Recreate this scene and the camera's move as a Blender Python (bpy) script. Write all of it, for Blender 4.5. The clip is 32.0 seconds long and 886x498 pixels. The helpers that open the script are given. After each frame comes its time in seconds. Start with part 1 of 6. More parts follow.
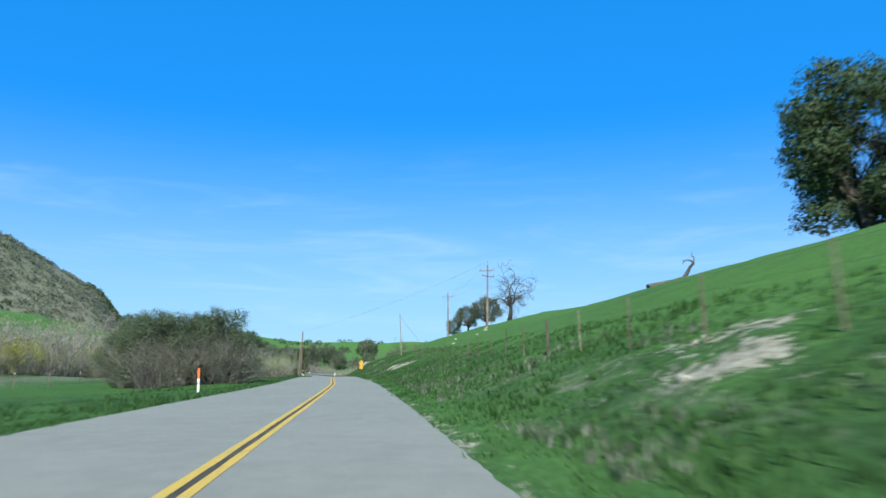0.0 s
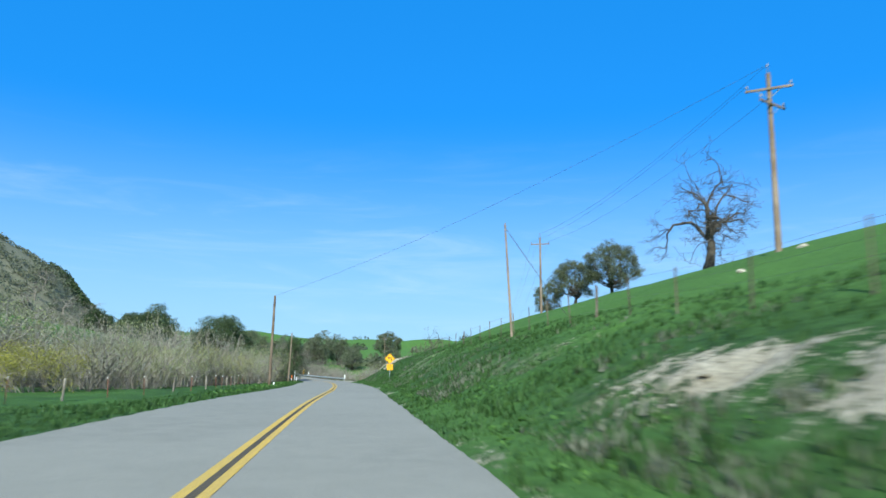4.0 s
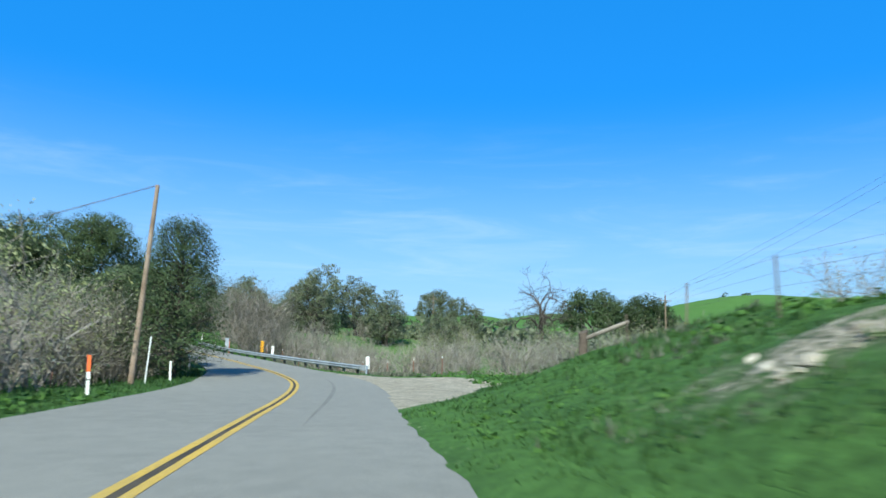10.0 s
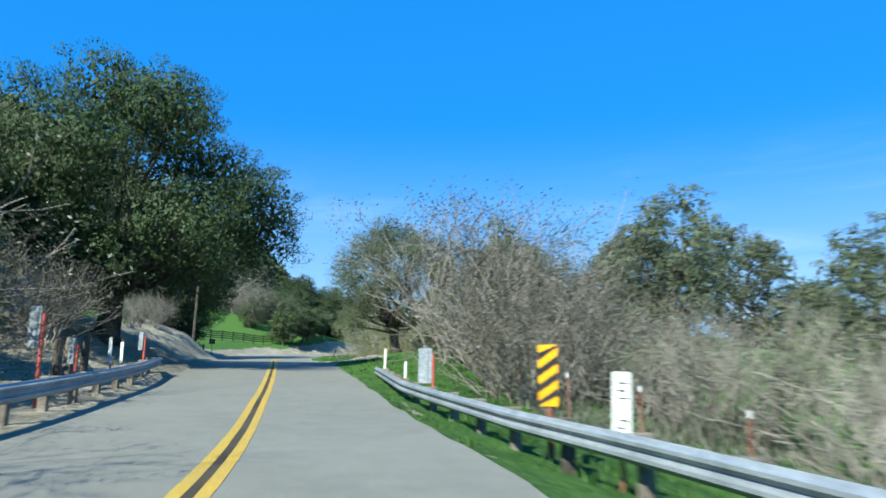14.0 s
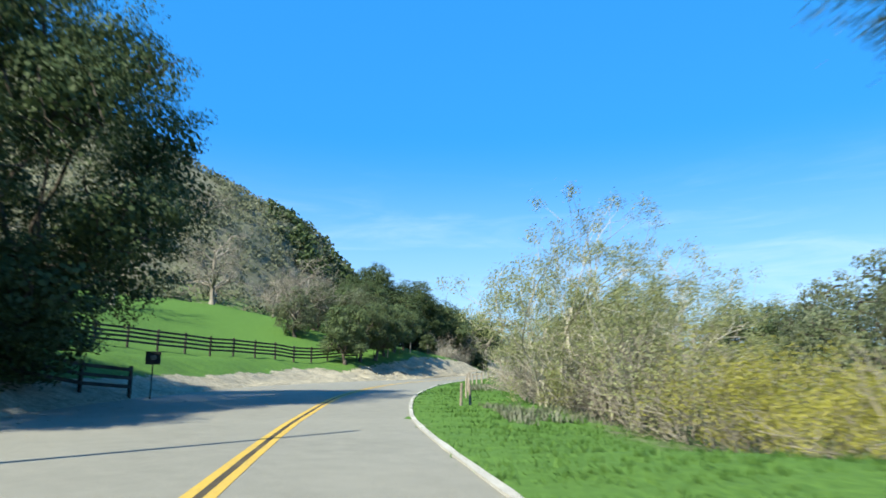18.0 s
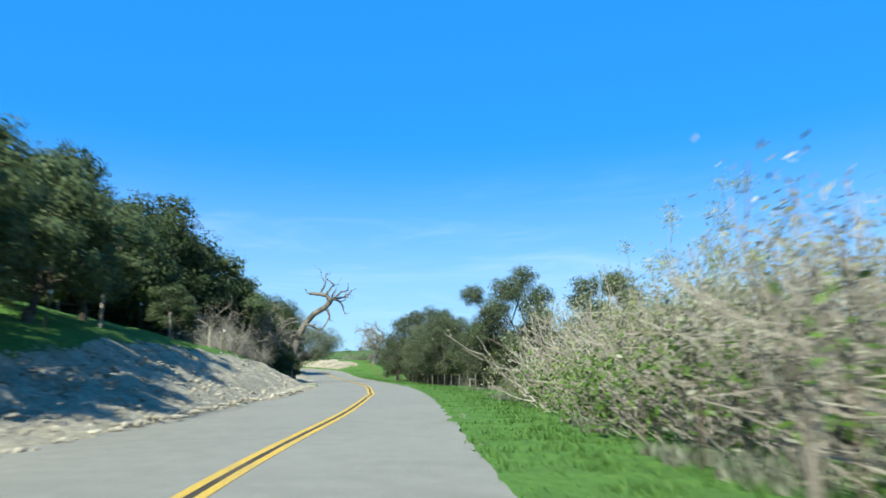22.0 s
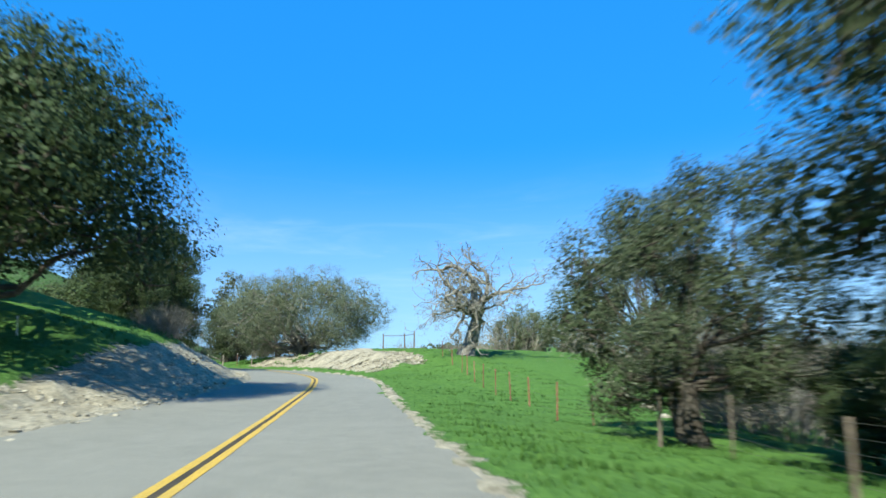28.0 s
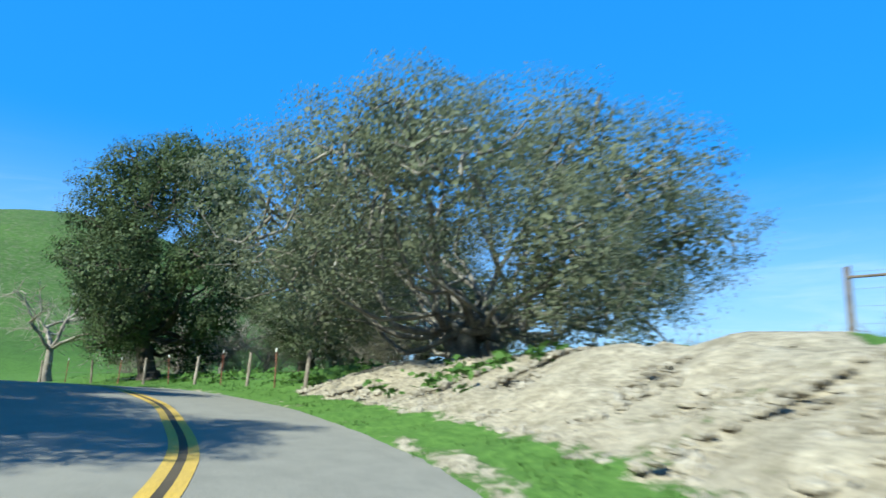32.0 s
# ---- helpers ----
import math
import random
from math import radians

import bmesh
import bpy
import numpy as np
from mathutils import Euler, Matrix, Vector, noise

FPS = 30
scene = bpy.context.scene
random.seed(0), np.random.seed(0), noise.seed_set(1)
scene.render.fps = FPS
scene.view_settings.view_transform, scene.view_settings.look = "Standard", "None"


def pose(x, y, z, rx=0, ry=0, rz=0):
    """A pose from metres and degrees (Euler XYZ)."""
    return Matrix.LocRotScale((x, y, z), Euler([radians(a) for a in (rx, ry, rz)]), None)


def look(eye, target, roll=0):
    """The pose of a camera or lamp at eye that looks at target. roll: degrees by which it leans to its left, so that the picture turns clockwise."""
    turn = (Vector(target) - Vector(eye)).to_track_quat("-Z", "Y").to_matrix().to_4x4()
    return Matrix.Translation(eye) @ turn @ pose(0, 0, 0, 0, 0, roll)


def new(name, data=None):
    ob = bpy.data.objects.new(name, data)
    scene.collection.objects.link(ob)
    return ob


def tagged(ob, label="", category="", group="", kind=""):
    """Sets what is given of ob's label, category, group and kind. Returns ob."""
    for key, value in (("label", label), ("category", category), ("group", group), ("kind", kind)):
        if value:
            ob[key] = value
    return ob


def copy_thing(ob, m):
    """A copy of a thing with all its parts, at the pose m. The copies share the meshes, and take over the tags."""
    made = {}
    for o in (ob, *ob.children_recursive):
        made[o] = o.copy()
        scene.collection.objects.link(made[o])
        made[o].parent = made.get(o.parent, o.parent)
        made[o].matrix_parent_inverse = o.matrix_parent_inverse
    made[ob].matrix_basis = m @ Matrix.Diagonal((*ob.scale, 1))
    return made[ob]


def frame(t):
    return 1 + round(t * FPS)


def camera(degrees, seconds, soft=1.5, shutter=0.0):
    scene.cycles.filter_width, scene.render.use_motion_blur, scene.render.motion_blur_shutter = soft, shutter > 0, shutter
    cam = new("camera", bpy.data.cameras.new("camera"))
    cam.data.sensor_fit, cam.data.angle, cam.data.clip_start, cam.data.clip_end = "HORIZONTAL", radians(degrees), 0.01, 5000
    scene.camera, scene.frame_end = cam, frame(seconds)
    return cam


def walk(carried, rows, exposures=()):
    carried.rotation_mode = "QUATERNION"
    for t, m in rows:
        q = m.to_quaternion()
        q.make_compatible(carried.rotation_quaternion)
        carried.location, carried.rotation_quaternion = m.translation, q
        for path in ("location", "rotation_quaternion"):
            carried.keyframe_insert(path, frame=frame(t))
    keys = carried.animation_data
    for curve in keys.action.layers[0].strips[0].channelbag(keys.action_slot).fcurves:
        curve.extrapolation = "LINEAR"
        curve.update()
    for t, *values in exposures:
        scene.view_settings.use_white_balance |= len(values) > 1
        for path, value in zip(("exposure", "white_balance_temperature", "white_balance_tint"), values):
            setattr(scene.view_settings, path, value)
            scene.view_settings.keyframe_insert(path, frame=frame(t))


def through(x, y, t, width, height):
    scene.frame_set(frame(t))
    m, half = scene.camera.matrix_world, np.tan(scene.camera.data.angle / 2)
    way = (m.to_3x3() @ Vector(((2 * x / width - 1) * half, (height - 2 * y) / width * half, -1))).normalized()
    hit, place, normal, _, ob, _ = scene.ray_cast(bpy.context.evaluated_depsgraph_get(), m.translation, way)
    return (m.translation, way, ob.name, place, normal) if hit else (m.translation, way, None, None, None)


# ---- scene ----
# ---------------------------------------------------------------- camera
cam = camera(63.1, 32.0, soft=1.6, shutter=0.45)
PATH = [
    (0, (0.0, 0.0, 0.771), (0.029, 1.969, 1.122), -0.01),
    (0.5, (-0.904, 9.213, 0.921), (-0.87, 11.182, 1.271), 0.10),
    (1, (-1.824, 18.372, 1.061), (-1.79, 20.343, 1.403), 0.12),
    (1.5, (-2.743, 27.507, 1.19), (-2.709, 29.476, 1.534), -0.40),
    (2, (-3.778, 36.644, 1.314), (-3.751, 38.612, 1.67), -0.50),
    (2.5, (-4.802, 45.815, 1.431), (-4.79, 47.784, 1.782), -0.27),
    (3, (-5.914, 54.961, 1.574), (-5.918, 56.929, 1.934), 0.22),
    (3.5, (-7.153, 64.134, 1.711), (-7.165, 66.103, 2.061), -0.20),
    (4, (-8.416, 73.279, 1.837), (-8.432, 75.248, 2.188), 0.36),
    (4.5, (-9.621, 82.449, 1.955), (-9.645, 84.418, 2.304), 1.12),
    (5, (-10.773, 91.517, 2.055), (-10.803, 93.487, 2.397), 0.75),
    (5.5, (-11.857, 100.486, 2.132), (-11.885, 102.457, 2.468), 0.12),
    (6, (-12.895, 109.367, 2.181), (-12.921, 111.339, 2.513), -0.48),
    (6.5, (-13.841, 118.203, 2.188), (-13.867, 120.176, 2.518), -0.82),
    (7, (-15.044, 127.022, 2.188), (-15.077, 128.995, 2.515), -0.46),
    (7.5, (-16.261, 135.783, 2.186), (-16.308, 137.757, 2.505), 0.64),
    (8, (-17.448, 144.366, 2.214), (-17.508, 146.339, 2.54), 0.50),
    (8.5, (-18.866, 152.805, 2.264), (-18.934, 154.776, 2.593), 0.91),
    (9, (-20.191, 161.263, 2.263), (-20.267, 163.236, 2.585), 0.79),
    (9.5, (-21.642, 169.504, 2.269), (-21.724, 171.478, 2.581), 0.99),
    (10, (-22.935, 177.484, 2.263), (-23.024, 179.459, 2.563), 1.48),
    (10.5, (-24.233, 185.123, 2.225), (-24.331, 187.1, 2.511), 2.02),
    (11, (-25.452, 192.416, 2.18), (-25.558, 194.394, 2.453), 1.10),
    (11.5, (-26.656, 199.477, 2.152), (-26.786, 201.452, 2.443), -0.22),
    (12, (-28.099, 206.209, 2.179), (-28.306, 208.175, 2.483), -0.54),
    (12.5, (-29.876, 212.6, 2.235), (-30.222, 214.54, 2.575), -0.45),
    (13, (-32.207, 218.837, 2.333), (-32.731, 220.734, 2.689), -0.38),
    (13.5, (-35.096, 224.82, 2.528), (-35.784, 226.663, 2.89), 0.10),
    (14, (-38.379, 230.439, 2.778), (-39.206, 232.223, 3.146), 0.38),
    (14.5, (-41.891, 235.819, 3.091), (-42.81, 237.554, 3.475), 0.64),
    (15, (-45.443, 240.83, 3.375), (-46.41, 242.533, 3.783), 0.47),
    (15.5, (-48.969, 245.686, 3.705), (-49.954, 247.371, 4.141), 0.37),
    (16, (-52.565, 250.484, 4.087), (-53.553, 252.161, 4.546), 0.40),
    (16.5, (-56.206, 255.43, 4.495), (-57.191, 257.106, 4.966), 0.48),
    (17, (-60.089, 260.557, 4.899), (-61.077, 262.233, 5.361), 0.33),
    (17.5, (-64.153, 265.929, 5.231), (-65.144, 267.611, 5.664), 0.18),
    (18, (-68.372, 271.46, 5.498), (-69.362, 273.149, 5.907), 0.21),
    (18.5, (-72.687, 277.191, 5.719), (-73.676, 278.884, 6.115), 0.60),
    (19, (-76.988, 282.996, 5.948), (-77.958, 284.698, 6.351), 1.55),
    (19.5, (-81.163, 288.963, 6.251), (-82.071, 290.697, 6.662), 1.76),
    (20, (-85.067, 295.07, 6.644), (-85.884, 296.846, 7.065), 1.25),
    (20.5, (-88.74, 301.519, 7.024), (-89.461, 303.337, 7.441), 0.55),
    (21, (-92.241, 308.269, 7.397), (-92.859, 310.123, 7.824), -0.63),
    (21.5, (-95.468, 315.346, 7.82), (-95.991, 317.229, 8.244), -0.71),
    (22, (-98.267, 322.763, 8.217), (-98.703, 324.67, 8.634), -0.63),
    (22.5, (-100.74, 330.349, 8.564), (-101.103, 332.274, 8.967), -0.55),
    (23, (-102.932, 338.119, 8.917), (-103.26, 340.048, 9.333), -0.93),
    (23.5, (-105.193, 346.076, 9.293), (-105.532, 348.005, 9.701), -1.37),
    (24, (-107.583, 354.057, 9.641), (-107.961, 355.981, 10.035), -1.16),
    (24.5, (-110.122, 361.937, 10.013), (-110.544, 363.849, 10.421), -0.84),
    (25, (-112.663, 369.891, 10.384), (-113.126, 371.793, 10.797), -0.50),
    (25.5, (-115.634, 377.743, 10.789), (-116.131, 379.635, 11.204), -0.48),
    (26, (-118.786, 385.519, 11.19), (-119.311, 387.404, 11.604), -0.74),
    (26.5, (-122.046, 393.203, 11.575), (-122.596, 395.082, 11.986), -1.06),
    (27, (-125.154, 400.871, 11.92), (-125.726, 402.744, 12.328), -0.86),
    (27.5, (-128.456, 408.487, 12.286), (-129.038, 410.354, 12.705), -0.94),
    (28, (-131.834, 416.057, 12.67), (-132.428, 417.918, 13.098), -0.74),
    (28.5, (-135.29, 423.314, 13.109), (-135.895, 425.171, 13.54), -0.23),
    (29, (-138.593, 430.34, 13.567), (-139.209, 432.195, 13.99), 0.14),
    (29.5, (-141.814, 437.211, 14.052), (-142.44, 439.063, 14.474), 0.88),
    (30, (-144.886, 443.72, 14.57), (-145.528, 445.564, 15.003), 1.56),
    (30.5, (-147.911, 449.77, 15.083), (-148.595, 451.597, 15.521), 1.72),
    (31, (-150.943, 455.289, 15.556), (-151.713, 457.08, 16.004), 1.38),
    (31.5, (-154.137, 460.146, 16.029), (-155.045, 461.87, 16.478), 1.70),
    (32, (-157.607, 464.443, 16.507), (-158.671, 466.077, 16.951), 2.30),
]
EXPOSURE = 0.90
walk(cam, [(t, look(eye, target, roll)) for t, eye, target, roll in PATH], [(0, EXPOSURE, 6500, 10), (11.5, EXPOSURE, 6500, 10), (14.5, 1.08, 6600, 10), (17, 1.36, 8000, 18), (18.7, 1.24, 7150, 11), (20, 1.18, 7150, 12), (24, 1.12, 6850, 10), (29, 1.15, 6850, 10), (32, 1.16, 6700, 10)])

# ---------------------------------------------------------------- sky and sun
SUN_AZ, SUN_EL = radians(175), radians(40)      # azimuth to the left of +y
to_sun = Vector((-math.sin(SUN_AZ) * math.cos(SUN_EL), math.cos(SUN_AZ) * math.cos(SUN_EL), math.sin(SUN_EL)))
sun = new("sun", bpy.data.lights.new("sun", "SUN"))
sun.data.energy, sun.data.angle, sun.data.color = 5.0, radians(0.53), (0.88, 0.965, 0.88)
sun.matrix_world = look(to_sun * 300, (0, 0, 0))
world = bpy.data.worlds.new("sky")
scene.world = world
world.use_nodes = True


class Nodes:
    """Short hand for node trees."""

    def __init__(self, tree):
        self.t = tree

    def add(self, kind, **inputs):
        n = self.t.nodes.new(kind)
        for k, v in inputs.items():
            k = int(k[1:]) if k[0] == "i" and k[1:].isdigit() else k.replace("_", " ")
            if hasattr(v, "links"):
                self.t.links.new(v, n.inputs[k])
            else:
                n.inputs[k].default_value = v
        return n

    def mix(self, f, a, b, mode="MIX"):
        n = self.t.nodes.new("ShaderNodeMix")
        n.data_type, n.blend_type = "RGBA", mode
        for s, v in ((n.inputs[0], f), (n.inputs[6], a), (n.inputs[7], b)):
            if hasattr(v, "links"):
                self.t.links.new(v, s)
            else:
                s.default_value = v if isinstance(v, (int, float)) else (*v[:3], 1)
        return n.outputs[2]

    def math(self, op, a, b=0.0, clamp=False):
        n = self.t.nodes.new("ShaderNodeMath")
        n.operation, n.use_clamp = op, clamp
        for s, v in zip(n.inputs, (a, b)):
            if hasattr(v, "links"):
                self.t.links.new(v, s)
            else:
                s.default_value = v
        return n.outputs[0]

    def ramp(self, v, lo, hi, a=0.0, b=1.0):
        n = self.t.nodes.new("ShaderNodeMapRange")
        n.interpolation_type = "SMOOTHSTEP"
        self.t.links.new(v, n.inputs[0])
        for i, x in zip((1, 2, 3, 4), (lo, hi, a, b)):
            n.inputs[i].default_value = x
        return n.outputs[0]

    def noise(self, vec, scale, detail=4.0, rough=0.6, dist=0.0):
        n = self.add("ShaderNodeTexNoise", Scale=scale, Detail=detail, Roughness=rough, Distortion=dist)
        if vec is not None:
            self.t.links.new(vec, n.inputs["Vector"])
        return n.outputs[0]


W = Nodes(world.node_tree)
sky = W.t.nodes.new("ShaderNodeTexSky")
sky.sky_type, sky.sun_disc = "NISHITA", False
sky.sun_elevation, sky.sun_rotation = SUN_EL, -SUN_AZ
sky.altitude, sky.air_density, sky.dust_density, sky.ozone_density = 100, 1.0, 0.4, 3.0
coord = W.t.nodes.new("ShaderNodeTexCoord")
tint = W.mix(1.0, sky.outputs[0], (0.14, 0.74, 1.33), "MULTIPLY")
# thin cirrus: noise drawn out along one bearing, in a low band of the sky
mapping = W.add("ShaderNodeMapping", Vector=coord.outputs["Generated"], Rotation=(0, radians(24), radians(-12)), Scale=(1.2, 1.0, 9.0))
wisp = W.ramp(W.noise(mapping.outputs[0], 3.0, 7.0, 0.62, 0.6), 0.46, 0.92)
sep = W.add("ShaderNodeSeparateXYZ", Vector=coord.outputs["Generated"])
band = W.math("MULTIPLY", W.ramp(sep.outputs[2], -0.02, 0.10), W.ramp(sep.outputs[2], 0.34, 0.16))
haze = W.ramp(sep.outputs[2], 0.36, -0.02)
even = W.mix(0.65, tint, (0.03, 1.72, 5.1))
c1 = W.mix(W.math("MULTIPLY", haze, 0.84), even, (2.75, 4.35, 5.4))
c2 = W.mix(W.math("MULTIPLY", W.math("MULTIPLY", wisp, band), 0.40), c1, (4.2, 5.4, 6.6))
bg = W.t.nodes["Background"]
W.t.links.new(c2, bg.inputs[0])
bg.inputs[1].default_value = 0.10

# ---------------------------------------------------------------- materials


def material(name, rough=0.9, spec=0.25):
    m = bpy.data.materials.new(name)
    m.use_nodes = True
    n = Nodes(m.node_tree)
    p = m.node_tree.nodes["Principled BSDF"]
    p.inputs["Roughness"].default_value = rough
    p.inputs["Specular IOR Level"].default_value = spec
    return m, n, p


def bump(n, p, height, strength=0.5, dist=0.05):
    b = n.add("ShaderNodeBump", Strength=strength, Distance=dist, Height=height)
    n.t.links.new(b.outputs[0], p.inputs["Normal"])


def pos(n):
    return n.t.nodes.new("ShaderNodeNewGeometry").outputs["Position"]


def two_tone(name, a, b, scale, fine, rough=0.9, spec=0.2, strength=0.4, dist=0.02, metal=0.0, objrand=0.0, local=False):
    """Two colours mixed by coarse noise, fine grain over it, and a bump."""
    m, n, p = material(name, rough, spec)
    v = n.t.nodes.new("ShaderNodeTexCoord").outputs["Object"] if local else pos(n)
    big, small = n.noise(v, scale, 3), n.noise(v, fine, 5, 0.7)
    col = n.mix(n.ramp(big, 0.35, 0.65), a, b)
    col = n.mix(0.55, col, n.mix(n.ramp(small, 0.3, 0.7), (0.25, 0.25, 0.25), (0.75, 0.75, 0.75)), "OVERLAY")
    if objrand:
        r = n.t.nodes.new("ShaderNodeObjectInfo").outputs["Random"]
        hs = n.add("ShaderNodeHueSaturation", Color=col, Value=n.ramp(r, 0, 1, 1 - objrand, 1 + objrand))
        col = hs.outputs[0]
    n.t.links.new(col, p.inputs["Base Color"])
    p.inputs["Metallic"].default_value = metal
    bump(n, p, small, strength, dist)
    return m


def leaf_material(name, a, b, c, gloss=0.15, through=0.3):
    """Leaves: colour differs from leaf to leaf; part of the light passes through."""
    m, n, p = material(name, 0.55, gloss)
    g = n.t.nodes.new("ShaderNodeNewGeometry")
    r = g.outputs["Random Per Island"]
    big = n.noise(g.outputs["Position"], 0.5, 2)
    o = n.t.nodes.new("ShaderNodeObjectInfo").outputs["Random"]
    col = n.mix(n.ramp(r, 0.0, 1.0), a, b)
    col = n.mix(n.math("MULTIPLY", n.ramp(big, 0.45, 0.7), 0.6), col, c)
    hs = n.add("ShaderNodeHueSaturation", Color=col, Value=n.ramp(o, 0, 1, 0.85, 1.15))
    n.t.links.new(hs.outputs[0], p.inputs["Base Color"])
    tr = n.add("ShaderNodeBsdfTranslucent", Color=hs.outputs[0])
    mx = n.add("ShaderNodeMixShader", Fac=through)
    n.t.links.new(p.outputs[0], mx.inputs[1])
    n.t.links.new(tr.outputs[0], mx.inputs[2])
    n.t.links.new(mx.outputs[0], m.node_tree.nodes["Material Output"].inputs[0])
    return m


def ground_material():
    """Spring grass with bare pale soil where the 'soil' attribute says, and dry thatch where 'dry' does."""
    m, n, p = material("meadow", 0.95, 0.1)
    v = pos(n)
    soil = n.add("ShaderNodeAttribute")
    soil.attribute_name = "soil"
    dry = n.add("ShaderNodeAttribute")
    dry.attribute_name = "dry"
    n1, n2, n3, n4 = n.noise(v, 0.05, 3), n.noise(v, 0.6, 4), n.noise(v, 6.0, 5, 0.7), n.noise(v, 1.8, 5, 0.7, 0.4)
    g = n.mix(n.ramp(n2, 0.3, 0.7), (0.023, 0.054, 0.015), (0.040, 0.088, 0.022))
    g = n.mix(n.math("MULTIPLY", n.ramp(n1, 0.42, 0.62), 0.4), g, (0.062, 0.135, 0.026))
    g = n.mix(0.8, g, n.mix(n.ramp(n3, 0.3, 0.7), (0.2, 0.2, 0.2), (0.75, 0.75, 0.75)), "OVERLAY")
    lush = n.add("ShaderNodeAttribute")
    lush.attribute_name = "lush"
    g = n.mix(n.math("MULTIPLY", lush.outputs["Fac"], 0.85), g, n.mix(n.ramp(n3, 0.3, 0.7), (0.046, 0.108, 0.022), (0.085, 0.170, 0.036)))
    d = n.mix(n.ramp(n3, 0.3, 0.7), (0.095, 0.095, 0.062), (0.20, 0.185, 0.13))
    df = n.ramp(n.math("ADD", dry.outputs["Fac"], n.math("SUBTRACT", n4, 0.5)), 0.35, 0.75)
    g = n.mix(df, g, d)
    s = n.mix(n.ramp(n4, 0.35, 0.65), (0.225, 0.193, 0.138), (0.335, 0.292, 0.217))
    n5 = n.noise(v, 13.0, 5, 0.75)
    s = n.mix(0.55, s, n.mix(n.ramp(n5, 0.32, 0.68), (0.25, 0.25, 0.25), (0.75, 0.75, 0.75)), "OVERLAY")
    s = n.mix(0.38, s, n.mix(n.ramp(n3, 0.3, 0.7), (0.25, 0.25, 0.25), (0.75, 0.75, 0.75)), "OVERLAY")
    mixv = n.math("ADD", soil.outputs["Fac"], n.math("MULTIPLY", n.math("SUBTRACT", n4, 0.5), 0.9))
    mixv = n.math("ADD", mixv, n.math("MULTIPLY", n.math("SUBTRACT", n3, 0.5), 0.8))
    col = n.mix(n.ramp(mixv, 0.42, 0.58), g, s)
    n.t.links.new(col, p.inputs["Base Color"])
    rubble = n.math("MULTIPLY", n.math("MULTIPLY", n5, n.ramp(mixv, 0.42, 0.58)), 0.9)
    bump(n, p, n.math("ADD", n.math("ADD", n3, n.math("MULTIPLY", n4, 0.5)), rubble), 0.7, 0.08)
    return m


def asphalt_material():
    m, n, p = material("asphalt", 0.85, 0.3)
    v = pos(n)
    fine, mid, big = n.noise(v, 90, 3, 0.8), n.noise(v, 2.0, 5, 0.65), n.noise(v, 0.12, 3)
    c = n.mix(n.ramp(mid, 0.3, 0.7), (0.166, 0.156, 0.128), (0.198, 0.186, 0.153))
    c = n.mix(n.math("MULTIPLY", n.ramp(big, 0.4, 0.65), 0.5), c, (0.212, 0.199, 0.164))
    c = n.mix(0.5, c, n.mix(n.ramp(fine, 0.3, 0.7), (0.2, 0.2, 0.2), (0.8, 0.8, 0.8)), "OVERLAY")
    n.t.links.new(c, p.inputs["Base Color"])
    bump(n, p, fine, 0.4, 0.01)
    return m


MEADOW, ASPHALT = ground_material(), asphalt_material()
WEEDS = leaf_material("dry_weeds", (0.095, 0.105, 0.07), (0.17, 0.17, 0.125), (0.085, 0.12, 0.06), 0.1, 0.2)
FRESH_GRASS = leaf_material("fresh_grass_blades", (0.040, 0.096, 0.020), (0.078, 0.158, 0.035), (0.056, 0.122, 0.028), 0.1, 0.25)
GRASS = leaf_material("grass_blades", (0.026, 0.060, 0.017), (0.048, 0.102, 0.027), (0.036, 0.080, 0.021), 0.1, 0.2)
YELLOW_PAINT = two_tone("yellow_road_paint", (0.46, 0.285, 0.045), (0.40, 0.26, 0.055), 0.6, 25, 0.7, 0.3, 0.2)
BLACK_SEAL = two_tone("dark_road_seal", (0.045, 0.036, 0.024), (0.075, 0.058, 0.036), 0.6, 25, 0.8)
LIVE = leaf_material("live_oak_leaves", (0.039, 0.061, 0.026), (0.070, 0.099, 0.040), (0.060, 0.091, 0.030), 0.15, 0.26)
BUSH_OAK = leaf_material("bushy_oak_leaves", (0.055, 0.080, 0.036), (0.100, 0.132, 0.058), (0.085, 0.118, 0.042), 0.15, 0.32)
LACE = leaf_material("lichen_oak_leaves", (0.105, 0.128, 0.070), (0.180, 0.200, 0.122), (0.128, 0.155, 0.064), 0.1, 0.48)
OLIVE = leaf_material("olive_oak_leaves", (0.135, 0.16, 0.096), (0.23, 0.25, 0.162), (0.16, 0.19, 0.088), 0.1, 0.42)
BROWN_LEAF = leaf_material("brown_bush_leaves", (0.095, 0.088, 0.062), (0.17, 0.155, 0.115), (0.115, 0.115, 0.07), 0.1, 0.3)
DUSK = leaf_material("dusky_oak_leaves", (0.056, 0.076, 0.040), (0.100, 0.122, 0.068), (0.075, 0.102, 0.040), 0.1, 0.34)
LICHEN = leaf_material("hanging_lichen", (0.17, 0.175, 0.125), (0.29, 0.285, 0.215), (0.2, 0.2, 0.14), 0.1, 0.2)
WILLOW = leaf_material("willow_leaves", (0.19, 0.215, 0.085), (0.33, 0.345, 0.18), (0.22, 0.21, 0.06), 0.2, 0.4)
YELLOW = leaf_material("yellow_willow_leaves", (0.235, 0.222, 0.036), (0.37, 0.34, 0.08), (0.27, 0.255, 0.045), 0.2, 0.4)
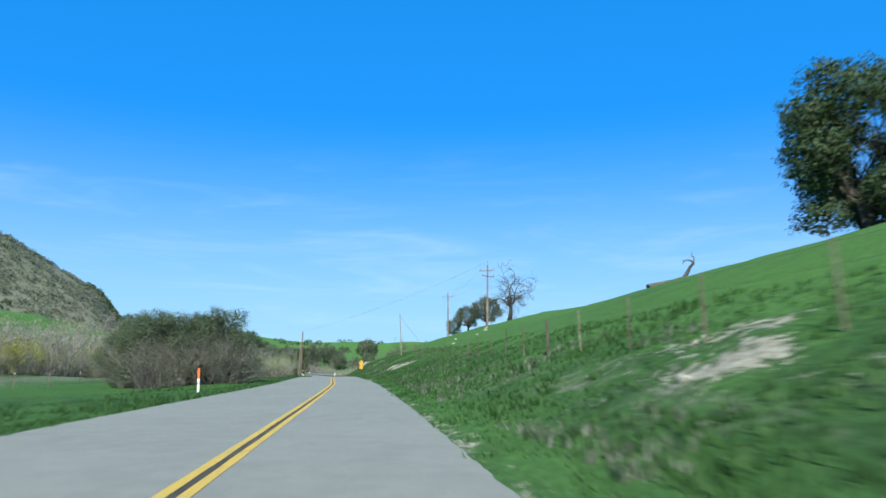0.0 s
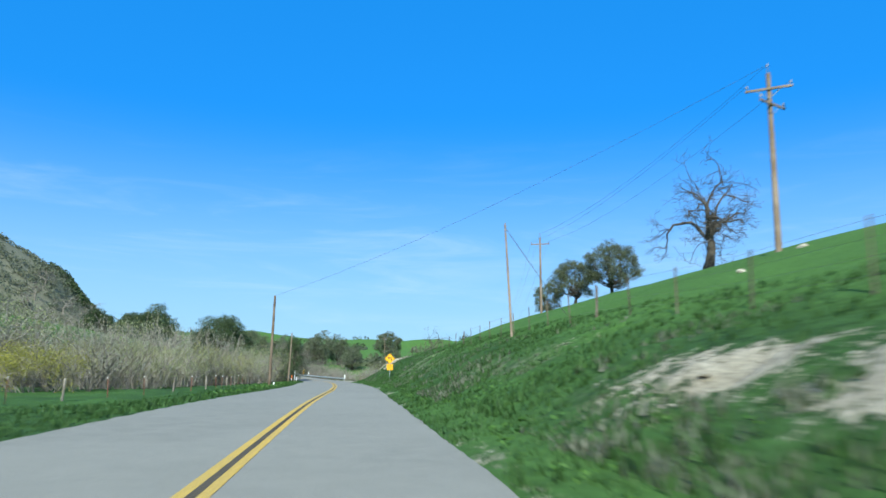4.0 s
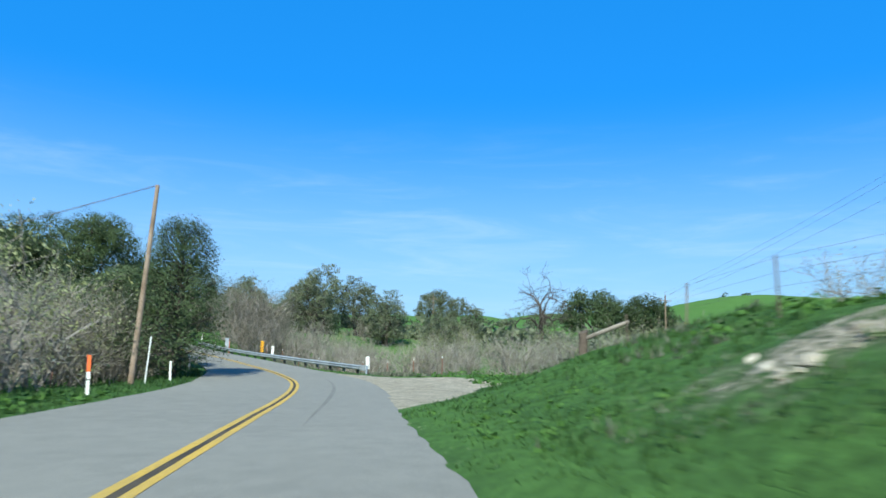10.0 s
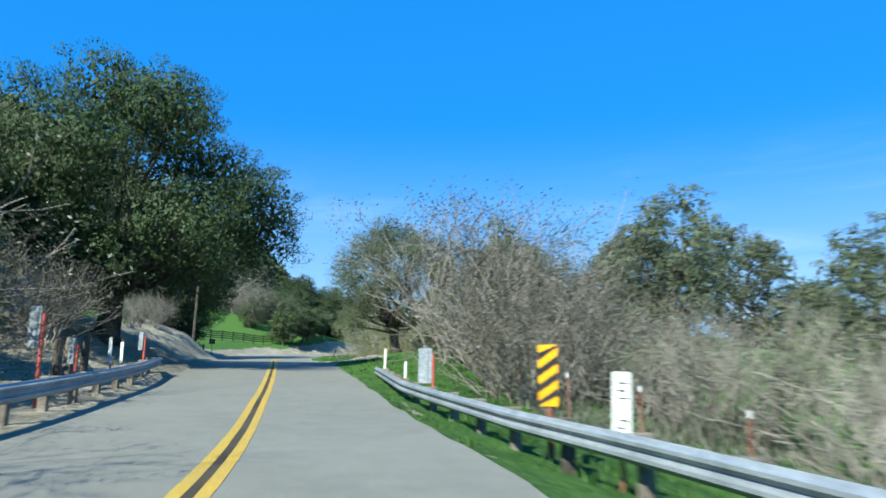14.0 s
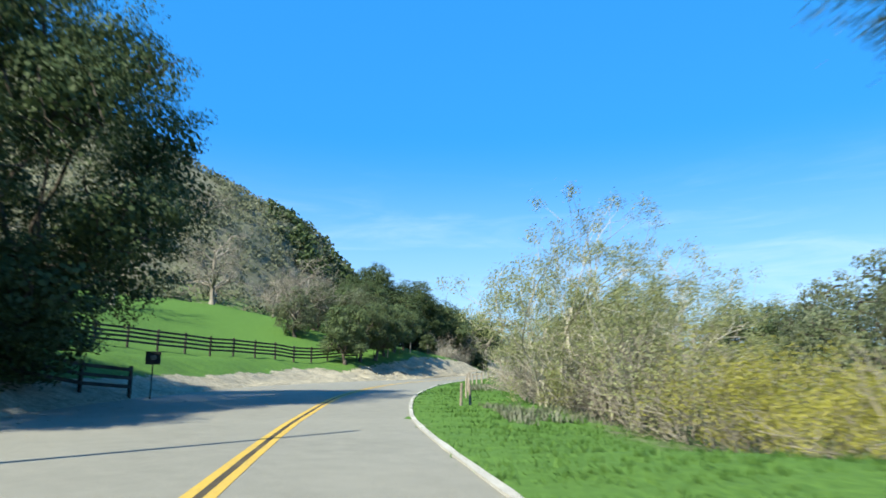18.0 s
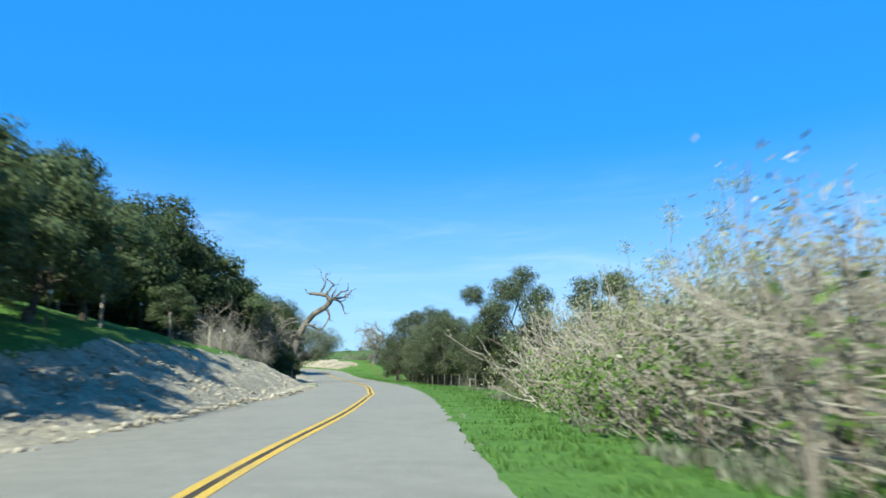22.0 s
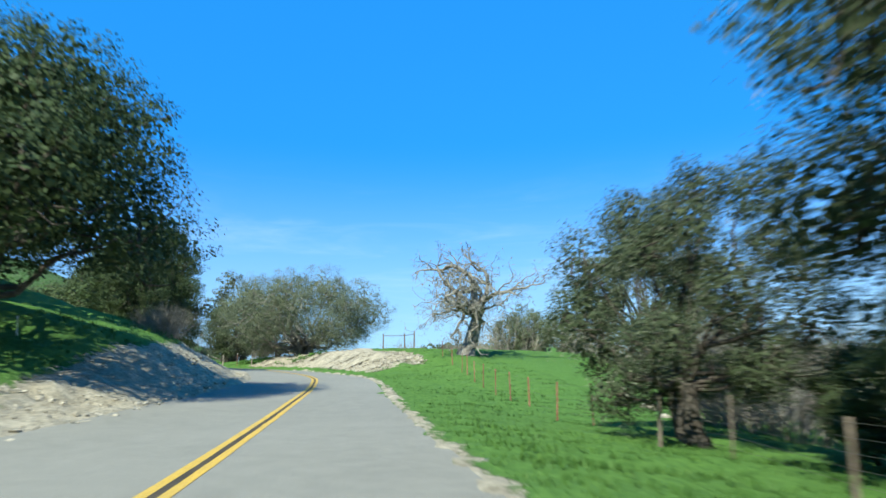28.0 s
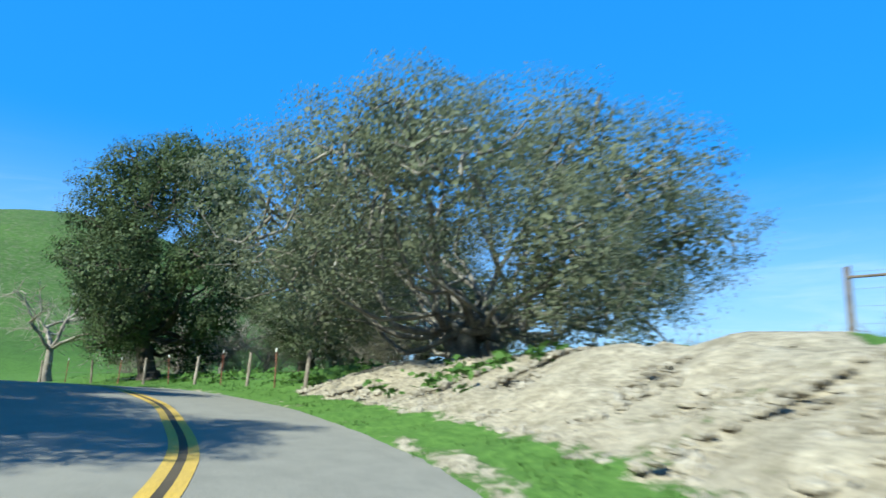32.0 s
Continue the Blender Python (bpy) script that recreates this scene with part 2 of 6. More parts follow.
SHRUB = leaf_material("green_shrub_leaves", (0.06, 0.12, 0.02), (0.12, 0.2, 0.04), (0.09, 0.15, 0.03), 0.2, 0.35)
CHAPARRAL = leaf_material("chaparral_leaves", (0.088, 0.10, 0.062), (0.19, 0.196, 0.134), (0.13, 0.142, 0.082), 0.1, 0.4)
BARK = two_tone("dark_oak_bark", (0.055, 0.045, 0.036), (0.10, 0.085, 0.07), 2.0, 18, 0.95, 0.1, 0.8, 0.05)
DEAD_WOOD = two_tone("dead_oak_wood", (0.085, 0.074, 0.062), (0.17, 0.152, 0.128), 1.5, 14, 0.95, 0.1, 0.8, 0.05)
PALE_BARK = two_tone("pale_lichened_bark", (0.135, 0.12, 0.10), (0.25, 0.23, 0.195), 1.5, 14, 0.95, 0.1, 0.8, 0.05)
TWIG = two_tone("grey_twigs", (0.155, 0.132, 0.108), (0.265, 0.235, 0.198), 0.8, 9, 0.95, 0.1, 0.3, 0.02, objrand=0.2)
DARK_TWIG = two_tone("brown_twigs", (0.085, 0.065, 0.05), (0.15, 0.12, 0.095), 0.8, 9, 0.95, 0.1, 0.3, 0.02, objrand=0.2)
WILLOW_BARK = two_tone("willow_bark", (0.24, 0.21, 0.165), (0.42, 0.38, 0.31), 1.2, 9, 0.9, 0.15, 0.5, 0.02)
POLE_WOOD = two_tone("weathered_pole_wood", (0.165, 0.115, 0.078), (0.26, 0.195, 0.145), 0.7, 20, 0.9, 0.15, 0.5, 0.01)
OLD_POLE = two_tone("old_brown_pole_wood", (0.095, 0.066, 0.045), (0.17, 0.125, 0.09), 0.7, 20, 0.9, 0.15, 0.5, 0.01)
POST_WOOD = two_tone("grey_post_wood", (0.15, 0.125, 0.10), (0.26, 0.22, 0.18), 1.5, 25, 0.95, 0.1, 0.6, 0.01, objrand=0.2)
RAIL_WOOD = two_tone("black_rail_wood", (0.022, 0.018, 0.015), (0.05, 0.042, 0.034), 1.0, 18, 0.8, 0.2, 0.4, 0.01)
CORRAL_WOOD = two_tone("grey_brown_corral_wood", (0.07, 0.056, 0.045), (0.13, 0.11, 0.09), 1.0, 18, 0.95, 0.1, 0.5, 0.01, objrand=0.2)
STEEL = two_tone("galvanised_steel", (0.21, 0.235, 0.255), (0.30, 0.325, 0.345), 0.8, 12, 0.5, 0.4, 0.1, 0.01, 0.25)
RUST = two_tone("rusty_steel", (0.17, 0.06, 0.04), (0.27, 0.12, 0.085), 4, 30, 0.85, 0.2, 0.4, 0.005, objrand=0.15)
WIRE = two_tone("wire", (0.09, 0.085, 0.08), (0.15, 0.14, 0.13), 3, 30, 0.6, 0.4, 0.1, 0.002, 0.4)
SIGN_YELLOW = two_tone("yellow_sign_sheet", (0.80, 0.37, 0.008), (0.75, 0.345, 0.012), 1.0, 40, 0.4, 0.4, 0.05)
SIGN_BLACK = two_tone("black_sign_sheet", (0.015, 0.015, 0.015), (0.025, 0.025, 0.025), 1.0, 40, 0.5, 0.4, 0.05)
WHITE = two_tone("white_plastic", (0.72, 0.72, 0.70), (0.62, 0.62, 0.58), 2.0, 30, 0.5, 0.4, 0.05)
ORANGE = two_tone("orange_plastic", (0.80, 0.12, 0.02), (0.72, 0.13, 0.03), 2.0, 30, 0.5, 0.4, 0.05)
RED = two_tone("red_reflector", (0.5, 0.08, 0.05), (0.42, 0.1, 0.07), 2.0, 30, 0.4, 0.5, 0.05)
GLASS_BROWN = two_tone("glazed_insulator", (0.12, 0.1, 0.09), (0.2, 0.18, 0.16), 2, 30, 0.3, 0.5, 0.05)
ROCK = two_tone("pale_shale", (0.235, 0.205, 0.155), (0.37, 0.33, 0.26), 1.2, 10, 0.95, 0.1, 0.9, 0.05, objrand=0.15)
CONCRETE = two_tone("pale_concrete", (0.30, 0.28, 0.25), (0.38, 0.36, 0.32), 0.8, 25, 0.9, 0.2, 0.3, 0.01)

# ---------------------------------------------------------------- mesh helpers


def mesh_np(name, verts, faces, mat, smooth=False):
    """A mesh from an array of corners and one of faces of equal size."""
    verts, faces = np.asarray(verts, np.float32), np.asarray(faces, np.int32)
    me = bpy.data.meshes.new(name)
    k = faces.shape[1]
    me.vertices.add(len(verts))
    me.vertices.foreach_set("co", verts.ravel())
    me.loops.add(faces.size)
    me.loops.foreach_set("vertex_index", faces.ravel())
    me.polygons.add(len(faces))
    me.polygons.foreach_set("loop_start", np.arange(0, faces.size, k, dtype=np.int32))
    me.polygons.foreach_set("use_smooth", np.full(len(faces), smooth, bool))
    me.update(calc_edges=True)
    me.materials.append(mat)
    return me


def under(name, me, parent, label=""):
    ob = new(name, me)
    ob.parent = parent
    return tagged(ob, label) if label else ob


def part(name, bm, mat, parent, label=""):
    """Links a bmesh as one mesh object under a thing."""
    me = bpy.data.meshes.new(name)
    bm.to_mesh(me)
    bm.free()
    me.materials.append(mat)
    return under(name, me, parent, label)


def box(bm, size, at=(0, 0, 0), rot=(0, 0, 0), bevel=0.0):
    made = bmesh.ops.create_cube(bm, size=1.0, matrix=pose(*at, *rot) @ Matrix.Diagonal((*size, 1)))
    if bevel:
        edges = list({e for v in made["verts"] for e in v.link_edges})
        bmesh.ops.bevel(bm, geom=edges, offset=bevel, segments=1, affect="EDGES", profile=0.5)
    return bm


def rod(bm, a, b, r0, r1=None, n=8):
    """A tapered round bar from a to b."""
    a, b = Vector(a), Vector(b)
    d = b - a
    m = Matrix.Translation((a + b) / 2) @ d.to_track_quat("Z", "Y").to_matrix().to_4x4()
    bmesh.ops.create_cone(bm, cap_ends=True, segments=n, radius1=r0, radius2=r0 if r1 is None else r1, depth=d.length, matrix=m)
    return bm


def tubes(segs, n=5):
    """Corners and faces of open tubes for rows of p0, p1, r0, r1."""
    s = np.asarray(segs, float)
    a, b, r0, r1 = s[:, 0:3], s[:, 3:6], s[:, 6], s[:, 7]
    d = b - a
    d /= np.maximum(np.linalg.norm(d, axis=1), 1e-6)[:, None]
    ref = np.where(np.abs(d[:, 2:3]) > 0.9, [[1.0, 0, 0]], [[0, 0, 1.0]])
    u = np.cross(d, ref)
    u /= np.linalg.norm(u, axis=1)[:, None]
    w = np.cross(d, u)
    ang = np.arange(n) * 2 * np.pi / n
    ring = u[:, None] * np.cos(ang)[None, :, None] + w[:, None] * np.sin(ang)[None, :, None]
    v = np.concatenate([a[:, None] + ring * r0[:, None, None], b[:, None] + ring * r1[:, None, None]], 1).reshape(-1, 3)
    i = np.arange(n)
    f = np.stack([i, (i + 1) % n, (i + 1) % n + n, i + n], 1)
    faces = (np.arange(len(s))[:, None, None] * 2 * n + f[None]).reshape(-1, 4)
    return v, faces


def leaves(centres, size, rng, flat=0.0, ratio=0.55, facing=None):
    """One small pointed leaf spray at each centre, turned at random or, with facing, roughly square to those directions."""
    c = np.asarray(centres, float)
    k = len(c)
    d = rng.normal(size=(k, 3))
    d[:, 2] *= 1 - flat
    if facing is not None:
        n = facing + rng.normal(size=(k, 3)) * 0.42
        n /= np.linalg.norm(n, axis=1)[:, None]
        d = d - n * (d * n).sum(1)[:, None]
        d /= np.linalg.norm(d, axis=1)[:, None]
        s = size * rng.uniform(0.6, 1.4, (k, 1))
        e = np.cross(n, d)
        v = np.stack([c - d * s, c + e * s * ratio, c + d * s, c - e * s * ratio], 1).reshape(-1, 3)
        return v, np.arange(4 * k).reshape(-1, 4)
    d /= np.linalg.norm(d, axis=1)[:, None]
    e = np.cross(d, rng.normal(size=(k, 3)))
    e /= np.linalg.norm(e, axis=1)[:, None]
    s = size * rng.uniform(0.6, 1.4, (k, 1))
    v = np.stack([c - d * s, c + e * s * ratio, c + d * s, c - e * s * ratio], 1).reshape(-1, 3)
    return v, np.arange(4 * k).reshape(-1, 4)


# ---------------------------------------------------------------- the road's line
ROAD_PLAN = [
    (2.61, -44.96), (-1.81, -0.18), (-3.58, 18.20), (-5.42, 36.46), (-7.41, 54.77), (-9.92, 73.08),
    (-13.56, 100.28), (-16.83, 126.78), (-19.22, 144.09), (-22.08, 160.95), (-24.93, 177.15), (-27.53, 192.07),
    (-28.67, 199.09), (-29.91, 205.76), (-31.45, 212.09), (-33.58, 218.25), (-36.32, 224.17), (-42.89, 235.14),
    (-49.99, 244.94), (-57.28, 254.63), (-65.30, 265.06), (-73.99, 276.21), (-82.76, 287.90), (-90.80, 300.40),
    (-97.65, 314.44), (-102.59, 329.79), (-106.69, 345.64), (-111.41, 361.53), (-116.92, 377.24), (-123.50, 392.60),
    (-130.11, 407.76), (-137.02, 422.50), (-143.49, 436.42), (-149.33, 449.03), (-155.13, 459.42), (-163.40, 468.50),
    (-168.40, 472.40), (-173.60, 475.50), (-181.80, 479.20), (-191.50, 481.60), (-203.50, 482.00), (-218.40, 480.70),
]
ROAD_RISE = [
    -1.20, -0.53, -0.24, 0.01, 0.27, 0.53, 0.83, 0.88, 0.91, 0.96, 0.96, 0.87, 0.85, 0.87,
    0.93, 1.03, 1.22, 1.78, 2.40, 3.19, 3.92, 4.41, 4.95, 5.72, 6.51, 7.26, 7.99, 8.71,
    9.48, 10.27, 10.98, 11.80, 12.75, 13.78, 14.72, 15.68, 16.16, 16.56, 16.96, 17.11, 17.16, 17.16,
]


def spline(points, step=1.0):
    """Even steps along a Catmull-Rom curve."""
    p = np.array(points, float)
    p = np.vstack([2 * p[0] - p[1], p, 2 * p[-1] - p[-2]])
    out = []
    for i in range(1, len(p) - 2):
        u = np.linspace(0, 1, 60, endpoint=False)[:, None]
        out.append(0.5 * (2 * p[i] + (p[i + 1] - p[i - 1]) * u + (2 * p[i - 1] - 5 * p[i] + 4 * p[i + 1] - p[i + 2]) * u**2 + (3 * p[i] - p[i - 1] - 3 * p[i + 1] + p[i + 2]) * u**3))
    q = np.vstack(out + [p[-2:-1]])
    a = np.r_[0, np.cumsum(np.linalg.norm(np.diff(q, axis=0), axis=1))]
    s = np.arange(0, a[-1], step)
    return s, np.stack([np.interp(s, a, q[:, k]) for k in range(3)], 1)


CS, CL = spline([(x, y, z) for (x, y), z in zip(ROAD_PLAN, ROAD_RISE)], 0.5)
# stations: s = 0 where the drive begins, in about metres
CS = np.interp(CS - 45.0, [-60, 22, 59, 95.5, 132, 167.5, 201, 230, 256, 280.5, 306.5, 336, 367, 400, 433, 466.5, 497, 521, 600], [-60, 22.1, 59.6, 98, 139.7, 173.7, 204.5, 230.6, 254, 277.7, 304.4, 335.1, 369.3, 404.5, 442.5, 475.7, 504.8, 528.1, 607])
TG = np.gradient(CL[:, :2], axis=0)
TG /= np.linalg.norm(TG, axis=1)[:, None]
RT = np.stack([TG[:, 1], -TG[:, 0]], 1)          # to the right of the road


def road_at(s, d=0.0):
    """The place s metres along the road and d metres to the right of its middle line (vectors allowed): x, y, road height."""
    s, d = np.broadcast_arrays(np.asarray(s, float), np.asarray(d, float))
    x, y, z = (np.interp(s, CS, CL[:, k]) for k in range(3))
    rx, ry = np.interp(s, CS, RT[:, 0]), np.interp(s, CS, RT[:, 1])
    return x + rx * d, y + ry * d, z


def heading(s):
    return math.degrees(math.atan2(-float(np.interp(s, CS, TG[:, 0])), float(np.interp(s, CS, TG[:, 1]))))


def to_road(x, y):
    """s and d of places, and the road's height there."""
    x, y = np.atleast_1d(np.asarray(x, float)), np.atleast_1d(np.asarray(y, float))
    best = np.empty(len(x), np.int64)
    coarse = np.arange(0, len(CL), 4)
    for i in range(0, len(x), 20000):
        dx = x[i : i + 20000, None] - CL[coarse, 0]
        dy = y[i : i + 20000, None] - CL[coarse, 1]
        best[i : i + 20000] = coarse[np.argmin(dx * dx + dy * dy, axis=1)]
    ox, oy = x - CL[best, 0], y - CL[best, 1]
    along, side = ox * TG[best, 0] + oy * TG[best, 1], ox * RT[best, 0] + oy * RT[best, 1]
    far = np.hypot(ox, oy)
    return CS[best] + along.clip(-2, 2), np.where(side >= 0, 1, -1) * far, CL[best, 2]


def value_noise(x, y, scale, seed=0):
    """Smooth noise from -1 to 1 on arrays."""
    x, y = np.asarray(x, float) / scale + 1000.3, np.asarray(y, float) / scale + 1000.7
    i, j = np.floor(x).astype(np.int64), np.floor(y).astype(np.int64)
    u, v = x - i, y - j
    u, v = u * u * (3 - 2 * u), v * v * (3 - 2 * v)

    def h(a, b):
        n = (a * 374761393 + b * 668265263 + seed * 974634721) & 0xFFFFFFFF
        n = ((n ^ (n >> 13)) * 1274126177) & 0xFFFFFFFF
        return ((n ^ (n >> 16)) & 0xFFFF) / 32767.5 - 1
    return (h(i, j) * (1 - u) + h(i + 1, j) * u) * (1 - v) + (h(i, j + 1) * (1 - u) + h(i + 1, j + 1) * u) * v


# heights beside the road, over the road: rows by s, columns by distance from the middle line
RIGHT_D = [3.4, 5, 8, 12, 20, 32, 60, 120]
RIGHT = {-60: (0, .3, 1.5, 3.0, 6.4, 9.6, 14, 18), 45: (0, .3, 1.5, 3.0, 6.3, 9.4, 14, 18), 72: (0, .3, 1.5, 2.9, 5.6, 8.4, 13, 17), 112: (0, .4, 2.2, 3.8, 6.6, 9.8, 14, 18), 150: (0, .5, 2.5, 4.1, 7.3, 10.6, 14, 18), 166: (0, .5, 2.9, 4.1, 7.3, 10.8, 14, 16), 178: (0, .5, 3.3, 4.2, 6.6, 10.4, 13, 14), 186: (0, .5, 2.5, 3.5, 5.2, 7.6, 9, 10), 193: (0, .4, 1.7, 2.75, 4.2, 5.8, 7.4, 9), 200: (0, .4, 1.6, 2.8, 3.5, 3.7, 5, 7),
         206: (0, .1, .6, 1.7, 2.2, 2.2, 2, 5), 212: (0, 0, .1, .5, .8, .6, .3, 4), 222: (0, 0, 0, .05, .1, 0, 0, 4), 228: (0, -.1, -.2, -.2, 0, 0, 0, 4), 240: (-.15, -.5, -1.2, -1.6, -1.6, -.6, .5, 4), 254: (-.1, -.3, -.5, -.6, -.4, -.2, .5, 4), 262: (0, .3, .9, 1.3, 1.4, 1.3, 1, 4),
         284: (0, .1, .5, .8, 1.2, 1.0, .5, 4), 298: (0, 0, -.2, -.8, -1.4, -1.5, 0, 4)}
RIGHT_2 = {345: (0, 0, -.2, -.8, -1.4, -1.5, 0, 4), 400: (0, 0, -.2, -.8, -1.2, -1, 0, 4), 455: (0, -.1, -.5, -1.2, -1.8, -1.6, 0, 4),
           486: (0, -.1, -.4, -.5, -1.2, -1.8, -1, 4), 495: (0, 0, -.1, .3, 0, -.6, 0, 4), 503: (0, .1, .55, 1.2, 1.2, .8, 1, 4), 508: (0, .25, 1.5, 1.9, 1.9, 2, 2, 5), 515: (0, .3, 1.7, 2.2, 2.2, 2.2, 2, 5), 526: (0, .3, 1.4, 2.0, 2.1, 2.1, 2.3, 5), 538: (0, .2, .8, 1.1, 1.3, 1.5, 2, 5), 560: (0, .1, .7, 1, 1, 1, 2, 5)}
LEFT_D = [4.7, 6.5, 9, 13, 20, 35, 70, 140]
LEFT = {-60: (0, -.15, -.3, -.4, -.5, -.5, 1, 10), 215: (0, -.1, -.3, -.4, -.5, -.4, 2, 12), 240: (-.1, -.4, -1.0, -1.2, -.8, 1, 6, 20), 262: (.2, .8, 1.7, 3.2, 5.5, 8, 14, 22),
        280: (.1, 1.2, 2.2, 3.2, 4.4, 7, 16, 22), 290: (.2, 1.9, 2.8, 3.6, 4.6, 7, 16, 22), 295: (.05, 1.1, 2.2, 3.3, 4.4, 7, 16, 22), 299: (0, .1, 1.2, 2.8, 4.0, 7, 16, 22), 303: (0, 0, .1, 2.0, 3.6, 7, 16, 22), 338: (0, 0, .1, 1.8, 3.2, 8, 16, 22), 352: (0, .25, 1.2, 2.0, 3.0, 8, 16, 22)}
LEFT_2 = {368: (.15, .9, 2.1, 3.1, 5.6, 9, 14, 22), 374: (.2, 1.3, 2.7, 3.9, 6.3, 9.5, 14, 22), 398: (.2, 1.2, 2.6, 3.3, 5.0, 8, 12, 22), 415: (0, .4, 1.1, 1.7, 2.6, 5, 10, 22), 455: (0, .1, .5, 1.0, 2.0, 4, 10, 22),
          474: (0, .2, .8, 1.5, 2.6, 5, 10, 22), 486: (.2, 1.2, 2.7, 3.8, 5.4, 8, 13, 22), 505: (.2, 1.1, 2.6, 4.0, 6.4, 9, 13, 22), 520: (.1, .7, 1.6, 2.4, 3.6, 5, 10, 22), 545: (0, .1, .2, .4, .8, 1.5, 8, 22)}


def table(rows, dist, s, d):
    keys = sorted(rows)
    t = np.array([rows[k] for k in keys], float)
    cols = np.stack([np.interp(s, keys, t[:, j]) for j in range(t.shape[1])], 1)
    x = np.interp(d, dist, np.arange(len(dist)))
    i = np.minimum(x.astype(int), len(dist) - 2)
    u = x - i
    r = np.arange(len(s))
    return cols[r, i] * (1 - u) + cols[r, i + 1] * u


def hill(x, y):
    """The steep chaparral hill to the left of the second half, with a spur that falls away ahead."""
    ax, ay = 0.40, 0.916                          # along the spur
    u, v = (x + 236) * ax + (y - 342) * ay, -(x + 236) * ay + (y - 342) * ax
    far = np.hypot(u / np.where(u > 0, 1.95, 2.0), v)
    h = 85 - 0.88 * far
    h = np.where(h > 0, h, 0) + 6 * np.exp(-((far - 95) / 30) ** 2)
    return h + value_noise(x, y, 38, 3) * h * 0.05


def height(x, y, rough=True):
    """The ground's height at places."""
    x, y = np.atleast_1d(np.asarray(x, float)), np.atleast_1d(np.asarray(y, float))
    s, d, zr = to_road(x, y)
    a = np.abs(d)
    z = np.where(d > 0, table({**RIGHT, **RIGHT_2}, RIGHT_D, s, a), table({**LEFT, **LEFT_2}, LEFT_D, s, a))
    # far country: low green hills all round
    far = np.clip((a - 110) / 260, 0, 1)
    far = far * far * (3 - 2 * far)
    z = z + far * (16 + 12 * value_noise(x, y, 170, 1) + 6 * value_noise(x, y, 70, 2))
    z = z + np.clip((a - 420) / 700, 0, 1) * 22
    z = np.where(d < 0, np.maximum(z, 0) + np.minimum(z, 0), z)
    hz = hill(x, y)
    left = np.clip((-d - 22) / 30, 0, 1)
    z = z + zr
    z = np.where(d < 0, np.maximum(z, hz * left + z * (1 - left)), z)
    # a rounded green hill past the last bend
    z = np.maximum(z, zr - 4 + 38 * np.exp(-(((x + 296) / 62) ** 2 + ((y - 540) / 60) ** 2)))
    if rough:
        w = np.clip((a - 4.5) / 4, 0, 1)
        z = z + w * (0.10 * value_noise(x, y, 2.2, 5) + 0.16 * value_noise(x, y, 7, 6))
    return z


def ground_z(x, y):
    return float(height(x, y)[0])


def place(s, d):
    """A place on the ground beside the road."""
    x, y, _ = road_at(s, d)
    return float(x), float(y), ground_z(x, y)


def bell(v, mid, wide):
    return np.exp(-(((v - mid) / wide) ** 2))


def span(v, a, b, soft=3.0):
    return np.clip((v - a) / soft, 0, 1) * np.clip((b - v) / soft, 0, 1)


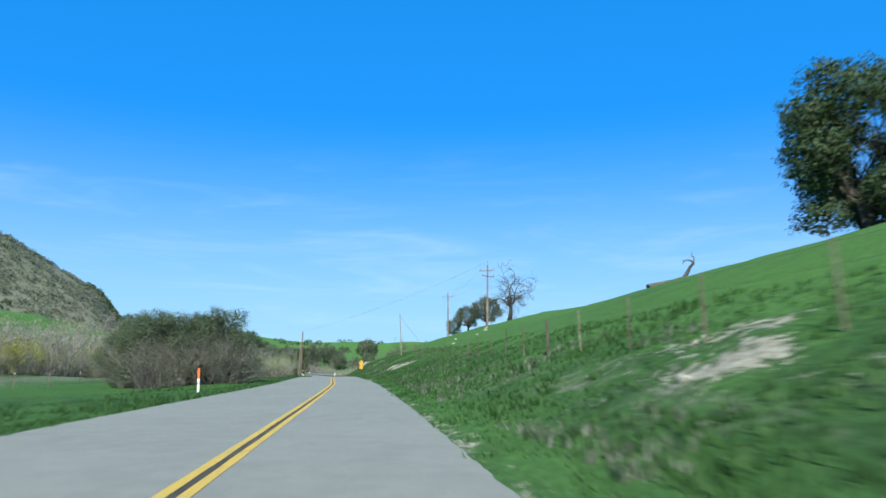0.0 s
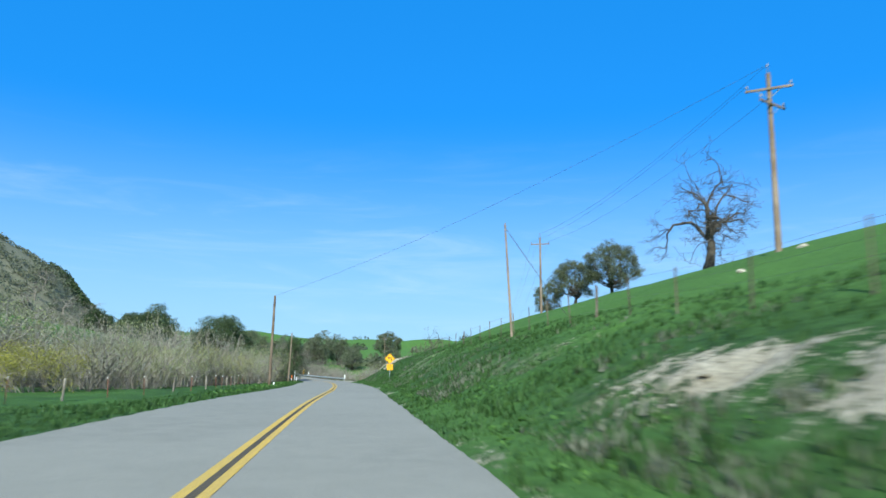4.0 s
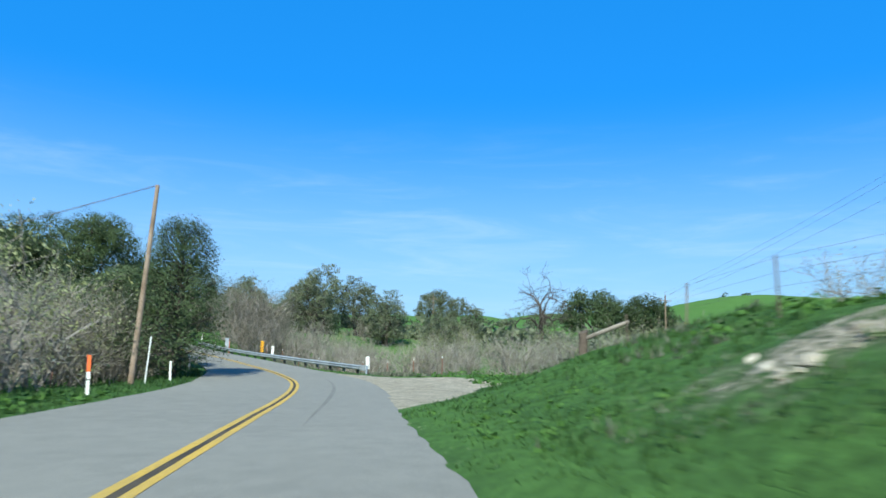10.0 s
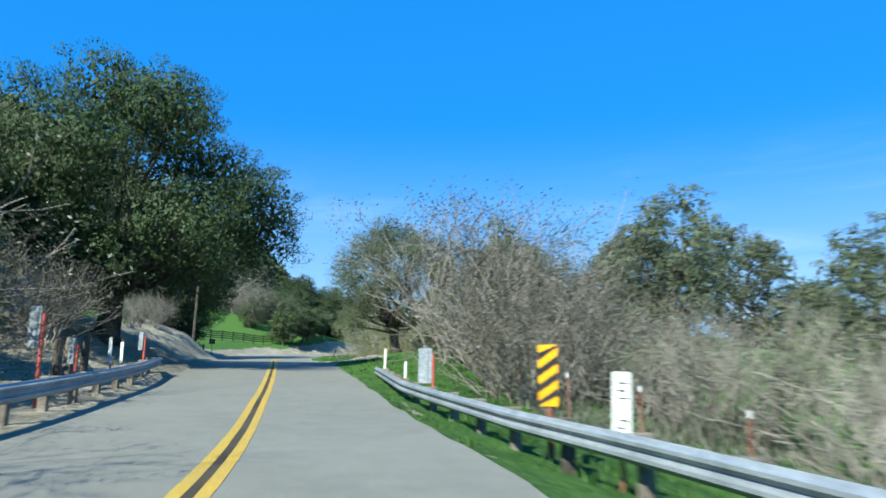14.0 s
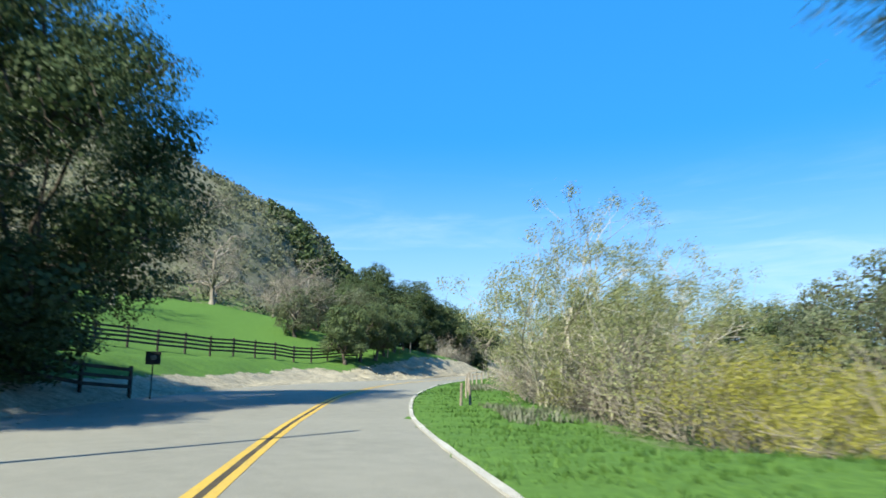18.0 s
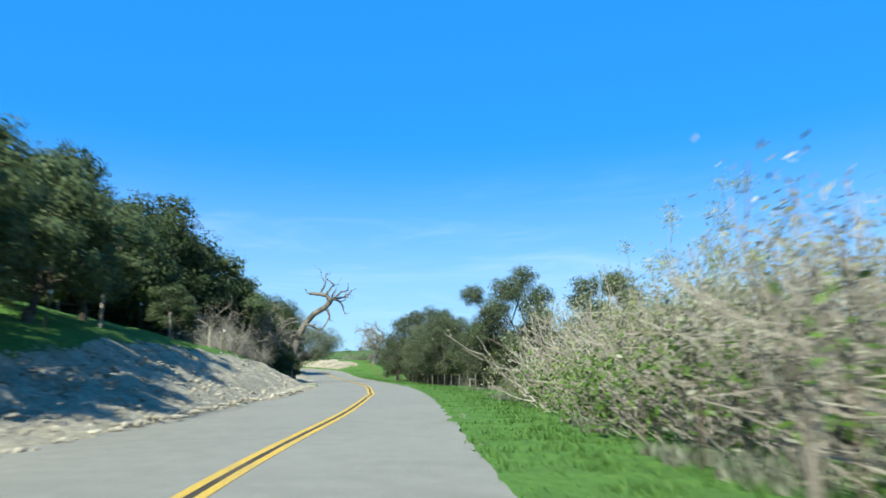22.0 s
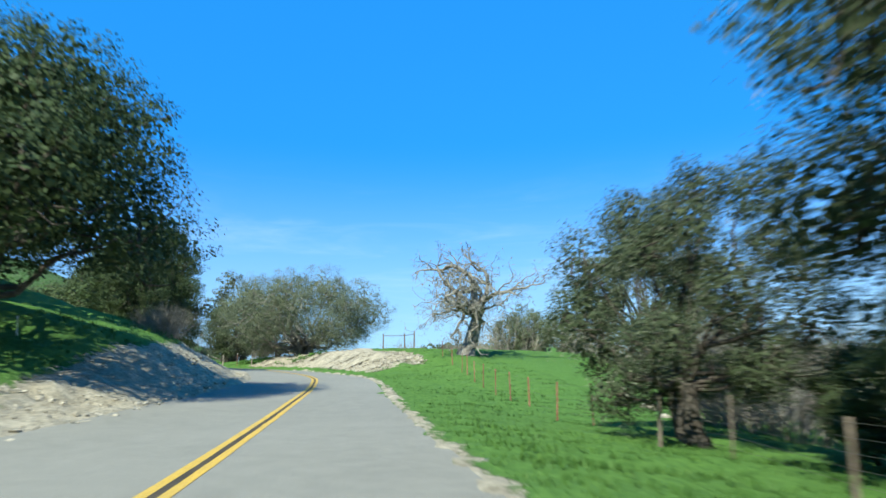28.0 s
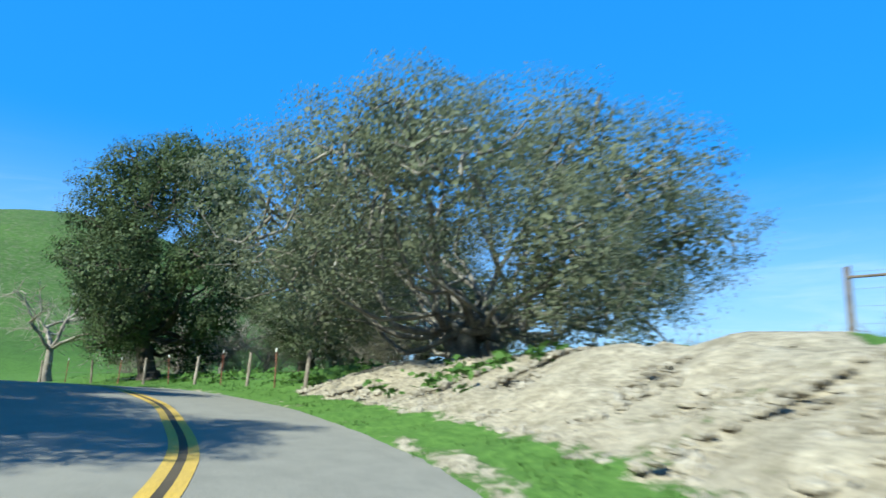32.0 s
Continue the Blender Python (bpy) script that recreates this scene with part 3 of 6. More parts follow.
def soil_dry(x, y):
    """Where bare pale soil and dry thatch show."""
    s, d, _ = to_road(x, y)
    a = np.abs(d)
    n = value_noise(x, y, 4.5, 11) * 0.6 + value_noise(x, y, 1.7, 12) * 0.4
    soil = np.zeros(len(s))
    bank = span(s, -30, 198, 6) * bell(d, 8.5, 3.2)
    soil += bank * (0.03 + 0.5 * n)
    soil += span(s, 4, 17, 4) * bell(d, 8.0, 2.0) * (0.32 + 0.2 * n)
    soil += span(s, 76, 97, 4) * bell(d, 6.2 + np.clip(s - 80, 0, 16) * 0.18, 1.9) * (0.33 + 0.36 * n)
    soil += span(s, 170, 187, 4) * bell(d, 7.7, 1.9) * (0.50 + 0.42 * n)            # rocky outcrop
    soil += span(s, 201, 229, 4) * np.clip(5.2 + (s - 202) * 0.75 - d, 0, 1) * np.clip((10.4 - d) / 1.2, 0, 1) * np.clip((227.5 - 1.1 * (d - 5) - s) / 2.0, 0, 1) * (d > 0) * 0.95   # gravel lay-by
    soil += span(s, 187, 201, 3) * bell(d, 7.0, 2.0) * (0.04 + 0.36 * n)
    soil += span(s, -60, 600, 1) * bell(d, 3.6, 0.35) * (0.35 + 0.3 * n)               # ragged edge
    soil += span(s, 440, 520, 5) * bell(d, 3.6, 0.3) * 0.45
    soil += span(s, 270, 288, 5) * bell(d, 6.0, 2.4) * (0.62 + 0.4 * n)
    soil += span(s, 240, 300, 6) * np.clip((10.5 + d) / 1.5, 0, 1) * (d < -3) * 0.8
    soil += span(s, 284, 352, 6) * np.clip((11.0 + d) / 1.0, 0, 1) * (d < 0) * 0.95     # dirt apron
    soil += span(s, 346, 412, 5) * np.clip((9.2 + d) / 1.5, 0, 1) * (d < 0) * 0.95                           # white cut bank
    soil += span(s, 408, 482, 8) * bell(d, -5.2, 1.7) * 0.95
    soil += span(s, 472, 518, 5) * np.clip((8.8 + d) / 1.6, 0, 1) * (d < 0) * 0.95
    soil += span(s, 503.5, 530, 3) * np.clip((d - 4.4) / 0.9, 0, 1) * np.clip((10.6 - d) / 1.2, 0, 1) * (0.92 + 0.35 * n)
    soil += np.clip(hill(x, y) / 40, 0, 1) * (a > 30) * (0.12 + 0.35 * n)
    dry = span(s, -30, 205, 10) * bell(d, 6.8, 2.6) * (0.34 + 0.3 * n) + span(s, 225, 262, 8) * (d > 5) * bell(d, 12, 8) * 0.45
    dry += span(s, 285, 420, 10) * (d > 0) * np.clip((d - 6.5) / 3, 0, 1) * np.clip((40 - d) / 15, 0, 1) * 0.55
    dry += (d < 0) * span(s, -60, 235, 10) * bell(-d, 38, 16) * 0.55
    dry += np.clip((hill(x, y) - 6) / 20, 0, 1) * (a > 30) * 0.75
    dry += np.clip((-215 - x) / 20, 0, 1) * 0.42 * (y > 480)
    return soil, dry


def lush_at(x, y):
    """Where the grass is short, fresh and bright: past the bridge."""
    s, d, _ = to_road(x, y)
    past = np.clip((s - 245) / 30, 0, 1)
    past = np.maximum(past, span(s, 200, 262, 5) * (d > 7) * 0.9)
    past = past * (1 - 0.75 * np.clip((-212 - x) / 20, 0, 1))
    return np.maximum(past, (d > 0) * (np.clip((d - 8.5) / 3, 0, 1) * np.clip((186 - s) / 8, 0, 1) * 0.62 + bell(d, 4.1, 0.7) * 0.5))


def attribute(me, name, values):
    me.attributes.new(name, "FLOAT", "POINT").data.foreach_set("value", np.asarray(values, np.float32))

# ---------------------------------------------------------------- ground


def axis(lo, hi, step, reach):
    """Even steps in the middle, growing ones out to the horizon."""
    mid, out, s = np.arange(lo, hi + 0.1, step), [], step
    x = 0.0
    while x < reach:
        s *= 1.13
        x += s
        out.append(x)
    out = np.array(out)
    return np.r_[lo - out[::-1], mid, hi + out]


def build_ground():
    gx, gy = axis(-290, 90, 1.6, 3500), axis(-30, 590, 1.6, 3500)
    x, y = (v.ravel() for v in np.meshgrid(gx, gy))
    z = height(x, y)
    _, d, _ = to_road(x, y)
    z = z - 0.35 * np.clip((14.5 - np.abs(d)) / 1.0, 0, 1)
    i = np.arange(len(x)).reshape(len(gy), len(gx))
    f = np.stack([i[:-1, :-1], i[:-1, 1:], i[1:, 1:], i[1:, :-1]], -1).reshape(-1, 4)
    me = mesh_np("ground", np.stack([x, y, z], 1), f, MEADOW, True)
    so, dr = soil_dry(x, y)
    attribute(me, "soil", so)
    attribute(me, "dry", dr)
    attribute(me, "lush", lush_at(x, y))
    tagged(new("ground", me), "rolling spring-green meadow and hills with bare pale soil", "ground", kind="structure")


def left_edge(s):
    return np.interp(s, [-60, 33, 70, 89, 141, 158, 175, 189, 206, 220, 229, 236, 250, 258, 280, 286, 296, 305, 330, 348, 362, 379, 402, 430, 446, 460, 477, 500, 560], [4.65, 4.7, 4.35, 4.3, 4.5, 4.4, 4.45, 4.4, 4.7, 4.5, 3.6, 3.1, 3.4, 3.4, 3.9, 4.1, 5.0, 8.6, 8.2, 6.2, 4.4, 4.5, 3.8, 4.0, 4.6, 4.4, 4.5, 3.8, 3.8])


def right_edge(s):
    return np.interp(s, [-60, 26, 63, 90, 133, 170, 190, 200, 210, 222, 230, 236, 246, 262, 279, 290, 305, 328, 345, 359, 371, 398, 436, 453, 469, 483, 494, 513, 560], [3.45, 3.4, 3.3, 3.28, 3.45, 3.52, 3.5, 3.4, 3.6, 4.0, 3.5, 3.2, 2.95, 3.1, 3.35, 3.3, 3.2, 3.6, 3.5, 3.3, 3.1, 3.12, 3.2, 3.6, 3.45, 3.2, 3.3, 3.25, 3.3])


def build_verge(name, side, d0, label):
    """The strip beside the road in finer steps, with rough banks."""
    s = np.arange(-40, 552, 0.5)
    t = np.r_[np.linspace(d0 - 0.6, 11, 26), np.linspace(11.6, 15.2, 7)]
    S, D = (v.ravel() for v in np.meshgrid(s, t * side))
    x, y, zr = road_at(S, D)
    z = height(x, y) + 0.03
    soil, dry = soil_dry(x, y)
    rock = np.clip(soil, 0, 1) * np.clip((np.abs(D) - 4.6) / 1.5, 0, 1)
    flat = span(S, 201, 231, 4) * (D > 0) + span(S, 286, 350, 4) * (D < 0)
    rock = rock * (1 - np.clip(flat, 0, 1))
    z = z + rock * (0.22 * value_noise(x, y, 1.1, 21) + 0.18 * value_noise(x, y, 0.55, 22))
    z = z + 0.05 * value_noise(x, y, 0.8, 23) * np.clip((np.abs(D) - 4.8), 0, 1)
    edge = right_edge(S) if side > 0 else left_edge(S)
    z = np.where(np.abs(D) < edge - 0.12, np.minimum(z, zr - 0.06), z) - 0.5 * np.clip((np.abs(D) - 14.3) / 0.9, 0, 1)
    i = np.arange(len(S)).reshape(len(t), len(s))
    f = np.stack([i[:-1, :-1], i[:-1, 1:], i[1:, 1:], i[1:, :-1]], -1).reshape(-1, 4)
    me = mesh_np(name, np.stack([x, y, z], 1), f[:, ::-1] if side > 0 else f, MEADOW, True)
    attribute(me, "soil", soil)
    attribute(me, "dry", dry)
    attribute(me, "lush", lush_at(x, y))
    tagged(new(name, me), label, "verge", kind="structure")


build_ground()
build_verge("verge_right", 1, 3.0, "grassy road verge and cut bank with pale rocky patches")
build_verge("verge_left", -1, 3.2, "grassy road verge with a pale dirt cut bank")


def ribbon(name, s, da, db, lift, mat, label, thick=0.0, wav=0.0, kind="structure", category="road"):
    """A strip along the road from da to db (to the right of the middle line)."""
    s = np.asarray(s, float)
    k = 5 if thick else 2
    da, db = np.broadcast_to(da, s.shape), np.broadcast_to(db, s.shape)
    if wav:
        da = da + wav * value_noise(s, s * 0 + 3, 1.1, 31) + wav * 0.6 * value_noise(s, s * 0, 0.5, 33)
        db = db + wav * value_noise(s, s * 0 + 9, 1.1, 32) + wav * 0.6 * value_noise(s, s * 0, 0.5, 34)
    cols = []
    for j in range(k):
        u = j / (k - 1)
        x, y, z = road_at(s, da * (1 - u) + db * u)
        cols.append(np.stack([x, y, z + lift], 1))
    if thick:
        lo = [cols[0] - [0, 0, thick], cols[-1] - [0, 0, thick]]
        cols = [lo[0], *cols, lo[1]]
    v = np.stack(cols, 1)
    n = v.shape[1]
    i = np.arange(len(s) * n).reshape(len(s), n)
    f = np.stack([i[:-1, :-1], i[:-1, 1:], i[1:, 1:], i[1:, :-1]], -1).reshape(-1, 4)
    ob = new(name, mesh_np(name, v.reshape(-1, 3), f, mat, False))
    return tagged(ob, label, category, kind=kind)


ROAD_S = np.arange(-42, 556, 0.5)
ribbon("road", ROAD_S, -left_edge(ROAD_S), right_edge(ROAD_S), 0.03, ASPHALT, "sun-bleached grey asphalt two-lane country road", 0.25, 0.05)
LINE_S = np.arange(-42, 556, 0.5)
LINE_D = np.interp(LINE_S, [130, 143, 156, 170, 384, 389, 394, 500, 507, 512, 556], [0, -0.10, -0.10, 0, 0, 0.14, 0, 0.04, 0.22, 0.26, 0.26])
ribbon("road_marking", LINE_S, LINE_D - 0.19, LINE_D - 0.055, 0.036, YELLOW_PAINT, "solid yellow centre line paint, slightly worn", 0, 0.006, category="road marking")
ribbon("road_marking", LINE_S, LINE_D + 0.055, LINE_D + 0.19, 0.036, YELLOW_PAINT, "solid yellow centre line paint, slightly worn", 0, 0.006, category="road marking")
ribbon("road_marking", LINE_S, LINE_D - 0.056, LINE_D + 0.056, 0.034, BLACK_SEAL, "dark seal between the yellow centre lines", category="road marking")
CURB_S = np.arange(286, 346, 0.5)
ribbon("kerb", CURB_S, right_edge(CURB_S) - 0.03, right_edge(CURB_S) + 0.10, 0.07, CONCRETE, "low pale concrete kerb along the bend", 0.2, 0.015, category="kerb")
tyre = np.linspace(0, 1, 40)
ribbon("tyre_mark", 197 + 25 * tyre, 1.25 + 0.8 * tyre**2, 1.25 + 0.16 * np.sin(math.pi * tyre) + 0.8 * tyre**2, 0.035, two_tone("tyre_rubber_mark", (0.135, 0.128, 0.108), (0.175, 0.165, 0.14), 1.5, 30), "faint dark curved tyre mark", category="tyre mark")

# ---------------------------------------------------------------- trees


def bend(rng, p, d, length, r0, r1, steps, wob, lift, segs):
    """A wandering tapered limb; returns its joints and last direction."""
    pts, p, d = [p], np.array(p, float), np.array(d, float)
    for k in range(steps):
        d = d + rng.normal(size=3) * wob + np.array([0, 0, lift])
        d /= np.linalg.norm(d)
        q = p + d * length / steps
        a, b = k / steps, (k + 1) / steps
        segs.append((*p, *q, r0 + (r1 - r0) * a, r0 + (r1 - r0) * b))
        p = q
        pts.append(p)
    return pts, d


def limbs(rng, p, d, length, r, level, cfg, segs, tips):
    """Branches of branches."""
    pts, d = bend(rng, p, d, length, r, r * (0.55 if level else 0.25), 4 if level > 1 else 3, cfg["wob"], cfg["lift"] * (1 if level < cfg["levels"] else 0.3), segs)
    if level == 0:
        tips.append(pts[-1])
        return
    kids = cfg["kids"]
    for k in range(kids):
        at = pts[-1] if k == 0 else pts[rng.integers(1, len(pts))]
        nd = d + rng.normal(size=3) * cfg["spread"]
        if k:
            nd[2] = nd[2] * 0.7
        nd /= np.linalg.norm(nd)
        limbs(rng, at, nd, length * rng.uniform(0.55, 0.85), r * (0.62 if k == 0 else 0.42), level - 1, cfg, segs, tips)


def curve_limb(rng, a, b, r0, r1, segs, steps=5, wob=0.09):
    """A wandering limb from a to b: a smooth curve through a few random knees."""
    a, b = np.array(a, float), np.array(b, float)
    n = np.linalg.norm(b - a)
    u = np.arange(steps + 1) / steps
    bow = np.sin(math.pi * u)[:, None]
    knees = a + (b - a) * u[:, None] + np.vstack([np.zeros(3), rng.normal(size=(steps, 3))]) * wob * n * bow + np.array([0, 0, -0.10 * n]) * bow
    fine = 2 * steps if r0 > 0.08 else steps
    t = np.arange(fine + 1) / fine
    w = np.stack([np.interp(t, u, knees[:, k]) for k in range(3)], 1)
    if fine > steps:
        w[1:-1] = 0.5 * w[1:-1] + 0.25 * (w[:-2] + w[2:])
    r = r0 + (r1 - r0) * t ** 0.7
    for k in range(fine):
        segs.append((*w[k], *w[k + 1], r[k], r[k + 1]))


def tree_empty(name, label, group=""):
    return tagged(new(name), label, "tree", group)


def ball(rng, n):
    """Places spread evenly in a ball."""
    v = rng.normal(size=(n, 3))
    return v / np.linalg.norm(v, axis=1)[:, None] * rng.uniform(0, 1, (n, 1)) ** (1 / 3)


def oak(name, label, seed, h, w, clear, lobes, per, leaf, mat, bark, trunk_r, lean=(0, 0), lichen=0, stems=1, low=0.35, group="", dome=1.0, lump=(0.27, 0.37)):
    """A live oak: short forked trunk, wandering limbs, and a crown of many leaf sprays in uneven lobes with gaps."""
    rng = np.random.default_rng(seed)
    segs, cen, hang, stem_ends = [], [], [], []
    top = np.array([lean[0] * 0.3, lean[1] * 0.3, clear])
    for k in range(stems):
        off = rng.normal(size=2) * (0.35 if stems > 1 else 0)
        bend(rng, (off[0], off[1], -0.4), (lean[0] * 0.1 + off[0] * 0.4, lean[1] * 0.1 + off[1] * 0.4, 1), clear + 0.4, trunk_r * 1.25, trunk_r * 0.8, 4, 0.10, 0.05, segs)
        segs.append((off[0], off[1], -0.4, off[0] * 1.02, off[1] * 1.02, 0.5, trunk_r * 1.9, trunk_r * 1.15))
        stem_ends.append(len(segs))
    ends = [np.array(s[3:6]) for s in segs if s[5] > clear * 0.7] or [top]
    core, face, cface, mid = [], [], [], clear + (h - clear) * 0.36
    for k in range(lobes):
        az = 2.399963 * k + rng.uniform(-0.4, 0.4)
        el = math.asin(np.clip(1 - (k + rng.uniform(0.1, 0.9)) / lobes * (1 + low), -1, 1))
        rr = rng.uniform(0.48, 0.76)
        c = np.array([math.cos(az) * math.cos(el) * w / 2 * rr + lean[0], math.sin(az) * math.cos(el) * w / 2 * rr + lean[1], mid + math.sin(el) * (h - mid) * (rr + 0.08) * dome])
        lr = w / 2 * rng.uniform(*lump)
        flat = np.array([1, 1, 0.8])
        curve_limb(rng, ends[rng.integers(len(ends))], c, trunk_r * rng.uniform(0.28, 0.48), 0.04, segs)
        for t in range(6):
            v = rng.normal(size=3)
            v /= np.linalg.norm(v)
            curve_limb(rng, c + rng.normal(size=3) * 0.2 * lr, c + v * lr * 0.9 * flat, 0.06, 0.015, segs, 3)
        clumps = rng.normal(size=(min(max(8, per // 42), 40), 3))
        clumps /= np.linalg.norm(clumps, axis=1)[:, None]
        clumps = c + clumps * lr * rng.uniform(0.72, 1.0, (len(clumps), 1)) * flat
        big = rng.uniform(0.7, 1.25, len(clumps))
        pick = rng.integers(len(clumps), size=per)
        out = ball(rng, per)
        cen.append(clumps[pick] + out * (0.30 + 0.085 * lr) * big[pick][:, None] * [1.15, 1.15, 0.75])
        way = clumps[pick] - c
        way = way / np.linalg.norm(way, axis=1)[:, None] * 0.55 + out * 0.75 + [0, 0, 0.35]
        face.append(way / np.linalg.norm(way, axis=1)[:, None])
        inner = ball(rng, per // (4 if not lichen else 6))
        core.append(c + inner * lr * 0.80 * flat)
        cface.append(inner + [0, 0, 0.2])
        if lichen:
            hc = clumps[rng.integers(len(clumps), size=lichen)]
            hang.append(hc + ball(rng, lichen) * lr * 0.34 - [0, 0, lr * 0.16])
    root = tree_empty(name, label, group)
    for a, b in zip([0] + stem_ends, stem_ends):
        v, f = tubes(segs[a:b], 9)
        under("trunk", mesh_np("trunk", v, f, bark, True), root)
    v, f = tubes(segs[stem_ends[-1]:], 5)
    tagged(under("branch_mass", mesh_np("branch_mass", v, f, bark, True), root), kind="stuff")
    v, f = leaves(np.vstack(cen), leaf, rng, 0.2, 0.6, np.vstack(face))
    v2, f2 = leaves(np.vstack(core), leaf * 1.9, rng, 0.2, 0.8, np.vstack(cface))
    v, f = np.vstack([v, v2]), np.vstack([f, f2 + len(v)])
    under("crown", mesh_np("crown", v, f, mat), root)
    if lichen:
        v, f = leaves(np.vstack(hang), leaf * 0.9, rng, -1.2, 0.3)
        under("lichen", mesh_np("lichen", v, f, LICHEN), root, "pale grey hanging lichen")
    return root


def bare(name, label, seed, h, clear, r, levels=4, kids=3, wob=0.28, spread=0.55, lift=0.03, bark=PALE_BARK, lean=(0, 0), mains=4, moss=0, group="", sides=5):
    """A leafless gnarled oak."""
    rng = np.random.default_rng(seed)
    segs, tips = [], []
    bend(rng, (0, 0, -0.4), (lean[0], lean[1], 1), clear + 0.4, r * 1.2, r * 0.85, 5, 0.07, 0.02, segs)
    segs.append((0, 0, -0.4, 0, 0, 0.6, r * 1.8, r * 1.1))
    top = np.array(segs[-2][3:6])
    cfg = {"wob": wob, "lift": lift, "levels": levels, "kids": kids, "spread": spread}
    for k in range(mains):
        az = 2 * math.pi * k / mains + rng.uniform(-0.5, 0.5)
        tilt = rng.uniform(0.35, 1.15) if k else 0.2
        d = (math.cos(az) * math.sin(tilt), math.sin(az) * math.sin(tilt), math.cos(tilt))
        limbs(rng, top, d, (h - clear) * rng.uniform(0.40, 0.52), r * (0.7 if k == 0 else 0.5), levels, cfg, segs, tips)
    segs = [s if s[6] > 0.013 else (*s[:6], 0.013, 0.010) for s in segs]
    root = tree_empty(name, label, group)
    v, f = tubes(segs, sides)
    under("trunk", mesh_np("trunk", v, f, bark, True), root)
    if moss:
        t = np.array(tips)
        v, f = leaves(t[rng.integers(len(t), size=moss)] + rng.normal(size=(moss, 3)) * 0.25, 0.12, rng, -0.8, 0.35)
        under("lichen", mesh_np("lichen", v, f, LICHEN), root, "tufts of pale lichen on the twigs")
    return root


def thicket(name, label, seed, h, w, stems, twig, bark, leaf_mat=None, leaf_n=0, leaf=0.07, levels=2, up=0.9, category="shrub"):
    """A many-stemmed bush of thin arching stems and twigs, with or without leaves."""
    rng = np.random.default_rng(seed)
    segs, tips = [], []
    cfg = {"wob": 0.16, "lift": 0.05, "levels": levels, "kids": 3, "spread": 0.38}
    for k in range(stems):
        az, rr = rng.uniform(0, 6.28), math.sqrt(rng.uniform(0, 1)) * w * 0.33
        lean_out = rng.uniform(0.1, 0.36 if category == "tree" else 0.55)
        limbs(rng, (math.cos(az) * rr, math.sin(az) * rr, -0.2), (math.cos(az) * lean_out, math.sin(az) * lean_out, up), h * rng.uniform(0.34, 0.50), twig * rng.uniform(0.8, 1.6), levels, cfg, segs, tips)
    segs = [s if s[6] > 0.012 else (*s[:6], 0.012, 0.009) for s in segs]
    root = tagged(new(name), label, category)
    v, f = tubes(segs, 3)
    tagged(under("branch_mass", mesh_np("branch_mass", v, f, bark), root), kind="stuff")
    if leaf_n:
        t = np.array(tips)
        c = t[rng.integers(len(t), size=leaf_n)] + rng.normal(size=(leaf_n, 3)) * 0.22
        v, f = leaves(c, leaf, rng, 0.0, 0.4)
        under("foliage", mesh_np("foliage", v, f, leaf_mat), root)
    return root


def put(ob, x, y, turn=0.0, size=1.0, sink=0.0):
    """Stands a thing on the ground."""
    ob.matrix_basis = pose(x, y, ground_z(x, y) - sink, 0, 0, turn) @ Matrix.Diagonal((size, size, size, 1))
    return ob


def again(ob, x, y, turn=0.0, size=1.0, sink=0.0, label="", tall=1.0):
    c = copy_thing(ob, pose(x, y, ground_z(x, y) - sink, 0, 0, turn))
    c.scale = (size, size, size * tall)
    return tagged(c, label) if label else c


def sd_xy(s, d):
    x, y, _ = road_at(s, d)
    return float(x), float(y)

# -- live oaks
L_DARK = "dense dark green live oak on a short forked trunk"


def oak_pair(label, hero_at, hero_size, rest_label, rest_at, rest_size, seed, h, w, clear, lobes, per, leaf, mat, trunk_r, kind="live_oak", **more):
    """The near tree in full leaf, and a plainer one of the same growth elsewhere, from which the far ones are copied."""
    put(oak(kind, label, seed, h, w, clear, lobes, int(per * 2.8), leaf * 0.58, mat, BARK, trunk_r, **more), *hero_at, 20, hero_size)
    return put(oak(kind, rest_label, seed + 100, h, w, clear, lobes, per, leaf, mat, BARK, trunk_r, **more), *rest_at, 140, rest_size)


oak_pair("broad dark green live oak by the bridge", sd_xy(265.6, -7.2), 1.0, L_DARK, sd_xy(259, -12.5), 0.62, 11, 12.8, 15.2, 2.4, 24, 1500, 0.085, LIVE, 0.50, lean=(0.5, 0), low=0.7)
live_b = oak_pair("tall dense dark live oak beside the ranch fence", sd_xy(308.3, -11.8), 1.1, L_DARK, sd_xy(318, -26), 0.7, 12, 15.0, 15.5, 2.2, 30, 1500, 0.09, LIVE, 0.34, stems=2, low=0.95)
live_c = put(oak("live_oak", "small bushy live oak on the roadside bank", 13, 6.0, 5.8, 1.2, 16, 800, 0.055, BUSH_OAK, BARK, 0.14, low=0.7), *sd_xy(362, -9.4), 0, 1.12)
live_d = oak_pair("spreading live oak on the grassy rise", sd_xy(479.4, -10.9), 1.14, L_DARK, sd_xy(446, -20), 0.75, 14, 10.3, 15.5, 1.8, 24, 1000, 0.095, LIVE, 0.40, low=0.55)
lace_a = oak_pair("airy olive-green oak hung with grey lichen", sd_xy(283.2, 8.6), 0.86, "grey-green oak above the creek", sd_xy(273, 22.4), 0.62, 24, 12.2, 14.5, 2.8, 34, 1150, 0.062, LACE, 0.38, "oak", low=0.7, lichen=330, lump=(0.18, 0.28))
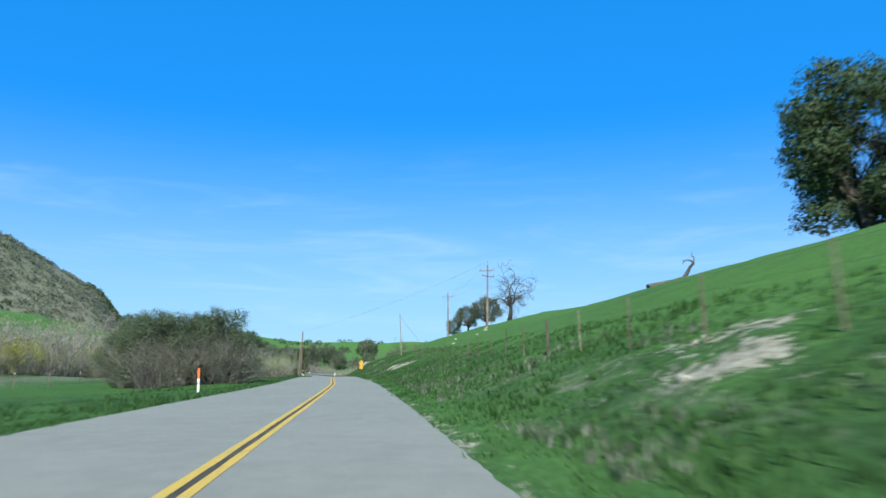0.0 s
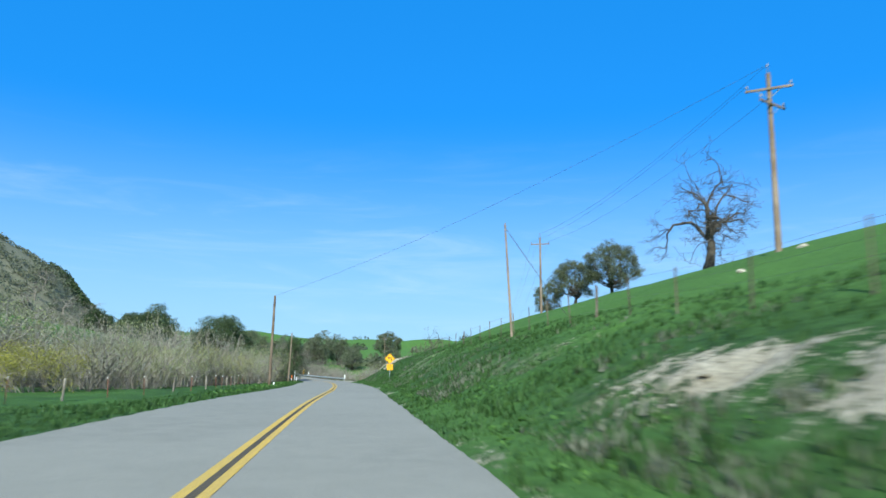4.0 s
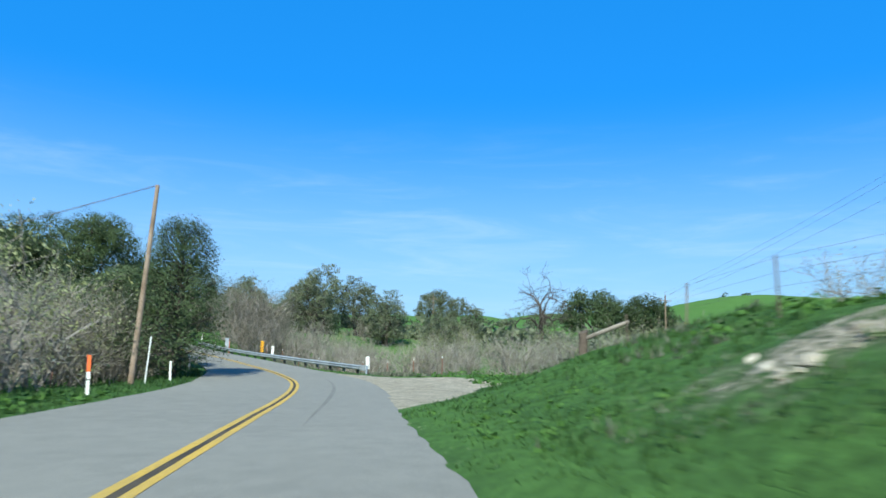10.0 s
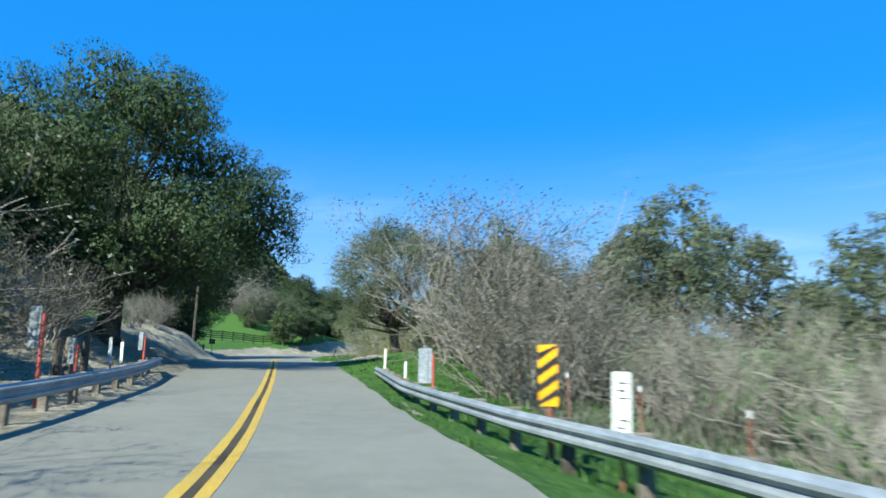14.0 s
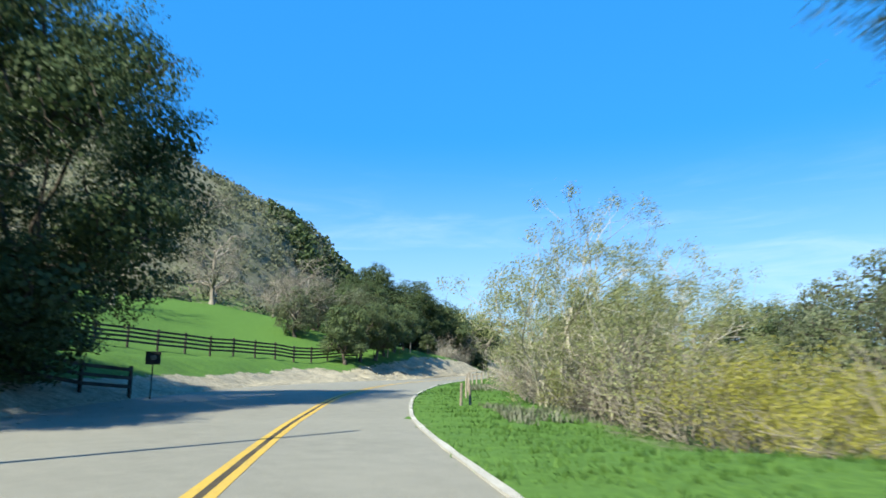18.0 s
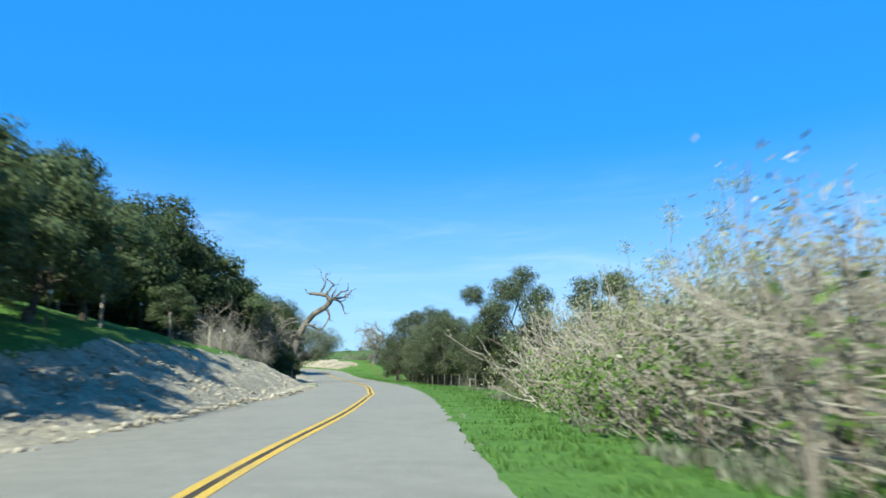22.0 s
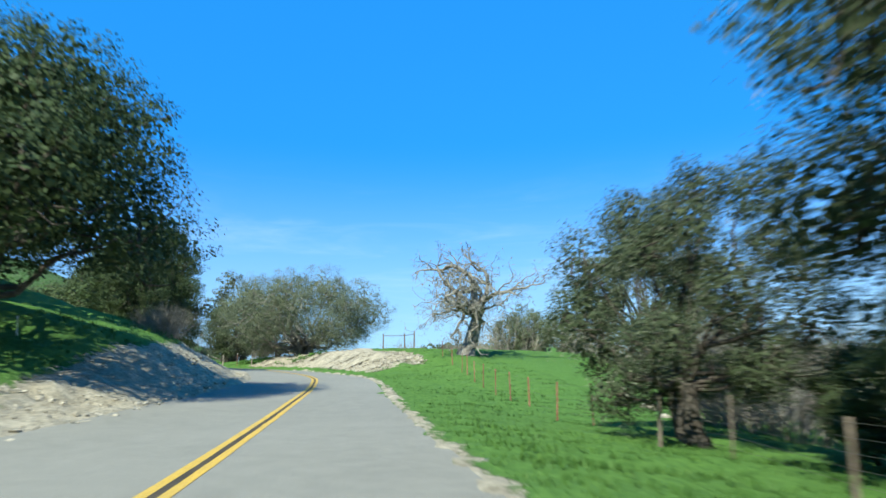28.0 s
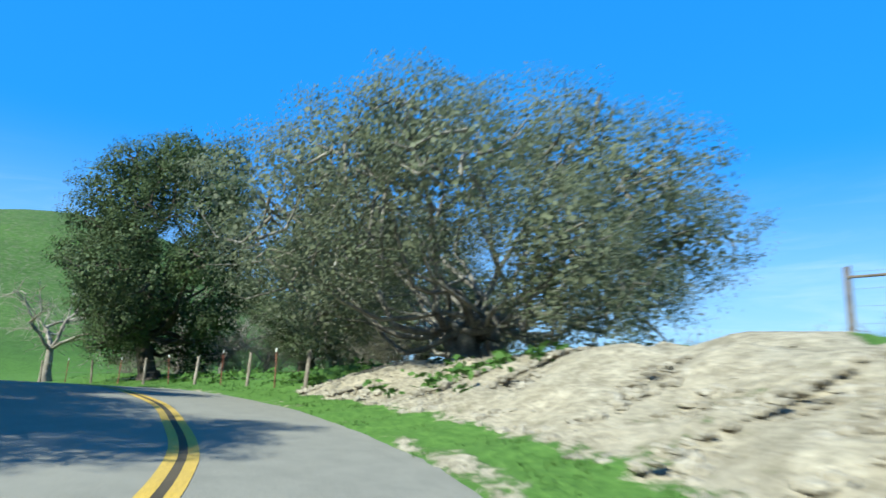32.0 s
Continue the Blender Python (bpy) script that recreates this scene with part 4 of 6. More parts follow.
put(oak("oak", "wide round grey-green oak hung with lichen", 22, 9.2, 20.0, 1.0, 36, 3500, 0.042, OLIVE, PALE_BARK, 0.34, low=0.75, lichen=900, stems=3, dome=0.95, lump=(0.19, 0.28)), -169.2, 484.8, 0)
lace_c = put(oak("oak", "tall lichen-hung oak over the wire fence", 23, 11.5, 12.0, 2.4, 26, 2400, 0.046, DUSK, BARK, 0.33, low=0.95, lichen=420, stems=2, lump=(0.22, 0.32)), *sd_xy(461, 12.4), 0, 1.1)
put(oak("oak", "tall open-crowned oak with gaps among its limbs", 27, 11.8, 11.0, 3.6, 17, 2900, 0.046, DUSK, BARK, 0.36, lean=(-1.6, 0.6), low=0.75, lichen=300, lump=(0.21, 0.30)), *sd_xy(415.5, 15.4), 0, 1.05)
put(oak("oak", "tall open-crowned oak above the green field", 28, 11.8, 10.5, 3.2, 16, 2900, 0.046, DUSK, BARK, 0.34, lean=(0.6, 0.2), low=0.7, lichen=300, lump=(0.21, 0.30)), *sd_xy(413.5, 21.6), 0, 1.1)
lace_f = put(oak("oak", "rounded oak behind the creek brush", 123, 11.5, 12.0, 2.4, 24, 600, 0.085, LACE, BARK, 0.33, low=0.95, lichen=200, stems=2, lump=(0.23, 0.33)), -44.0, 274.6, 0, 0.84)

OAKS = {  # s, d, source, turn, size, label
    "hilltop and field": [(37, 30.6, live_b, 40, 0.72, "dense dark green live oak on the grassy hillside"), (42, 34, lace_f, 200, 0.7, "grey-green oak on the grassy hillside")],
    "past the bridge": [(229.5, -7.8, live_c, 200, 1.25, "dark leafy oak bush behind the guard rail"), (247, -9.6, live_c, 40, 1.05, "dark leafy oak bush behind the guard rail"), (241, -10, live_c, 140, 1.15, "dark leafy oak bush behind the guard rail"), (235, -8.4, live_c, 250, 1.25, "dark leafy oak bush behind the guard rail"), (252, -9, live_c, 300, 1.0, "dark leafy oak bush behind the guard rail"),(252, 30, lace_f, 220, 0.55, "rounded oak behind the creek brush"),
                        (300, -19, live_b, 50, 0.74, L_DARK), (297, -15.5, live_b, 120, 0.78, L_DARK), (304, -27, live_b, 120, 0.7, L_DARK)],
    "left row": [(357.8, -9.5, live_c, 60, 1.08, "bushy live oak beside the board fence"), (354.2, -9.7, live_c, 120, 1.05, "bushy live oak on the dirt bank"), (367, -10.2, live_c, 220, 1.0, "bushy live oak on the dirt bank"), (363, -19.5, lace_f, 300, 0.5, "grey-green oak on the grassy slope"), (370, -20, lace_f, 20, 0.52, "grey-green oak on the grassy slope"), (372, -10.6, live_c, 20, 1.05, "bushy live oak on the dirt bank"),
                 (377.5, -11, live_c, 80, 0.95, "bushy live oak above the cut bank"), (385.5, -9.6, live_c, 170, 0.5, "small leafy oak on the edge of the cut bank"), (378, -18, lace_f, 80, 0.55, "grey-green oak above the cut bank"), (384, -18.5, lace_c, 190, 0.62, "dusky oak above the cut bank"), (392, -21, lace_c, 50, 0.8, "dusky oak above the cut bank"), (384, -25, live_d, 160, 0.6, L_DARK), (392, -22, live_d, 20, 0.8, L_DARK), (402, -20, live_d, 130, 0.95, L_DARK), (412, -18, live_b, 230, 0.9, L_DARK), (404, -23, live_b, 20, 0.92, L_DARK), (421, -18, live_b, 310, 0.86, L_DARK), (428, -25, live_b, 100, 0.8, L_DARK), (417, -13, live_c, 200, 1.75, L_DARK), (424, -12, live_c, 20, 1.6, "dark bushy live oak in the roadside thicket"), (427.3, -7.6, live_c, 120, 0.72, "dark bushy live oak below the dead limb"), (431, -10.5, live_c, 80, 1.25, "dark bushy live oak below the dead limb"), (436, -16, live_d, 80, 0.8, L_DARK), (437, -12, live_c, 10, 1.0, L_DARK), (456, -24, live_d, 100, 0.9, L_DARK), (462, -20.5, live_d, 40, 1.05, "spreading live oak on the grassy rise"),
                 (491, -20.5, live_d, 200, 1.15, "dark live oak above the cut bank"), (525, -10, live_c, 120, 1.55, "dark live oak on the inside of the bend"), (531, -9, live_c, 220, 1.55, "dark live oak on the inside of the bend"), (537, -8.5, live_c, 20, 1.55, "dark live oak on the inside of the bend"), (544, -8.5, live_c, 320, 1.5, "dark live oak on the inside of the bend")],
    "right row": [(430.5, 10.2, lace_c, 120, 0.78, "low-crowned oak leaning over the wire fence"), (438, 9.6, lace_c, 260, 0.66, "low-crowned oak leaning over the wire fence"), (423, 12.6, lace_c, 340, 0.70, "low-crowned oak leaning over the wire fence"), (445, 10.5, lace_c, 20, 0.70, "low-crowned oak leaning over the wire fence"), (417, 19.5, lace_c, 60, 0.5, "low-crowned oak leaning over the wire fence"), (413.5, 13, live_c, 0, 0.42, "dark low oak brush under the taller oaks"), (416.5, 16.5, live_c, 90, 0.5, "dark low oak brush under the taller oaks"), (411.5, 18.5, live_c, 200, 0.42, "dark low oak brush under the taller oaks"), (418.5, 12, lace_c, 200, 0.5, "low-crowned oak leaning over the wire fence"),
                  (452, 13, lace_a, 80, 0.85, "tall lichen-hung oak behind the fence"), (466, 15.5, lace_c, 80, 0.62, "dusky oak behind the fence"), (462, 19.5, lace_c, 190, 0.7, "dusky oak behind the fence"), (470, 20, lace_c, 10, 0.5, "dusky oak behind the fence"), (463, 11.5, live_c, 10, 0.5, "dark low oak brush under the taller oaks"), (466.3, 12.0, live_c, 100, 0.42, "dark low oak brush under the taller oaks"), (468.5, 13.2, live_c, 200, 0.5, "dark low oak brush under the taller oaks"), (460, 13.6, live_c, 280, 0.6, "dark low oak brush under the taller oaks"), (456, 11, live_c, 330, 0.45, "dark low oak brush under the taller oaks"), (471.2, 10.4, lace_c, 300, 0.68, "lichen-hung oak at the meadow's edge"), (457, 25, lace_f, 100, 0.8, "oak behind the fence"), (436, 22, lace_f, 30, 0.7, "oak behind the fence"),
                  (445, 24, lace_a, 200, 0.8, "oak behind the fence"), (502.5, 27, lace_a, 20, 0.9, "olive-green oak in the meadow"), (505, 37, lace_f, 20, 0.6, "oak beyond the meadow")],
}
for rows in OAKS.values():
    for s, d, src, turn, size, lab in rows:
        again(src, *sd_xy(s, d), turn, size, 0.1, lab)
live_e = put(oak("live_oak", "dense upright dark live oak on the bend", 17, 14.2, 12.0, 2.2, 34, 3400, 0.045, LIVE, BARK, 0.42, low=0.85), -191.2, 488.4, 0, 1.03)
OAKS_XY = [(*sd_xy(511.8, -10.0), live_e, 30, 0.68, "dark live oak above the cut bank"), (*sd_xy(518.5, -10.8), live_e, 150, 0.62, "dark live oak above the cut bank"), (-128.6, 388.2, live_c, 30, 0.5, "bushy oak at the foot of the dead oak"), (-150.8, 501.0, lace_f, 60, 0.5, "grey oak beyond the rocky cut"), (-148.5, 501.3, lace_f, 160, 0.58, "grey oak beyond the rocky cut"), (-144.3, 500.7, lace_a, 260, 0.5, "grey oak beyond the rocky cut"), (-186.3, 498.7, lace_f, 200, 1.1, "grey-green oak behind the bend"), (-183.0, 491.5, lace_c, 40, 0.72, "dusky oak between the dark oak and the round one"), (-178.4, 494.4, lace_f, 100, 0.72, "grey-green oak behind the fence"),
           (5.0, 171.5, lace_f, 20, 0.42, "round oak beside a utility pole on the hill"), (8.2, 168.0, lace_a, 120, 0.54, "open oak on the hill crest"), (12.4, 164.5, lace_a, 220, 0.62, "open oak on the hill crest"),
           (-32.5, 364.0, lace_a, 60, 0.95, "lone oak in the far field"), (0.0, 317.0, live_d, 40, 1.0, "broad dark oak in the field"), (10.5, 320.0, live_d, 140, 0.9, "broad dark oak in the field"), (37.0, 336.0, lace_f, 10, 0.8, "oak in the far field"),
           (-40.0, 284.0, lace_f, 150, 0.8, "oak in the creek woods"), (-52.0, 268.5, lace_f, 250, 0.62, "oak in the creek woods"), (-57.0, 283.0, lace_f, 40, 0.75, "oak in the creek woods"), (-34.0, 268.0, lace_f, 310, 0.62, "oak in the creek woods"), (-24.0, 276.0, lace_f, 200, 0.6, "oak in the creek woods"), (-71.3, 333.7, lace_f, 80, 0.8, "oak in the creek woods"), (-62.1, 327.6, lace_f, 180, 0.75, "oak in the creek woods"), (-51.5, 305.8, live_d, 30, 0.7, "oak in the creek woods"), (-67.8, 317.6, lace_f, 280, 0.8, "oak in the creek woods"), (-76.8, 342.0, live_d, 60, 0.8, "oak in the creek woods"),
           (-77.9, 373.1, live_d, 60, 0.7, "oak in the creek woods"), (-72.5, 357.8, lace_f, 10, 0.7, "oak in the creek woods")]
for x, y, src, turn, size, lab in OAKS_XY:
    again(src, x, y, turn, size, 0.1, lab)

# a dark feathery evergreen beside the guyed pole
def evergreen(name, label, seed, h, w, sprays, leaf):
    """A dense upright evergreen: short sprays round one stem, widest low down, with a ragged top."""
    rng = np.random.default_rng(seed)
    segs = [(0, 0, -0.3, 0.1, 0, h * 0.9, 0.16, 0.03)]
    u = rng.uniform(0, 1, sprays) ** 0.85
    az = rng.uniform(0, 6.283, sprays)
    reach = w / 2 * np.clip(1.03 - u, 0, 1) ** 0.42 * np.clip(u * 5 + 0.4, 0, 1) * rng.uniform(0.55, 1.12, sprays)
    tip = np.stack([np.cos(az) * reach, np.sin(az) * reach, 0.3 + u * h * 0.97 + 0.25 * reach], 1)
    root_z = np.stack([0 * u, 0 * u, 0.2 + u * h * 0.85], 1)
    for a, b in zip(root_z[::3], tip[::3]):
        segs.append((*a, *b, 0.03, 0.008))
    k = 46
    c = np.repeat(tip, k, axis=0) + ball(rng, sprays * k) * [0.42, 0.42, 0.5]
    face = np.repeat(tip - root_z, k, axis=0)
    face = face / np.maximum(np.linalg.norm(face, axis=1), 0.01)[:, None] + [0, 0, 0.5]
    root = tree_empty(name, label)
    v, f = tubes(segs, 6)
    under("trunk", mesh_np("trunk", v, f, BARK, True), root)
    v, f = leaves(c, leaf, rng, -0.4, 0.5, face)
    under("crown", mesh_np("crown", v, f, LIVE), root)
    return root


ever = put(evergreen("evergreen_tree", "dark upright evergreen beside a utility pole", 31, 8.0, 5.6, 640, 0.055), *sd_xy(221, -5.8), 0)
again(ever, *sd_xy(226, -8), 90, 0.7, 0, "dark evergreen shrub behind the guard rail")

# -- leafless oaks
put(bare("bare_oak", "leafless gnarled oak with a forked leaning trunk", 41, 10.2, 3.4, 0.62, 5, 3, 0.32, 0.66, -0.01, PALE_BARK, (0.34, -0.10), 7, 900), -147.6, 471.1, 35, 0.92)
bare_b = put(bare("bare_oak", "leafless spreading oak on the hill crest", 42, 9.5, 2.6, 0.42, 5, 3, 0.26, 0.6, 0.01, BARK, (0, 0), 5), 14.7, 136.7, 0)
bare_c = put(bare("bare_oak", "leafless grey oak on the green slope", 43, 8.5, 2.0, 0.34, 4, 3, 0.24, 0.6, 0.0, TWIG, (0, 0), 5, sides=3), -141.8, 337.1, 0)
for x, y, turn, size in [(-206.3, 503.2, 200, 0.95), (-204.8, 512.6, 50, 1.0), (-204.2, 521.0, 150, 1.0), (-149.9, 353.0, 70, 0.9), (-157.1, 358.8, 130, 1.0), (-139.1, 353.8, 200, 0.8), (-164.4, 351.4, 20, 1.0), (-150.6, 336.3, 250, 1.0), (-160.6, 343.1, 300, 0.9), (-145.4, 360.7, 90, 0.9), (-135.6, 363.5, 150, 0.8), (-150.2, 372.5, 30, 0.9), (-140.6, 377.5, 60, 0.8),
                         (-133.0, 370.7, 10, 0.8), (-169.9, 367.4, 210, 1.0), (-159.1, 381.6, 80, 1.0), (-128.6, 304.2, 40, 1.0), (-141.3, 315.5, 80, 1.0), (-134.3, 325.6, 160, 0.9), (-200.8, 528.3, 20, 0.9), (-204.5, 516.4, 120, 0.9)]:
    again(bare_c, x, y - (8.2 if y < 500 else 12), turn, size, 0.1)
for s, d, turn, size, lab in [(276, -9.6, 60, 0.62, "pale leafless tree on the shaded bank"), (455, 36, 30, 0.6, "small leafless oak behind the fence"), (512, 30, 80, 0.6, "leafless oak beyond the meadow"), (520, 36, 170, 0.6, "leafless oak beyond the meadow"), (498, 30, 250, 0.5, "leafless oak beyond the meadow"), (425, -9.6, 30, 0.88, "leafless oak in the roadside thicket"), (418, -11, 130, 0.72, "leafless oak in the roadside thicket"), (410, -12.5, 230, 0.6, "leafless oak in the roadside thicket"), (404, -11.5, 330, 0.6, "leafless oak in the roadside thicket"), (366, -21, 90, 0.85, "leafless grey oak on the grassy slope"), (372, -23, 190, 0.95, "leafless grey oak on the grassy slope"), (379, -25, 290, 0.95, "leafless grey oak on the grassy slope"), (233, -8.2, 0, 0.75, "leafless tree behind the guard rail"), (238, -8.0, 100, 0.8, "leafless tree behind the guard rail")]:
    again(bare_c, *sd_xy(s, d), turn, size, 0.1, lab)
again(bare_b, -12.8, 290.2, 20, 1.12, 0.1, "leafless tree in the far field")


def crooked_oak():
    """A dead oak limb that rises in a hook over the road."""
    rng = np.random.default_rng(44)
    segs, tips = [], []
    line = [(0, 0, -1.5), (0.25, 0, 1.6), (0.9, -0.1, 3.4), (1.5, -0.2, 4.4), (2.5, -0.3, 5.4), (3.7, -0.3, 6.0), (4.2, -0.3, 6.6), (3.9, -0.4, 7.2), (3.2, -0.5, 7.35), (2.1, -0.7, 7.45)]
    rad = [0.48, 0.42, 0.36, 0.32, 0.30, 0.29, 0.26, 0.22, 0.19, 0.15]
    for a, b, r, q in zip(line, line[1:], rad, rad[1:]):
        segs.append((*a, *b, r, q))
    cfg = {"wob": 0.32, "lift": 0.05, "levels": 2, "kids": 2, "spread": 0.5}
    for at, d, ln in [(8, (-0.1, 0, 1), 1.7), (7, (0.15, 0, 1), 1.5), (6, (0.6, 0, 1), 1.6), (6, (1, 0.2, 0.3), 1.6), (5, (1, 0, -0.1), 1.5), (5, (0.6, 0.3, -0.6), 1.2), (6, (0.9, 0.3, 0.9), 1.7), (9, (-0.8, 0, 0.1), 0.5), (2, (-0.8, 0.2, 0.6), 2.4), (1, (-0.9, -0.3, 0.5), 2.6), (3, (0.5, -0.4, -0.5), 1.1)]:
        limbs(rng, line[at], d, ln, rad[at] * 0.6, 2, cfg, segs, tips)
    root = tree_empty("dead_oak", "dead oak with a crooked hooked limb over the road")
    v, f = tubes(segs, 7)
    under("trunk", mesh_np("trunk", v, f, DEAD_WOOD, True), root)
    return root


crooked_oak().matrix_basis = pose(-130.4, 392.6, 12.0)

# -- brush
grey_a = put(thicket("willow_thicket", "tangled leafless grey willow thicket", 51, 4.4, 6.5, 40, 0.03, TWIG, LICHEN, 2400, 0.05), *sd_xy(20, -34), 0)
grey_b = put(thicket("willow_thicket", "tangled leafless grey willow thicket", 52, 3.8, 5.0, 42, 0.026, TWIG, LICHEN, 1200, 0.05), *sd_xy(60, -36), 0)
brown_a = put(thicket("thicket", "dense leafless grey-brown thicket", 53, 5.9, 7.0, 84, 0.028, TWIG, BROWN_LEAF, 15000, 0.05), *sd_xy(260.5, 8.6), 0, 1.2)
yel_a = put(thicket("yellow_willow", "yellow-green budding willow bush", 54, 4.0, 5.5, 34, 0.026, TWIG, YELLOW, 9000, 0.06), *sd_xy(300, 12.0), 0, 0.8)
tall_w = put(thicket("willow_tree", "tall pale willow with sparse young leaves", 55, 9.2, 5.0, 11, 0.06, WILLOW_BARK, WILLOW, 30000, 0.058, 3, 1.3, "tree"), *sd_xy(313.4, 10.0), 230, 0.80)
mix_w = put(thicket("willow_thicket", "tangled grey willow thicket with young leaves", 56, 4.4, 5.5, 38, 0.03, TWIG, WILLOW, 4200, 0.055), *sd_xy(306, 11), 0, 0.9)
green_s = put(thicket("green_shrub", "leafy green shrub at the brush's edge", 57, 1.9, 2.2, 18, 0.015, TWIG, SHRUB, 900, 0.07), *sd_xy(366, 7.0), 0)
rngb = np.random.default_rng(60)


def row(src_list, places, lo=0.8, hi=1.15):
    for s, d in places:
        again(src_list[rngb.integers(len(src_list))], *sd_xy(s, d), rngb.uniform(0, 360), rngb.uniform(lo, hi), 0.1)


# the creek's brush along the far side of the left field, nearer towards the bridge
def creek(s):
    return float(np.interp(s, [110, 150, 190, 215], [-54, -44, -25, -15]))


row([grey_a, grey_b], [(s, creek(s) + 3 * math.sin(s * 0.3)) for s in range(-10, 205, 6)], 1.85, 2.3)
row([grey_a, mix_w], [(s, creek(s) - 7 + 3 * math.sin(s * 0.5)) for s in range(0, 205, 8)], 2.0, 2.5)
row([yel_a, mix_w], [(s, creek(s) + 4) for s in range(120, 205, 8)], 1.2, 1.6)
row([grey_a, mix_w, yel_a, mix_w], [(s, float(np.interp(s, [150, 192], [-25, -15])) + math.sin(s)) for s in range(148, 196, 4)], 1.1, 1.45)
row([mix_w, grey_a, mix_w, yel_a, grey_b], [(s, -13.5 - 1.5 * math.sin(s)) for s in range(188, 218, 4)], 1.15, 1.5)
row([mix_w, grey_a], [(s, -12.5 - 1.5 * math.sin(s)) for s in range(220, 234, 4)], 1.1, 1.3)
row([mix_w, grey_a], [(234, -11.5), (240, -11), (246, -11.5), (252, -11), (243, -14)], 1.3, 1.55)
row([brown_a], [(226, -9), (232, -8.5), (238, -8), (244, -8.5), (249, -9)], 0.8, 1.0)
# the bush by the road at the start
for s, d, sz in [(64, -9.6, 1.25), (67, -11.5, 1.25), (62, -13.5, 1.2), (71, -9.8, 1.2), (66, -15.5, 1.25)]:
    again(brown_a, *sd_xy(s - 1.5, d), rngb.uniform(0, 360), sz * 0.62, 0.1, "dense brown roadside bush with few leaves")
    again(lace_c, *sd_xy(s + 2, d - 1), rngb.uniform(0, 360), sz * 0.62, 1.5, "grey-green leafy bush beside the road")
# across the lay-by and along the creek
row([grey_a, grey_b, mix_w], [(s, 23 + 3 * math.sin(s * 0.7)) for s in range(206, 250, 4)], 0.75, 1.0)
row([grey_a, mix_w, yel_a], [(s, 31 + 4 * math.sin(s * 0.5)) for s in range(196, 262, 5)], 0.8, 1.1)
row([grey_b, grey_a], [(s, 12 + 1.5 * math.sin(s)) for s in range(234, 258, 3)], 0.75, 1.0)
row([grey_b, grey_a, mix_w], [(s, 16.5 + 1.5 * math.sin(s)) for s in range(232, 262, 4)], 0.7, 0.9)
row([brown_a], [(254, 8.6), (261, 9.5), (263, 12), (268, 14)], 0.7, 0.85)
row([mix_w, yel_a], [(290, 13.5), (294, 12.5), (297, 12), (303, 12), (299, 15), (305, 14), (309, 14), (293, 16), (288, 16)], 0.65, 0.85)
row([mix_w, grey_b, grey_a], [(s, 10.6 + 0.8 * math.sin(s)) for s in range(310, 352, 4)], 0.75, 1.0)
row([grey_a, grey_b, grey_a, mix_w], [(s, 10.6 + 0.8 * math.sin(s)) for s in range(350, 386, 3)], 1.0, 1.3)
row([mix_w, grey_a], [(s, 14) for s in range(318, 348, 5)], 0.9, 1.2)
row([grey_a, grey_a, mix_w], [(s, 14.5) for s in range(348, 388, 5)], 1.25, 1.6)
for s, d, sz in [(308.5, 11.4, 0.8), (333, 12.4, 0.66), (338, 12.5, 0.8), (345, 13.5, 0.85), (357, 14.5, 0.75), (370, 13, 0.7), (377, 13.5, 0.7), (318, 14, 0.8)]:
    again(tall_w, *sd_xy(s, d), rngb.uniform(0, 360), sz, 0.1)
for s, d in [(364, 7.2), (369, 7.6), (374, 7.6), (360, 7.6), (353, 8.0), (379, 8.2), (384, 8.0), (345, 8.3)]:
    again(green_s, *sd_xy(s, d), rngb.uniform(0, 360), rngb.uniform(0.8, 1.3), 0.05)
# scrub under the left oaks and the right oaks
row([brown_a, grey_b], [(s, -10.5 + 1.5 * math.sin(s)) for s in range(398, 436, 4)], 0.45, 0.65)
row([brown_a, grey_b], [(s, -9.5 + math.sin(s)) for s in range(254, 292, 5)], 0.4, 0.6)
row([grey_b, brown_a], [(s, 13 + math.sin(s)) for s in range(408, 466, 6)], 0.25, 0.4)
row([brown_a, grey_b], [(s, 17) for s in range(410, 470, 6)], 0.4, 0.6)
row([grey_a, grey_b], [(s, 36 + 3 * math.sin(s)) for s in range(480, 540, 5)], 0.9, 1.25)
row([brown_a, grey_a, grey_b], [(s, 25 + 1.5 * math.sin(s)) for s in range(478, 503, 4)], 0.55, 0.8)
row([brown_a, grey_b], [(473.5, 14.5), (476.5, 15.5), (480, 16.5), (478, 19), (482, 19.5), (486, 20), (490, 20.5), (494, 21)], 0.5, 0.7)
row([brown_a], [(s, 13) for s in range(530, 556, 5)], 0.4, 0.6)
row([brown_a], [(s, -9) for s in range(498, 530, 6)], 0.35, 0.5)


def scatter_shrubs(name, label, centres, size, per, mat, seed):
    """Far woods and chaparral: many leafy clumps in one sheet of stuff."""
    rng = np.random.default_rng(seed)
    c = np.repeat(centres, per, axis=0)
    sz = np.repeat(size, per)[:, None]
    v = rng.normal(size=c.shape)
    v /= np.linalg.norm(v, axis=1)[:, None]
    v[:, 2] = np.abs(v[:, 2]) * 1.15 - 0.12
    lump = rng.uniform(0.55, 1.0, (len(c), 1))
    p = c + v * sz * lump
    vv, f = leaves(p, 1.0, rng, 0.1)
    ctr = np.repeat(p, 4, axis=0)
    vv = ctr + (vv - ctr) * np.repeat(sz * 0.20, 4, axis=0)
    tagged(new(name, mesh_np(name, vv, f, mat)), label, "shrubs", kind="stuff")


